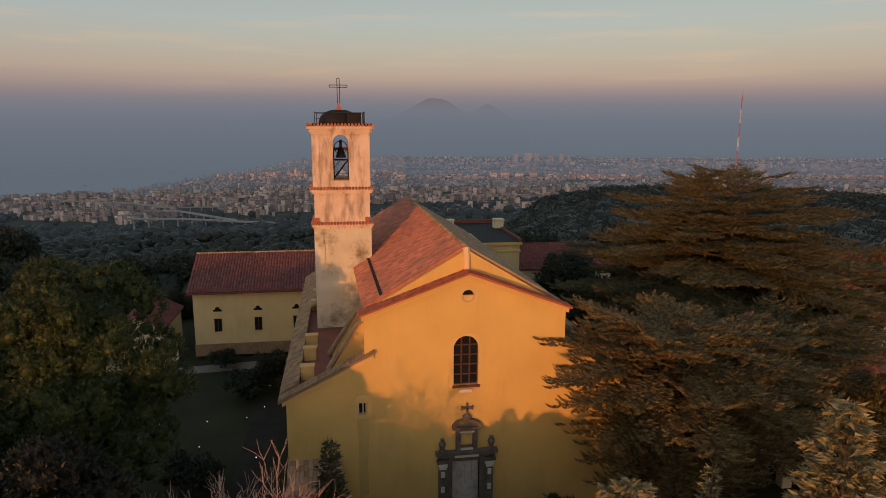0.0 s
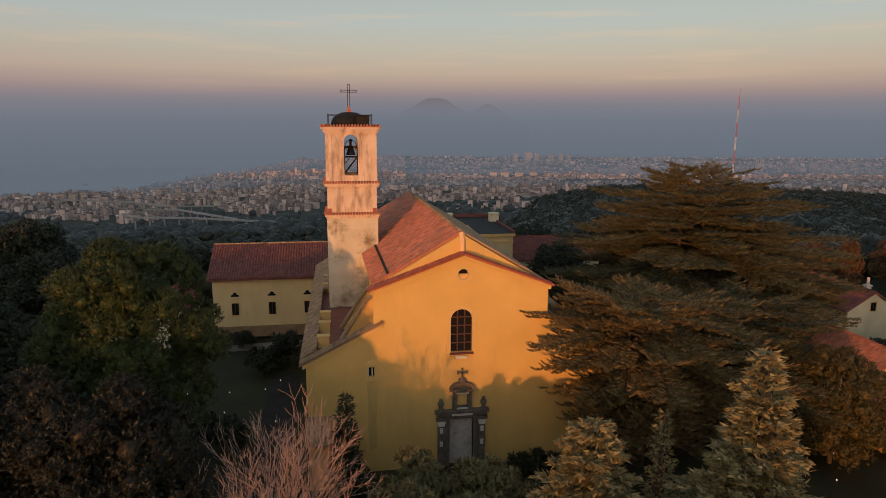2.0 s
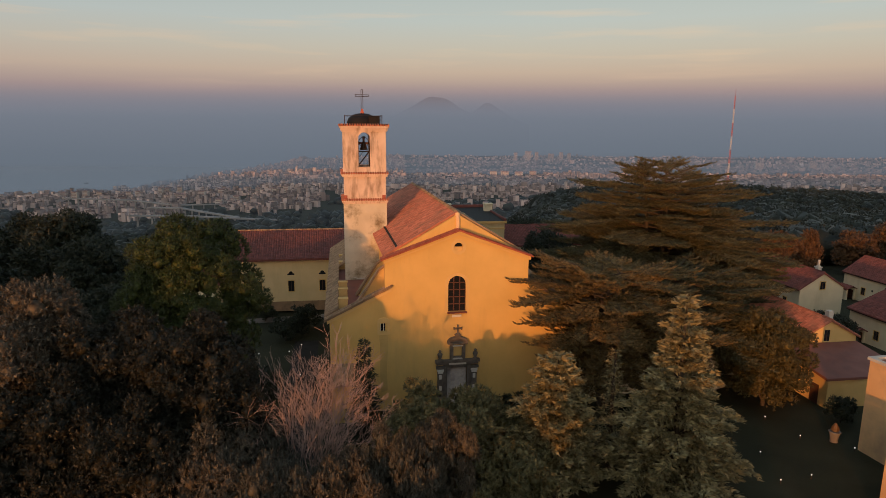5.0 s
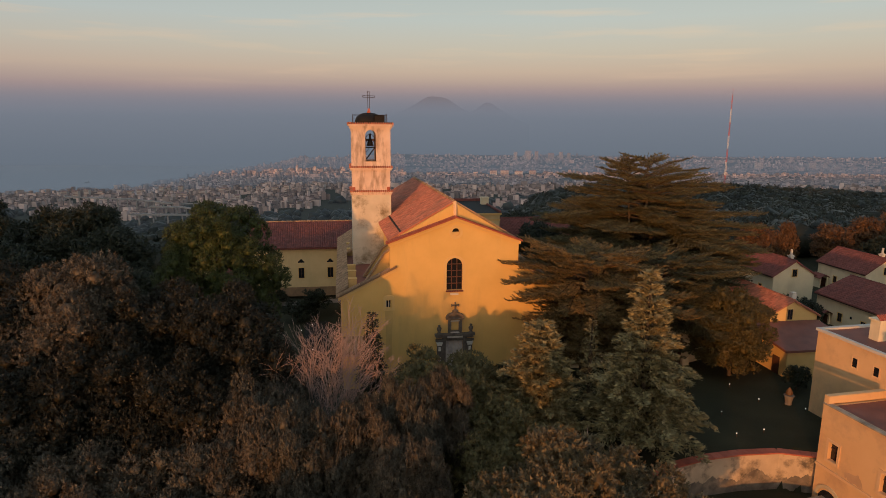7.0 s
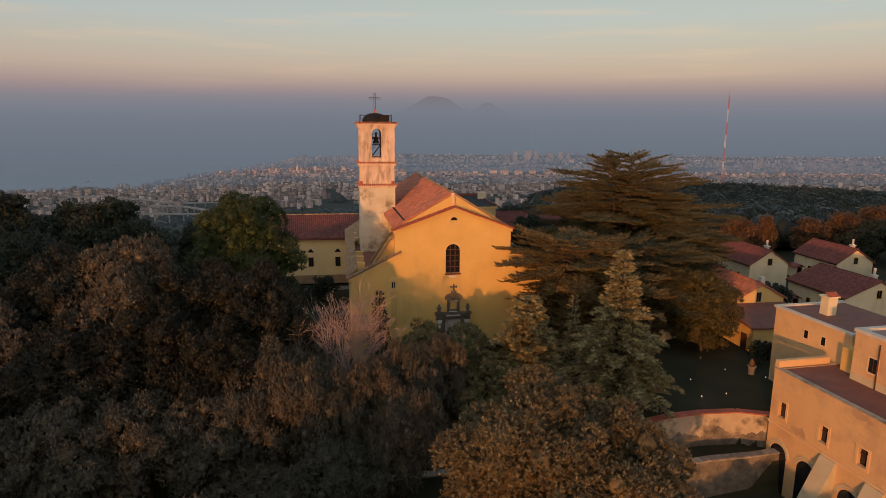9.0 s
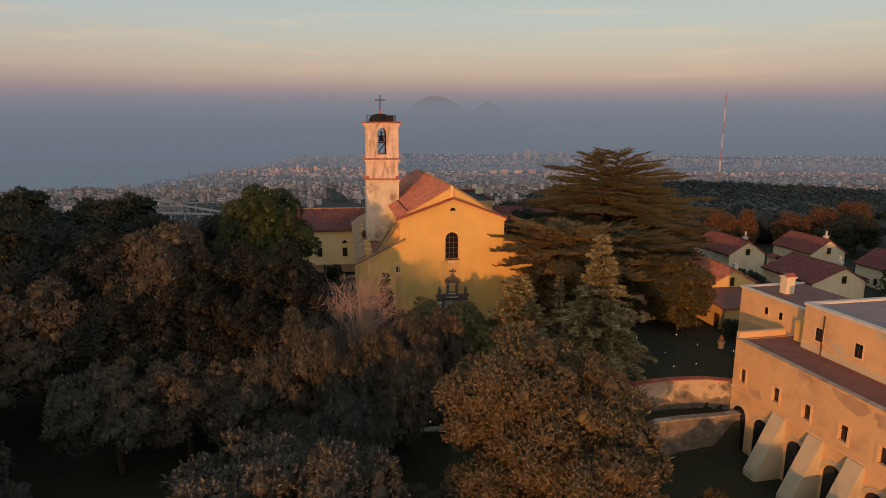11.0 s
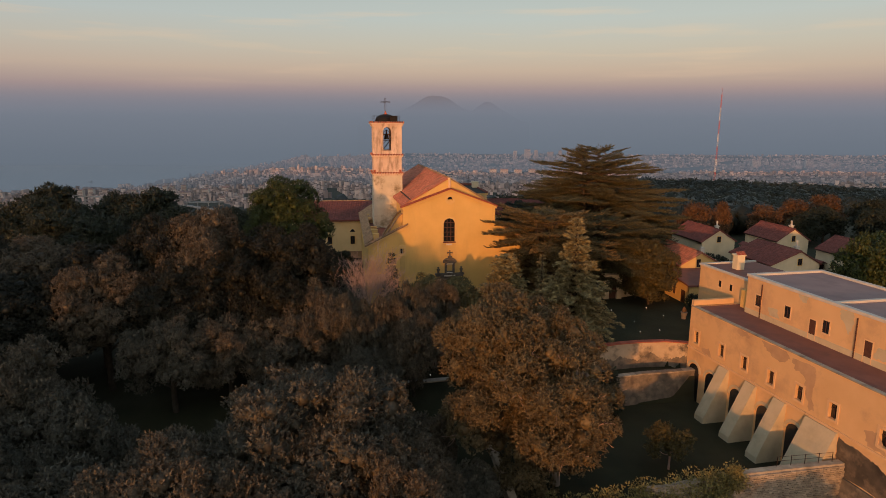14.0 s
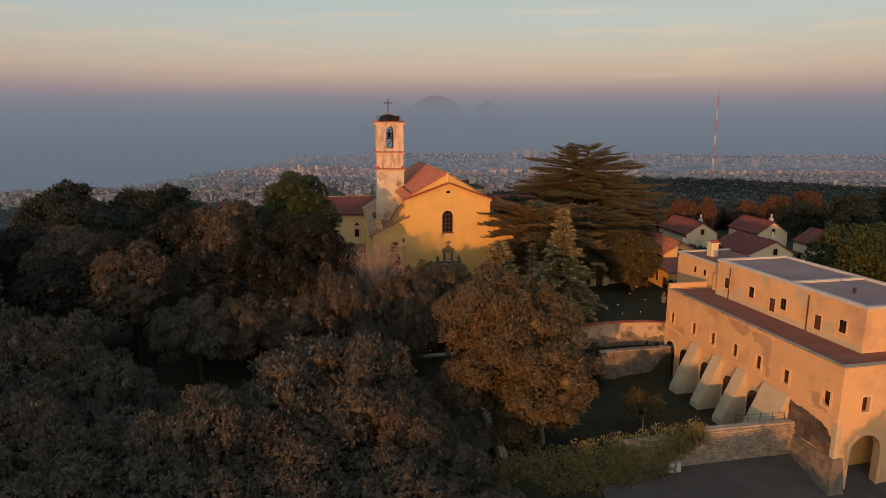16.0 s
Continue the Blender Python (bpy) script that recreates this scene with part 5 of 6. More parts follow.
def clump_points(centres, radii, per, flat=1.0, up=0.35, shell=.80, middle=None):
    """Points on the outer shell of many puffs of leaves, with outward directions."""
    P, D = [], []
    for c, r in zip(centres, radii):
        n = max(6, int(per * r * r))
        u = unit(n)
        if middle is not None:
            o = c - middle
            u = u + o / (np.linalg.norm(o) + .01) * .45
        u[:, 2] += .22
        u /= np.linalg.norm(u, axis=1)[:, None]
        rr = r * rng.uniform(shell, 1.06, n)[:, None]
        q = u * rr
        q[:, 2] *= flat
        P.append(c + q)
        d = u + rng.normal(size=(n, 3)) * .45
        d[:, 2] += up
        D.append(d)
    return np.concatenate(P), np.concatenate(D)


def icosphere(level):
    bm = bmesh.new()
    bmesh.ops.create_icosphere(bm, subdivisions=level, radius=1)
    V = np.array([v.co[:] for v in bm.verts])
    bm.verts.ensure_lookup_table()
    F = np.array([[v.index for v in f.verts] for f in bm.faces])
    bm.free()
    return V, F


ICO = icosphere(1)


def lumps(C, R, ico, amount=.12, squash=1.0):
    """Many uneven small bodies in one mesh, as vertices and faces."""
    V, F = ico
    n, k = len(C), len(V)
    q = rng.normal(size=(n, 4))
    w, x, y, z = (q / np.linalg.norm(q, axis=1)[:, None]).T
    T = np.stack([np.stack([1 - 2 * (y * y + z * z), 2 * (x * y - w * z), 2 * (x * z + w * y)], 1),
                  np.stack([2 * (x * y + w * z), 1 - 2 * (x * x + z * z), 2 * (y * z - w * x)], 1),
                  np.stack([2 * (x * z - w * y), 2 * (y * z + w * x), 1 - 2 * (x * x + y * y)], 1)], 1)
    W = C[:, None] + np.einsum("nij,kj->nki", T, V) * (R[:, None] * rng.uniform(1 - amount, 1 + amount, (n, k)))[:, :, None] * np.array([1, 1, squash])
    G = F[None] + (np.arange(n) * k)[:, None, None]
    return W.reshape(-1, 3).tolist(), [], G.reshape(-1, 3).tolist()


def foliage(o, C, R, OUT, mat, dens, leaf, k=8, lift=.6, up=.6, core=.54, cores=None, tall=.24):
    """Rosettes of leaves over the open side of every lobe of a crown, with the dense inner foliage behind them."""
    counts = np.maximum(6, (dens * R * R * 12.5).astype(int))
    idx = np.repeat(np.arange(len(C)), counts)
    U = unit(len(idx)) + OUT[idx] * .55
    U[:, 2] += .22
    U /= np.linalg.norm(U, axis=1)[:, None]
    B = C[idx] + U * (R[idx] * rng.uniform(.72, 1.08, len(idx)))[:, None]
    keep = np.ones(len(B), bool)
    for j in range(len(C)):
        d = ((B - C[j]) ** 2).sum(1)
        keep &= (d > (R[j] * .74) ** 2) | (idx == j)
    keep &= U[:, 2] > -.4
    B, U = B[keep], U[keep]
    m = len(B)
    A = U * lift + rng.normal(size=(m, 3)) * .22
    A[:, 2] += up
    A /= np.linalg.norm(A, axis=1)[:, None]
    H = tall * rng.uniform(.6, 1.35, m)
    Ak, Uk, Bk, Hk = np.repeat(A, k, 0), np.repeat(U, k, 0), np.repeat(B, k, 0), np.repeat(H, k)
    # whorls of leaves up the length of every upright shoot
    g = np.tile((np.arange(k) + .5) / k, m) * rng.uniform(.85, 1.1, m * k)
    E = np.cross(Ak, unit(m * k))
    E /= np.linalg.norm(E, axis=1)[:, None]
    pts = Bk + Ak * (Hk * g)[:, None] + E * (leaf[0] * .12)
    D = Ak * (.25 + .6 * g)[:, None] + E * (1.1 - .45 * g)[:, None]
    cr = new("crown", leaf_mesh("crown", pts, D, leaf[0], leaf[1], mat, Ak + E * -.3 + rng.normal(size=(m * k, 3)) * .35))
    cr.parent = o
    CC, RR = cores if cores else (C, R)
    part("inner_foliage", lumps(CC, RR * core, ICO), mat, o, smooth=True)


def leafy(name, label, mat, h, r, crown_low, domes=12, subs=10, dens=7.5, leaf=(.19, .11), k=8, bark=M_BARK, lean=(0, 0), span=1.5, lobe=(.34, .48), dome=(.36, .46), trunk_r=.36, lift=.8, up=.35, shell=.60, twigs=0, tall=.24):
    """A broad tree: tapered trunk, limbs, and a crown of large domes made of rounded lobes of leaf rosettes."""
    o = thing(name, label, "tree")
    zc, hz = crown_low + (h - crown_low) * .45, (h - crown_low) * .55
    size = (r + hz) / 2
    ax = np.array([r, r, hz])
    ph = rng.uniform(0, 6.28)
    DC, DR, C, R, O = [], [], [], [], []
    for i in range(domes):
        c = 1 - span * (i + .5) / domes
        a = ph + i * 2.39996 + rng.uniform(-.3, .3)
        sn = math.sqrt(max(0, 1 - c * c))
        out = np.array([math.cos(a) * sn, math.sin(a) * sn, c])
        dr = size * rng.uniform(*dome)
        dc = np.array([0, 0, zc]) + out * ax * shell * rng.uniform(.86, 1.1)
        f = (dc[2] - crown_low) / (h - crown_low)
        dc[:2] += np.array(lean) * f
        DC.append(dc)
        DR.append(dr)
        C.append(dc)
        R.append(dr * .80)
        O.append(out)
        for j in range(subs):
            u = unit(1)[0] + out * .55
            u[2] += .12
            u /= np.linalg.norm(u)
            C.append(dc + u * dr * rng.uniform(.86, 1.06))
            R.append(dr * rng.uniform(*lobe))
            O.append(u)
    # fit the crown to its height and spread
    C, R, O, DC = np.array(C), np.array(R), np.array(O), np.array(DC)
    fz = (h - zc) / ((C[:, 2] + R).max() - zc)
    fr = r * 1.15 / np.percentile(np.hypot(C[:, 0] - lean[0] * .5, C[:, 1] - lean[1] * .5) + R, 92)
    fit_ = np.array([fr, fr, fz])
    mid = np.array([lean[0] * .5, lean[1] * .5, zc])
    C, DC, R = mid + (C - mid) * fit_, mid + (DC - mid) * fit_, R * (fr * 2 + fz) / 3 * 1.04
    tr = bmesh.new()
    tube(tr, [(0, 0, -1.0), (.1, .1, crown_low), (lean[0] * .3 + .1, lean[1] * .3, zc), (lean[0] * .6, lean[1] * .6, h * .78)], [trunk_r * 1.25, trunk_r, trunk_r * .65, .05], 8)
    part("trunk", tr, bark, o)
    for dc in DC[::2]:
        root = np.array([lean[0] * .2, lean[1] * .2, crown_low * .9 + (dc[2] - crown_low * .9) * .3])
        part("limb", tube(bmesh.new(), [tuple(root), tuple(root * .5 + dc * .5 - np.array([0, 0, .15])), tuple(dc)], [trunk_r * .4, trunk_r * .26, .04], 5), bark, o)
    if twigs:
        tw = bmesh.new()
        for i in rng.integers(0, len(C), twigs):
            p = C[i] + O[i] * R[i] * .6
            for j in range(3):
                e = p + (O[i] + unit(1)[0] * .9) * R[i] * rng.uniform(.35, .65)
                tube(tw, [tuple(p), tuple(p * .45 + e * .55 + unit(1)[0] * .15), tuple(e)], [.03, .022, .012], 3)
        part("bare_twig", tw, M_PALEBARK, o, "pale bare twigs")["kind"] = "stuff"
    foliage(o, C, R, O, mat, dens, leaf, k, lift, up, tall=tall, cores=(np.concatenate([C, [[lean[0] * .4, lean[1] * .4, zc]]]), np.concatenate([R, [min(r, hz) * .85]])))
    return o


def conifer(name, label, mat, h, r, z0=.8, tiers=26, per_tier=10, leaf=(.34, .12), droop=.25, rise=.0, dens=34, bark=M_BARK, slim=1.0, trunk_r=.25, flat_tip=False):
    """A tree with whorls of boughs, each a spray of needle shoots."""
    o = thing(name, label, "tree")
    bm = bmesh.new()
    tube(bm, [(0, 0, -1), (0, 0, h * .5), (0.05, 0, h * .97)], [trunk_r, trunk_r * .7, .04], 7)
    P, D = [], []
    for t in range(tiers):
        f = (t + rng.uniform(-.3, .3)) / tiers
        f = min(max(f, 0), .985)
        z = z0 + (h - z0) * f
        rad = r * ((1 - f) ** slim) * rng.uniform(.75, 1.1) + .25
        nb = max(4, int(per_tier * (1 - .5 * f)))
        a0 = rng.uniform(0, 6.28)
        for b in range(nb):
            a = a0 + 2 * math.pi * b / nb + rng.uniform(-.25, .25)
            L = rad * rng.uniform(.65, 1.12)
            dirv = np.array([math.cos(a), math.sin(a), 0])
            tip = np.array([0, 0, z]) + dirv * L + np.array([0, 0, rise * L - droop * L * L / max(r, 1)])
            if L > 1.2:
                tube(bm, [(0, 0, z - .15), tuple(np.array([0, 0, z]) * .5 + tip * .5 + np.array([0, 0, .08 * L])), tuple(tip)], [.035 * L ** .5 + .02, .03, .012], 4)
            n = int(dens * L)
            s = rng.uniform(.12, 1.0, n) ** .75
            base = np.array([0, 0, z]) + dirv * (L * s)[:, None]
            base[:, 2] += (rise * L) * s - droop * (L * s) ** 2 / max(r, 1) + .08 * L * np.sin(s * 3.1)
            side = np.array([-math.sin(a), math.cos(a), 0])
            w = rng.uniform(-1, 1, n) * (.16 + .30 * L * (1.05 - s) ** .8) * (1.0 if not flat_tip else 1.25)
            P.append(base + side * w[:, None] + rng.normal(size=(n, 3)) * np.array([.05, .05, .07]))
            d = dirv * .8 + side * (np.sign(w) * .7)[:, None] + rng.normal(size=(n, 3)) * .3
            d[:, 2] += rng.uniform(-.25, .45, n)
            D.append(d)
    part("trunk", bm, bark, o)
    cr = new("crown", leaf_mesh("crown", np.concatenate(P), np.concatenate(D), leaf[0], leaf[1], mat))
    cr.parent = o
    return o


def cedar(name, label, h, r, z0, layers, per_layer, profile, lifts=(.0, .2), stems=3, sag=.12, shoot=(.42, .15), dens=15, tips=.35, jit=.24, mat=L_CEDAR):
    """A spreading cedar: several stems and tiers of boughs, each a flat fan of fingers of shoots with upturned tips.
    profile: bough length, as a share of r, by height from the lowest tier (0) to the top (1)."""
    o = thing(name, label, "tree")
    bm = bmesh.new()
    st = []
    for k in range(stems):
        a = 2 * math.pi * k / stems + .6
        e = np.array([math.cos(a) * r * .17, math.sin(a) * r * .17, h * (1 - .05 * k)])
        st.append(e)
        tube(bm, [(0, 0, -1), (e[0] * .4, e[1] * .4, h * .35), tuple(e)], [.52, .34, .05], 7)
    part("trunk", bm, M_BARK, o)
    limbs = bmesh.new()
    P, D, N = [], [], []
    def shoots(pts, d, face):
        P.append(pts)
        D.append(d)
        N.append(face)
    for t in range(layers):
        f = (t + .35) / layers
        length = lerp_rows(profile, f) * r
        nb = max(5, int(per_layer * (.45 + .55 * length / r)))
        a0 = rng.uniform(0, 6.28)
        for b in range(nb):
            e = st[(b + t) % stems]
            z = z0 + (h - z0) * (f + rng.uniform(-jit, jit) / layers)
            base = np.array([e[0] * z / h, e[1] * z / h, z])
            a = a0 + 2 * math.pi * b / nb + rng.uniform(-.25, .25)
            L = length * rng.choice([.62, .8, .92, 1.0, 1.08])
            dirv, side = np.array([math.cos(a), math.sin(a), 0]), np.array([-math.sin(a), math.cos(a), 0])
            lift = rng.uniform(*lifts) + .65 * max(0, f - .6)
            def q(s):
                return base + dirv * L * s + np.array([0, 0, L * (lift * s - sag * s * s) + tips * max(0, s - .75) * 2])
            tube(limbs, [tuple(q(0) - np.array([0, 0, .3])), tuple(q(.5)), tuple(q(.95))], [.08, .045, .015], 4)
            nf = int(7 + L * 2.3)
            for k in range(nf + 1):
                s0 = .2 + .8 * k / nf
                sg = 1 if k % 2 else -1
                fl = (.30 + .26 * L * math.sin(min(3.05, s0 * 2.75))) * rng.uniform(.55, 1.15)
                fd = dirv * .75 + side * sg * .66
                if k == nf:
                    fd, fl = dirv, .7 + .06 * L
                n = max(5, int(dens * fl))
                u = (np.arange(n) + rng.random(n)) / n
                w = rng.uniform(-1, 1, n) * .20 * (1.1 - u)
                fs = np.array([-fd[1], fd[0], 0])
                pts = q(min(1, s0)) + fd * (fl * u)[:, None] + fs * w[:, None]
                pts[:, 2] += rng.normal(size=n) * .035 - .10 * u * fl + tips * .5 * u ** 3
                d = fd * .85 + fs * np.sign(w)[:, None] * .55 + rng.normal(size=(n, 3)) * .16
                d[:, 2] += .30 + .5 * u ** 2 + rng.uniform(-.2, .3, n)
                face = unit(n) * np.array([1, 1, .6])
                shoots(pts, d, face)
    # upright leaders at the top
    for e in st:
        for k in range(5):
            n = 26
            u = rng.random(n)
            top = np.array([e[0], e[1], e[2]]) + np.array([*rng.normal(size=2) * .8, rng.uniform(-.3, .7)])
            root = e * np.array([1, 1, .9])
            pts = root + (top - root) * u[:, None] + rng.normal(size=(n, 3)) * .12
            shoots(pts, (top - root) / np.linalg.norm(top - root) + rng.normal(size=(n, 3)) * .5, unit(n))
    part("limb", limbs, M_BARK, o)["kind"] = "stuff"
    cr = new("crown", leaf_mesh("crown", np.concatenate(P), np.concatenate(D), shoot[0], shoot[1], mat, np.concatenate(N)))
    cr.parent = o
    return o


def put(ob, x, y, z=None, s=1.0, rz=0.0, sz=None):
    """Stand a tree on the ground."""
    z = ground_z(x, y) if z is None else z
    ob.matrix_basis = Matrix.LocRotScale((x, y, z), Euler((0, 0, radians(rz))), (s, s, sz or s))
    return ob


def again(ob, x, y, z=None, s=1.0, rz=0.0, sz=None):
    c = copy_thing(ob, Matrix.Identity(4))
    return put(c, x, y, z, s, rz, sz)


# holm oaks of the wood, in four growths
OAKS = [leafy("holm_oak", "dense evergreen oak with dull green leaves darkened for shade", L_OAK_SHADE, 15.0, 5.4, 3.2),
        leafy("holm_oak", "dense evergreen oak with bronze-tinted leaves", L_OAKB, 15.0, 5.6, 3.4),
        leafy("holm_oak", "dense evergreen oak with dull brown-green leaves", L_OAK, 11.0, 6.0, 1.6, 13),
        leafy("holm_oak", "dense evergreen oak with bronze-tinted leaves", L_OAKB, 11.0, 5.7, 1.8, 12),
        # coarse growth for the unseen trees that only cast shade
        leafy("holm_oak", "unseen tall evergreen oak added to cast shade", L_OAK, 15.0, 5.2, 3.0, 10, 8, 1.6, (.6, .36), 4, tall=.8)]
WOOD = [  # x, y, top height, growth, crown scale
    (-21.0, -13.2, 13.7, 0, .95), (-26.0, -11.5, 13.3, 0, 1.0), (-32.0, -11.0, 15.3, 1, 1.0), (-37.5, -9.0, 14.3, 0, 1.0), (-43.5, -12.0, 11.7, 0, 1.1), (-51, -8, 11.7, 1, 1.15), (-59, -4, 11.7, 0, 1.2),
    (-18.2, -16.4, 8.0, 2, .72), (-23.5, -18.5, 10.2, 0, .75), (-28.5, -17.0, 11.3, 0, .85), (-34.5, -18.0, 10.3, 0, .95), (-41.5, -17.0, 10.9, 1, .95), (-49, -18, 9.7, 0, 1.1),
    (-11.2, -20.5, 6.3, 3, .55), (-14.2, -21.0, 7.0, 2, .6), (-18.2, -20.8, 7.2, 3, .68), (-22.5, -22.3, 5.4, 2, .75), (-27.5, -23.0, 5.6, 3, .75), (-33, -24, 6.4, 2, .8), (-8.0, -24.0, 5.4, 3, .55), (-7.0, -19.4, 7.4, 2, .46), (-4.6, -17.6, 7.0, 3, .45), (-13.2, -26.2, 2.8, 2, .6), (-19, -26.5, 1.2, 3, .65),
    (-18.3, -41.5, 6.6, 2, 1.28), (-12.0, -46.5, 2.6, 3, .75), (-27.5, -47.8, 4.4, 3, 1.0), (-39.5, -38.5, 4.2, 2, .95), (-45.5, -33.0, 6.6, 3, 1.05), (-34.0, -48.5, 3.0, 2, .95), (-20.5, -51.5, 2.0, 3, 1.0),
    (-41.5, -47.5, 4.6, 3, 1.05), (-49, -42, 5.2, 2, 1.1), (-54, -30, 7.4, 3, 1.15), (-13.5, -55, 0.8, 2, .9), (-28.5, -56.5, 2.2, 2, 1.05), (-37, -57, 2.8, 3, 1.1), (-21, -61, 0.6, 3, 1.0), (-30, -66, 1.0, 2, 1.1),
    (-8.6, -49.5, -0.4, 2, .6), (-6.6, -56, -1.8, 3, .7), (-46, -56, 3.9, 2, 1.15), (-9, -36.5, -0.2, 3, .55), (-5.8, -42.5, -2.0, 2, .5),
    # out-of-sight trees added towards the low sun, to cast the evening shade
    (-9, -76, -4.2, 4, .8), (-2, -74, -6.0, 4, .75), (4, -79, -5.2, 4, .8), (11, -76, -5.4, 4, .7), (17, -80, 0.3, 4, .65), (-16, -80, -2.6, 4, .9), (23, -78, -1.9, 4, .85),
    (-62, -22, 12, 4, 1.3), (-70, -10, 15, 4, 1.35), (-66, -36, 13, 4, 1.3), (-58, -48, 8, 4, 1.25), (-76, -26, 16, 4, 1.4), (-80, 0, 16, 4, 1.4), (-72, -52, 15, 4, 1.4), (-60, -62, 6.5, 4, 1.3), (-48, -70, 6.8, 4, 1.25), (-43, -76, 5.0, 4, 1.0),
    (-38, -78, 2, 4, 1.25), (-52, -86, 5, 4, 1.3), (-66, -78, 12, 4, 1.4), (-30, -92, 0, 4, 1.2), (-42, -100, 3, 4, 1.3), (-84, -44, 18, 4, 1.5), (-90, -18, 18, 4, 1.5), (-20, -108, -2, 4, 1.3), (-8, -112, -3, 4, 1.3), (-30, -118, 1, 4, 1.3),
]
used = set()
for i, (x, y, top, g, s) in enumerate(WOOD):
    gz = ground_z(x, y)
    sz = max(.45, (top - gz) / (15.0, 15.0, 11.0, 11.0, 15.0)[g])
    if g not in used:
        used.add(g)
        put(OAKS[g], x, y, gz, s, i * 47, sz)
    else:
        again(OAKS[g], x, y, gz, s, i * 47, sz)

mag = leafy("magnolia_tree", "large magnolia with bronze-green leathery leaves and pale trunk", L_MAG, 19.6, 6.8, .6, 20, 10, 10.5, (.18, .115), 8, M_BARK_MAG, (-4.8, 0), 1.82, trunk_r=.34, shell=.70, dome=(.22, .42), twigs=60)
put(mag, 4.0, -37.2, -8.1, 1.0, 0)
put(cedar("cedar_tree", "tall spreading cedar with layered brown-green boughs", 23.2, 14.6, 6.0, 16, 22, ((0, .80), (.25, 1.0), (.45, .92), (.65, .74), (.82, .48), (1, .14)), lifts=(.02, .20), stems=5, sag=.12, shoot=(.30, .10), dens=26, tips=.5, jit=.55), 29.4, 19.4, -1.8, 1.0, 15)
put(cedar("cedar_tree", "wide low cedar with rising layered boughs", 14.2, 9.6, 2.8, 7, 22, ((0, .55), (.3, .82), (.6, 1.0), (.8, .94), (1, .6)), lifts=(.04, .26), stems=4, sag=.20, shoot=(.30, .105), dens=36, tips=.6, mat=L_CEDAR_SUNLIT), 14.8, 0.6, -1.7, 1.0, 60)
put(cedar("cedar_tree", "dark green cedar between two larger ones", 12.6, 9.2, 2.0, 8, 20, ((0, .7), (.3, 1.0), (.6, .95), (1, .45)), lifts=(.02, .2), stems=3, sag=.14, shoot=(.30, .105), dens=26), 25.6, 5.0, -1.7, 1.0, 20)
put(conifer("spruce_tree", "pale green spruce with upswept sprays", L_SPRUCE, 16.2, 5.6, 1.0, 26, 11, (.42, .19), .22, .30, 46, slim=.9), 13.2, -15.8, -1.6)
put(conifer("small_conifer", "bushy golden-green young conifer", L_SPRUCE, 11.0, 3.8, .6, 22, 12, (.40, .19), .15, .42, 52, slim=.5), 5.2, -12.6, -1.7)
put(conifer("small_cypress", "slender dark young cypress by the church", L_CYP, 9.8, 2.0, .6, 26, 8, (.28, .10), .2, .15, 50, slim=.8), -8.8, -4.0, -1.5)
put(conifer("slim_conifer", "thin grey-green sapling conifer", L_SPRUCE, 10.5, 1.6, 1.0, 22, 7, (.3, .1), .2, .2, 24, slim=.8), 10.6, -10.6, -1.6)
yew = leafy("golden_yew", "round golden-brown evergreen on the lawn", L_YEW, 11.4, 3.9, -.9, 12, 10, 8, (.24, .10), 8, trunk_r=.25, up=.6)
put(yew, 30.6, -1.8, -1.6, .9)
put(leafy("lawn_bush", "small brown half-bare tree on the lower lawn", L_YEW, 4.7, 2.1, 1.3, 9, 8, 11, (.2, .09), 7, M_PALEBARK, trunk_r=.1, dome=(.26, .36)), 16.0, -36.2, -8.0)
for (x, y, h, r) in ((-4.4, -9.4, 7.6, 2.6), (-1.2, -9.8, 7.4, 3.0), (1.6, -9.0, 5.4, 2.4), (-5.6, -13.0, 8.8, 2.6), (1.4, -15.5, 7.0, 2.8), (-2.4, -14.6, 9.2, 3.0), (-1.5, -19.5, 6.6, 2.8)):
    put(leafy("garden_shrub", "tall loose green shrub before the church door", L_BUSH, h, r, .3, 8, 9, 7, (.26, .10), 8, trunk_r=.1, up=.6, dome=(.3, .42)), x, y)
for (x, y, h, r) in ((5.4, .2, 1.8, 1.6), (7.6, .0, 1.4, 1.3), (-15.6, 27.5, 3.6, 2.2), (-18.0, 24.5, 3.0, 1.8), (-21.5, 33.5, 2.2, 1.6), (35.4, -6.4, 2.6, 1.1), (50.5, 13.5, 4.0, 3.0), (-19.5, 8.0, 3.2, 2.0)):
    put(leafy("dark_bush", "dark rounded garden bush", L_DARK, h, r, .1, 7, 8, 7, (.24, .11), 8, trunk_r=.08), x, y)
# cypress beside the retaining wall
put(conifer("dark_cypress", "small dark columnar cypress", L_CYP, 6.2, 1.3, .3, 22, 9, (.26, .09), .05, .5, 46, slim=.6), 15.0, -24.4, -8.0)
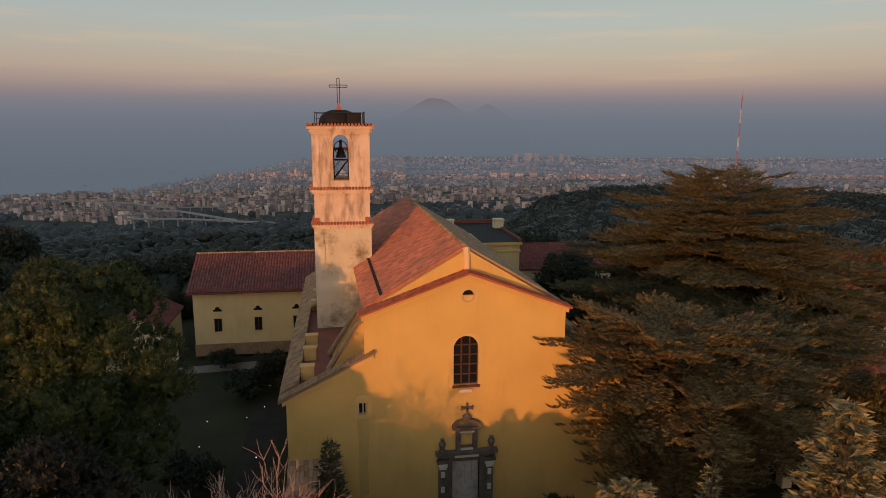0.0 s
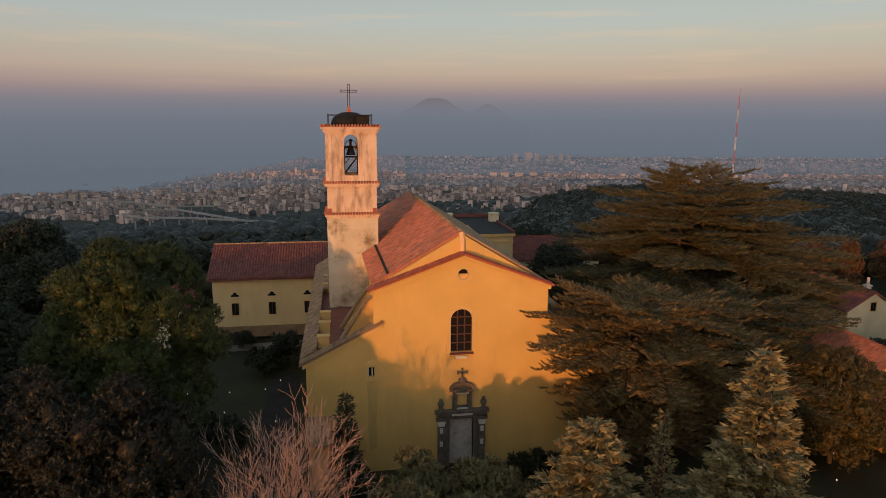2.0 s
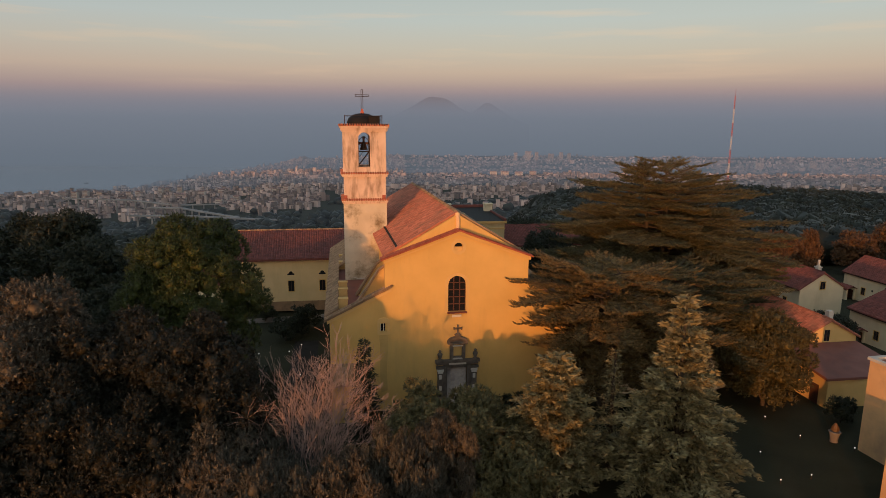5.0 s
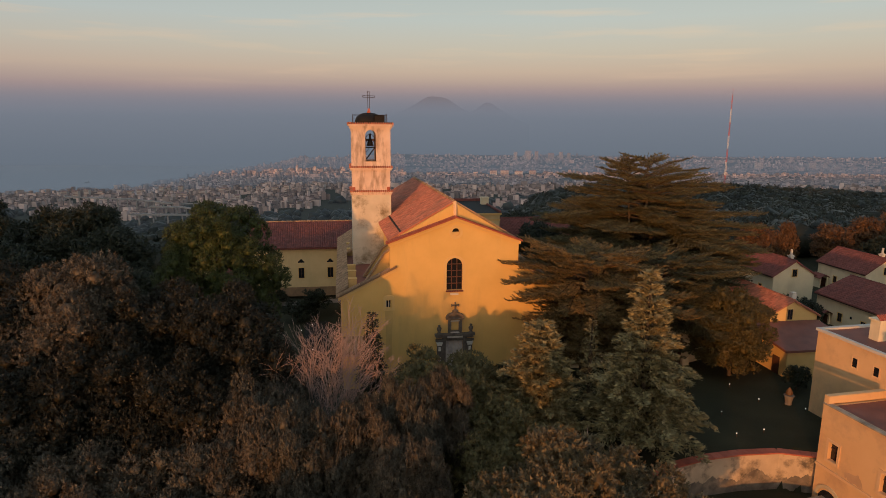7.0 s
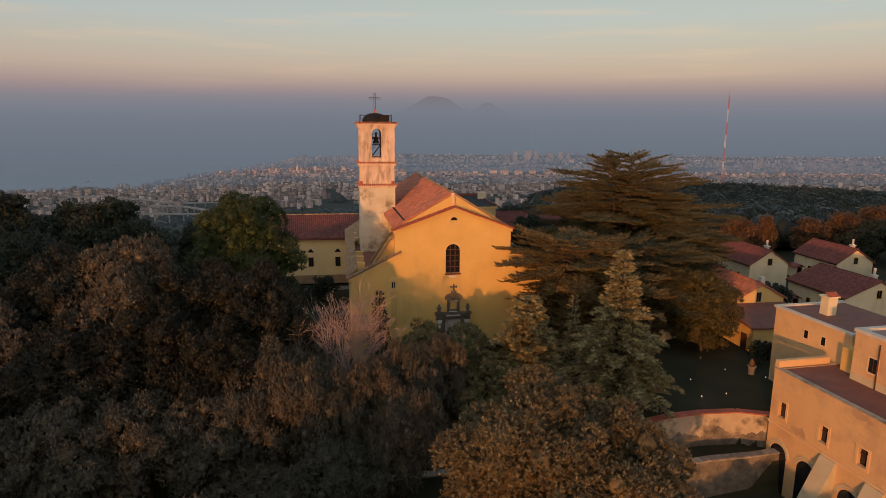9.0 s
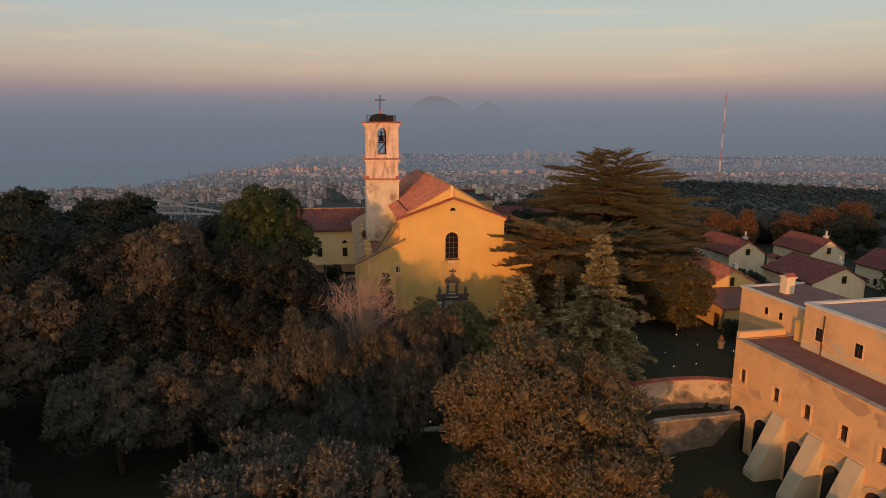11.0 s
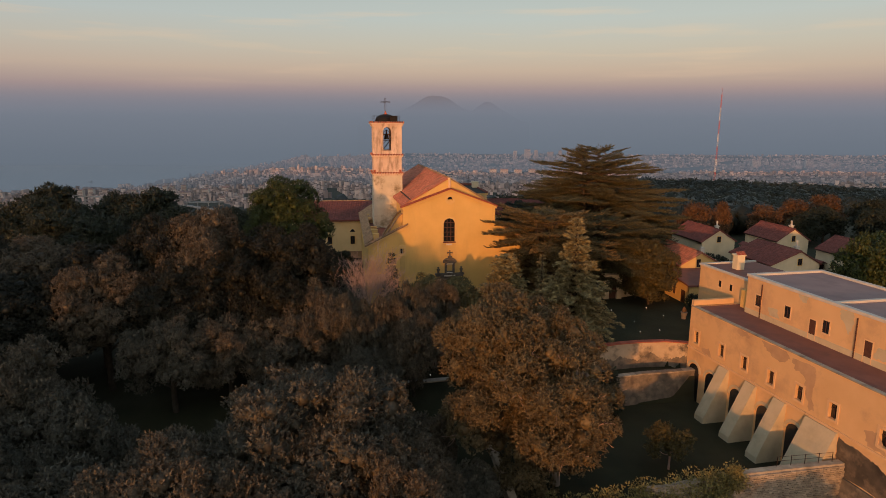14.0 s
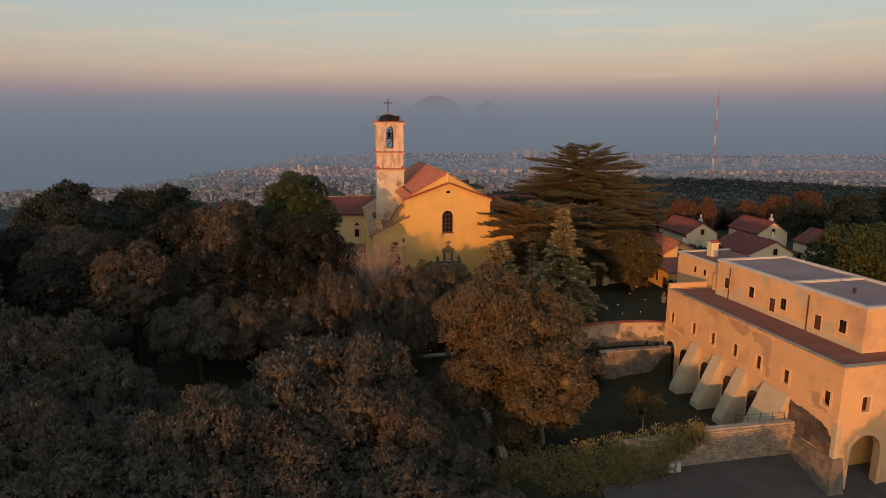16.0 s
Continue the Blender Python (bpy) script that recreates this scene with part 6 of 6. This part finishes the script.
# stone pines and dark trees behind
pine = leafy("stone_pine", "rounded yellow-green stone pine", L_PINE, 20.2, 5.0, 4.6, 15, 11, 10, (.19, .065), 10, lift=.8, up=.6, dome=(.28, .38), shell=.68)
put(pine, -22.9, -1.3, -1.8, 1.0, 30)
dark = leafy("dark_tree", "tall dark evergreen tree", L_DARK, 15.0, 6.2, 2.4, 10, 8, 2.0, (.5, .28), 6, tall=.7, trunk_r=.4)
put(dark, -58, 62, -6, 1.1, 0)
for x, y, z, s, r in ((-70, 75, -9, 1.15, 40), (-82, 60, -9, 1.2, 80), (-48, 45, -5, .9, 120), (-40, 62, -6, .8, 160), (-33, 66, -6, .75, 200), (-60, 36, -6, .95, 240), (-72, 44, -7, 1.0, 280), (-90, 86, -10, 1.3, 10),
                      (-24, 70, -8, .7, 70), (-46, 27, -4, .7, 100), (-38, 24, -3, .62, 130), (24, 62, -4, .8, 30), (36, 52, -3, .9, 60), (46, 48, -3, .9, 90), (22, 40, -2, .75, 150), (40, 30, -2, .75, 200), (17.5, 27, -2, .62, 20), (28, 31, -2, .66, 90), (36, 25, -2, .6, 310), (-25.5, 4.5, -2, .42, 15), (-30, 7, -2, .5, 75), (-21.6, -5.2, -2, .42, 205), (-33, 1, -2, .6, 255),
                      (104, 34, -4, .72, 20), (112, 44, -4, .8, 60), (120, 36, -5, .8, 110), (100, 46, -4, .68, 150), (128, 50, -5, .9, 190), (116, 26, -5, .7, 230), (134, 40, -6, .9, 270), (92, 43, -4, .62, 310)):
    again(dark, x, y, z, s, r)
# bare tree
def bare_tree():
    o = thing("bare_tree", "leafless pale shrub-like tree with fine twigs", "tree")
    def grow(bm, p, d, L, r, n):
        q = p + d * L
        m = p.lerp(q, .5) + Vector(rng.normal(size=3)) * L * .05
        tube(bm, [p, m, q], [r, r * .8, r * .62], 4 if n < 3 else 5)
        if n == 0:
            return
        for k in range(4):
            e = (d + Vector(rng.normal(size=3)) * .35).normalized()
            grow(bm, q if k else m, e, L * (rng.uniform(.62, .86) if n > 2 else rng.uniform(.4, .6)), max(.009, r * .60), n - 1)
    for k in range(12):
        a = 2 * math.pi * k / 12 + rng.uniform(-.3, .3)
        t = rng.uniform(.05, .42)
        stem = bmesh.new()
        grow(stem, Vector((0, 0, -.3)), Vector((math.cos(a) * t, math.sin(a) * t, 1)).normalized(), 4.0 * rng.uniform(.8, 1.1), .038, 4)
        part("stem", stem, M_PALEBARK, o)
    return o


put(bare_tree(), -12.7, -13.2, None, 1.16)
# ivy and hedge over the wall
def hedge():
    o = thing("ivy_hedge", "thick ivy-covered hedge on the wall", "hedge")
    C, R = [], []
    for i in range(1250):
        f = rng.random()
        x = -4.6 + 22.6 * f
        deep = rng.random() ** .85
        top = -5.4 + 2.0 * smooth(-4, 18, x)
        low = -9.0 + 4.4 * smooth(11.5, 18.2, x)
        z = top + (low - top) * deep
        C.append((x, -44.1 - (.5 + 3.4 * (1 - f)) * deep + rng.uniform(-.5, .4), z + rng.uniform(-.3, .25)))
        R.append(rng.uniform(.42, .75) * (1 - .25 * f))
    P, D = clump_points(np.array(C), R, 95, 1, .3)
    ob = new("foliage", leaf_mesh("foliage", P, D, .22, .15, L_IVY))
    ob.parent = o
    for i in range(14):
        part("stem", tube(bmesh.new(), [(-1 + i * 1.6, -43.9, -8.6), (-.8 + i * 1.6, -43.6, -6.4), (-1.1 + i * 1.6, -43.5, -4.9)], [.09, .07, .03], 5), M_BARK, o)


hedge()


# ---------------------------------------------------------------- far woods, city, haze, mast
def far_woods():
    C, R = [], []
    def add(x, y, r, k):
        C.append((x, y, ground_z(x, y) + r * k))
        R.append(r)
    tries = 0
    while len(C) < 6000 and tries < 60000:
        tries += 1
        d = 1 / rng.uniform(1 / 1700, 1 / 95)
        s = rng.uniform(-.78, .78)
        p = C0 + AX * d + RT * (s * d)
        if s < .02 and d > 1650:
            continue
        if .02 <= s and d > 1000 + 300 * rng.random():
            continue
        x, y = p
        if -30 < x < 100 and y < 62:
            continue
        add(x, y, rng.uniform(2.6, 5.0) * (1 + d / 1500), .75)
    # the wooded hill beyond the cottages
    for i in range(6000):
        d = rng.uniform(150, 1000)
        s = rng.uniform(.0, .78)
        p = C0 + AX * d + RT * (s * d)
        if p.x < 110 and p.y < 62:
            continue
        add(p.x, p.y, rng.uniform(3.4, 6.5) * (.8 + d / 1500), .8)
    # the wooded valley below the viaducts
    for i in range(9000):
        d = 1 / rng.uniform(1 / 1750, 1 / 330)
        s = rng.uniform(-.78, .2)
        p = C0 + AX * d + RT * (s * d)
        if s < -.1 and d > 1500 and noise.noise(Vector((p.x, p.y, 0)) * .006) < .1:
            continue
        add(p.x, p.y, rng.uniform(6.0, 12.0) * (.7 + d / 1800), .25)
    C, R = np.array(C), np.array(R)
    P, D = [], []
    for c, r in zip(C, R):
        dist = math.hypot(c[0] - C0.x, c[1] - C0.y)
        n = 60 if dist < 350 else (40 if dist < 750 else 12)
        u = unit(n)
        u[:, 2] = np.abs(u[:, 2]) * 1.0 - .2
        P.append(c + u * r * rng.uniform(.7, 1.12, n)[:, None] * np.array([1, 1, 1.05]))
        D.append(u + rng.normal(size=(n, 3)) * .5)
    P, D = np.concatenate(P), np.concatenate(D)
    dist = np.hypot(P[:, 0] - C0.x, P[:, 1] - C0.y)
    size = np.clip(dist / 480, .5, 2.4)
    L_FAR = leaf_mat("far_wood_leaves", (.015, .018, .012), (.028, .030, .019), .1, grain=.08)
    o = part("far_woods", lumps(C, R * np.where(np.hypot(C[:, 0] - C0.x, C[:, 1] - C0.y) < 750, .78, .95), ICO, .34, .9), L_FAR, None, smooth=True)
    tips = new("leaf_tips", leaf_mesh("leaf_tips", P, D, size, size, L_FAR))
    tips.parent = o
    tips["kind"] = "stuff"
    return tagged(o, "dark wooded hills falling to the plain", "woods", kind="stuff")


far_woods()
rust = leafy("rust_tree", "rust-brown autumn tree at the wood's edge", L_RUST, 10.5, 3.4, .8, 9, 8, 3, (.4, .2), 6, trunk_r=.25, tall=.6)
put(rust, 63, 42, -3.0, .95, 0, 1.05)
for x, y, s, sz in ((70.5, 43, .62, 1.05), (88, 52, 1.0, .85), (97, 54, 1.0, .95), (110, 58, 1.1, 1.0)):
    again(rust, x, y, -3.0, s, x * 11, sz)
far_yew = leafy("round_tree", "round olive-green tree behind the cottages", L_PINE, 10.0, 5.0, .6, 10, 10, 3, (.42, .22), 6, tall=.6, trunk_r=.25)
put(far_yew, 79, 7, -4.8, 1.0)
for x, y, s in ((85, 12, 1.1), (90, 4, 1.15), (94, 15, 1.1), (83, 0, .95), (100, 10, 1.2)):
    again(far_yew, x, y, -4.8, s, x * 7, s * .95)
again(far_yew, 71.8, -.8, -4.8, 1.12, 40, 1.28)


def city():
    """Houses of the plain and the hill, too many to count."""
    V, F, RV, RF = [], [], [], []
    def block(c, z, w, l, h, a):
        k = len(V)
        ca, sa = math.cos(a), math.sin(a)
        for zz in (z - 12, z + h):
            for u, v in ((-w, -l), (w, -l), (w, l), (-w, l)):
                V.append((c[0] + ca * u - sa * v, c[1] + sa * u + ca * v, zz))
        F.extend([(k, k + 1, k + 5, k + 4), (k + 1, k + 2, k + 6, k + 5), (k + 2, k + 3, k + 7, k + 6), (k + 3, k, k + 4, k + 7)])
        for u, v in ((-w - .6, -l - .6), (w + .6, -l - .6), (w + .6, l + .6), (-w - .6, l + .6)):
            RV.append((c[0] + ca * u - sa * v, c[1] + sa * u + ca * v, z + h + .4))
        n_ = len(RV)
        RF.append((n_ - 4, n_ - 3, n_ - 2, n_ - 1))
    n = 0
    while n < 24000:
        d = 1 / rng.uniform(1 / 4700, 1 / 1350)
        s = rng.uniform(-.72, .72)
        if s < -.1 and d < 1620 + 260 * noise.noise(Vector((s * 9, 0, 0))):
            continue
        if s > .1 and d < 1550:
            continue
        if -.1 < s < .1 and d < 1500 + 500 * rng.random():
            continue
        p = C0 + AX * d + RT * (s * d)
        z = ground_z(*p)
        if z < -286:
            continue
        if noise.noise(Vector((p.x, p.y, 3)) * .004) < -.28:
            continue
        if d < 2300 and noise.noise(Vector((p.x, p.y, 9)) * .011) < -.06:
            continue
        plain = s > -.06 and d > 2100
        if plain and rng.random() < .45:
            continue
        w = rng.choice([3, 4, 5.5, 8, 12], p=[.3, .32, .22, .12, .04]) * rng.uniform(.8, 1.2)
        h = rng.choice([7, 10, 14, 19, 25], p=[.3, .32, .22, .11, .05])
        block(p, z, w, rng.uniform(3, 6), h * rng.uniform(.8, 1.2) * (.55 if plain else 1), rng.choice([-.16, .3, -.5, 1.2]) + rng.normal() * .1)
        n += 1
    m = surface("pale_city_walls", [(.30, .225, .205), (.62, .50, .46)], .012, .9, island=.6)
    town = part("city_blocks", (V, [], F), m, None)
    part("city_roofs", (RV, [], RF), surface("city_roofs", [(.17, .10, .085), (.27, .21, .19)], .01, .9, island=.5), town)["kind"] = "stuff"
    return tagged(town, "dense pale city blocks spread over plain and hill", "city", kind="stuff")


city()
M_FLAT = surface("pale_apartment_walls", [(.50, .41, .35), (.64, .56, .50)], .03, .9, island=.25)


def apartment(s, d, wpx, hpx, kind=0):
    p = C0 + AX * d + RT * (s / PX * d)
    w, h = wpx * d / PX, hpx * d / PX
    o = thing("apartment_building", "pale concrete apartment block on the far hill", "building", (p.x, p.y, ground_z(*p)), -9, "far apartment blocks")
    part("wall", boxes((-w / 2, 0, -15, w / 2, 14, h)), M_FLAT, o)
    part("roof", boxes((-w / 2 - .6, -.6, h, w / 2 + .6, 14.6, h + 1.2)), M_ROOF_FLAT, o)
    nf = max(2, int(h / 4.5))
    for i in range(nf):
        z = h * (i + .45) / nf
        part("window_row", boxes((-w / 2 + 1.5, -.5, z, w / 2 - 1.5, -.02, z + h / nf * .38)), M_ROOF_FLAT, o)


for s, d, w, h in ((-562, 2080, 9, 13), (-545, 2080, 9, 14), (-505, 2120, 8, 15), (-492, 2120, 7, 14), (-470, 2140, 9, 13), (-680, 2050, 10, 13), (-660, 2050, 10, 14), (-640, 2060, 9, 15), (-615, 2060, 9, 13),
                   (-490, 1950, 8, 12), (-470, 1950, 18, 13), (-432, 1980, 12, 13), (-395, 2000, 14, 14), (-350, 2050, 8, 12), (-330, 2000, 9, 14), (-300, 1950, 10, 13), (-280, 1950, 9, 14),
                   (-402, 1850, 12, 10), (-370, 1850, 10, 13), (-340, 1850, 8, 10), (-320, 1880, 13, 9)):
    apartment(s, d, w, h)
for s, d, w, h in ((128, 3900, 6, 15), (150, 3900, 11, 17), (165, 3900, 6, 16), (190, 4000, 10, 13), (208, 4000, 6, 15), (222, 4000, 6, 13), (90, 2700, 12, 9), (110, 2700, 14, 10), (135, 2700, 14, 9), (160, 2700, 12, 9), (560, 3300, 14, 12), (655, 3200, 13, 12)):
    apartment(s, d, w, h)


def viaduct(pts, zs, width, pier, label):
    o = thing("viaduct", label, "viaduct")
    P = [C0 + AX * d + RT * (s / PX * d) for s, d in pts]
    bm = bmesh.new()
    for i in range(len(P) - 1):
        t = (P[i + 1] - P[i]).normalized()
        n = Vector((t.y, -t.x)) * width / 2
        slab(bm, (*(P[i] + n), zs[i]), (*(P[i + 1] + n), zs[i + 1]), (*(P[i + 1] - n), zs[i + 1]), (*(P[i] - n), zs[i]), 3)
    part("deck", bm, M_VIADUCT, o)
    for i in range(len(P) - 1):
        L = (P[i + 1] - P[i]).length
        m = max(1, int(L / pier))
        for k in range(m):
            q = P[i].lerp(P[i + 1], (k + .5) / m)
            z = zs[i] + (zs[i + 1] - zs[i]) * (k + .5) / m
            part("pier", boxes((q.x - 1.6, q.y - 1.6, ground_z(q.x, q.y) - 3, q.x + 1.6, q.y + 1.6, z - 3)), M_VIADUCT, o)


def vz(y, d):
    return 25.7 - (y - 224) / PX * d


viaduct([(-565, 1380), (-460, 1380), (-340, 1400), (-250, 1430)], [vz(388, 1380), vz(388, 1380), vz(393, 1400), vz(395, 1430)], 12, 26, "long pale concrete motorway viaduct")
viaduct([(-530, 1560), (-470, 1550), (-420, 1480), (-370, 1420)], [vz(373, 1560), vz(374, 1550), vz(382, 1480), vz(390, 1420)], 10, 24, "curving concrete slip road viaduct")
viaduct([(-680, 1750), (-560, 1720), (-480, 1700), (-400, 1760), (-340, 1800)], [vz(357, 1750), vz(360, 1720), vz(368, 1700), vz(366, 1760), vz(356, 1800)], 10, 26, "concrete viaduct climbing to the hill")


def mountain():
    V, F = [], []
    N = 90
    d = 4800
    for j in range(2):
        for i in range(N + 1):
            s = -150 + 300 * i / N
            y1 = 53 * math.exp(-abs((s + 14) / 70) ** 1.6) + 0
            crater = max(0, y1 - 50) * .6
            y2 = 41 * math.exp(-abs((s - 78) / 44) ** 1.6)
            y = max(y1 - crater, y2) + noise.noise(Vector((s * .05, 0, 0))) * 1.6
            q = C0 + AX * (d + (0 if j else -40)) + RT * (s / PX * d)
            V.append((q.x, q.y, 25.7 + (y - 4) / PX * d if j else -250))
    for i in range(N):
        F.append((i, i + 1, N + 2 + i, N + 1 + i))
    # the haze before the mountain is put into its pale blue-grey colour
    return tagged(part("volcano", (V, [], F), surface("haze_painted_mountain", [(.185, .19, .225), (.21, .215, .25)], .002, .95), None, smooth=True), "double-peaked volcano faint in the haze", "mountain", kind="structure")


mountain()


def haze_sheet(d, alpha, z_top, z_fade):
    """A glowing, part-transparent sheet that paints haze over the land, thinning out upwards."""
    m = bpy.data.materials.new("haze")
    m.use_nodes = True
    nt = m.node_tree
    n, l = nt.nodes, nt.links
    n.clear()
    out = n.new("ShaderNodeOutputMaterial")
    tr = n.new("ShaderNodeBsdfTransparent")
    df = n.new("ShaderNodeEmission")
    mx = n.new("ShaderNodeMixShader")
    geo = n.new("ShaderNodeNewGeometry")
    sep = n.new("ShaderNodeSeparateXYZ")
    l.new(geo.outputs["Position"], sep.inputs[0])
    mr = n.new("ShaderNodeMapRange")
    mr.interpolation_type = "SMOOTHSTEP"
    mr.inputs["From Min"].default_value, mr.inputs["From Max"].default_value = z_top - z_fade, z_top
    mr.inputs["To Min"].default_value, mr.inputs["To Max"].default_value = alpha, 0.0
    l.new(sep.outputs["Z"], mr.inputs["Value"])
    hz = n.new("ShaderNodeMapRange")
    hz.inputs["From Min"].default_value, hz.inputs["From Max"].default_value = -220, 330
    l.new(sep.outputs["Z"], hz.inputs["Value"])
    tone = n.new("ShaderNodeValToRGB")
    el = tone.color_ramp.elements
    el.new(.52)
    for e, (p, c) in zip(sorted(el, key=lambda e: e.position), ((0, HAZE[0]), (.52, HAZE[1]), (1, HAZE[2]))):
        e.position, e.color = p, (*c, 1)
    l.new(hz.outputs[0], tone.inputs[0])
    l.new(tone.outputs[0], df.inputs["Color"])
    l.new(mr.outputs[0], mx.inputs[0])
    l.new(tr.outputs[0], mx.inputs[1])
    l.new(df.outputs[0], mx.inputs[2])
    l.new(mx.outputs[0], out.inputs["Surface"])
    V, F = [], []
    N = 24
    for i in range(N + 1):
        s = -1.1 + 2.2 * i / N
        q = C0 + AX * d + RT * (s * d)
        V += [(q.x, q.y, -420), (q.x, q.y, z_top)]
    for i in range(N):
        F.append((2 * i, 2 * i + 2, 2 * i + 3, 2 * i + 1))
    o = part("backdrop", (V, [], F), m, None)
    return tagged(o, "glowing sheet of painted blue-grey evening haze over the plain", "haze", kind="structure")


# haze colours that the sheets emit, from the plain up to the sky
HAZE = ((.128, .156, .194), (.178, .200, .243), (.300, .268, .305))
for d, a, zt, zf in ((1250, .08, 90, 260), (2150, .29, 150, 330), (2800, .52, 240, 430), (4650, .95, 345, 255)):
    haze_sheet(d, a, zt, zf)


def mast():
    o = thing("radio_mast", "tall red and white lattice radio mast", "mast", (426, 612, 0))
    zb, zt = -75, 60
    R, W_ = surface("mast_red", [(.40, .08, .06), (.45, .10, .08)], .1), surface("mast_white", [(.55, .5, .48), (.6, .56, .54)], .1)
    n = 9
    for i in range(n):
        z0, z1 = zb + (zt - zb) * i / n, zb + (zt - zb) * (i + 1) / n
        bm = bmesh.new()
        r = 1.1 * (1 - .6 * i / n)
        c = [(r * math.cos(a), r * math.sin(a)) for a in (0.5, 2.6, 4.7)]
        for p in c:
            tube(bm, [(*p, z0), (*p, z1)], .15, 4)
        for k in range(6):
            za, zb_ = z0 + (z1 - z0) * k / 6, z0 + (z1 - z0) * (k + 1) / 6
            for a, b in ((0, 1), (1, 2), (2, 0)):
                tube(bm, [(*c[a], za), (*c[b], zb_)], .12, 3)
        part("section", bm, R if i % 2 == 0 else W_, o)
    tube_ = tube(bmesh.new(), [(0, 0, zt), (0, 0, zt + 7)], .15, 4)
    part("antenna", tube_, R, o)


mast()
sh = thing("cargo_ship", "small dark cargo ship at anchor", "ship")
q = C0 + AX * 3300 + RT * (-634 / PX * 3300)
part("hull", boxes((q.x - 11, q.y, -291, q.x + 11, q.y + 6, -286)), M_STONE, sh)
part("superstructure", boxes((q.x + 4, q.y + 1, -286, q.x + 9, q.y + 5, -280)), M_CONCRETE, sh)
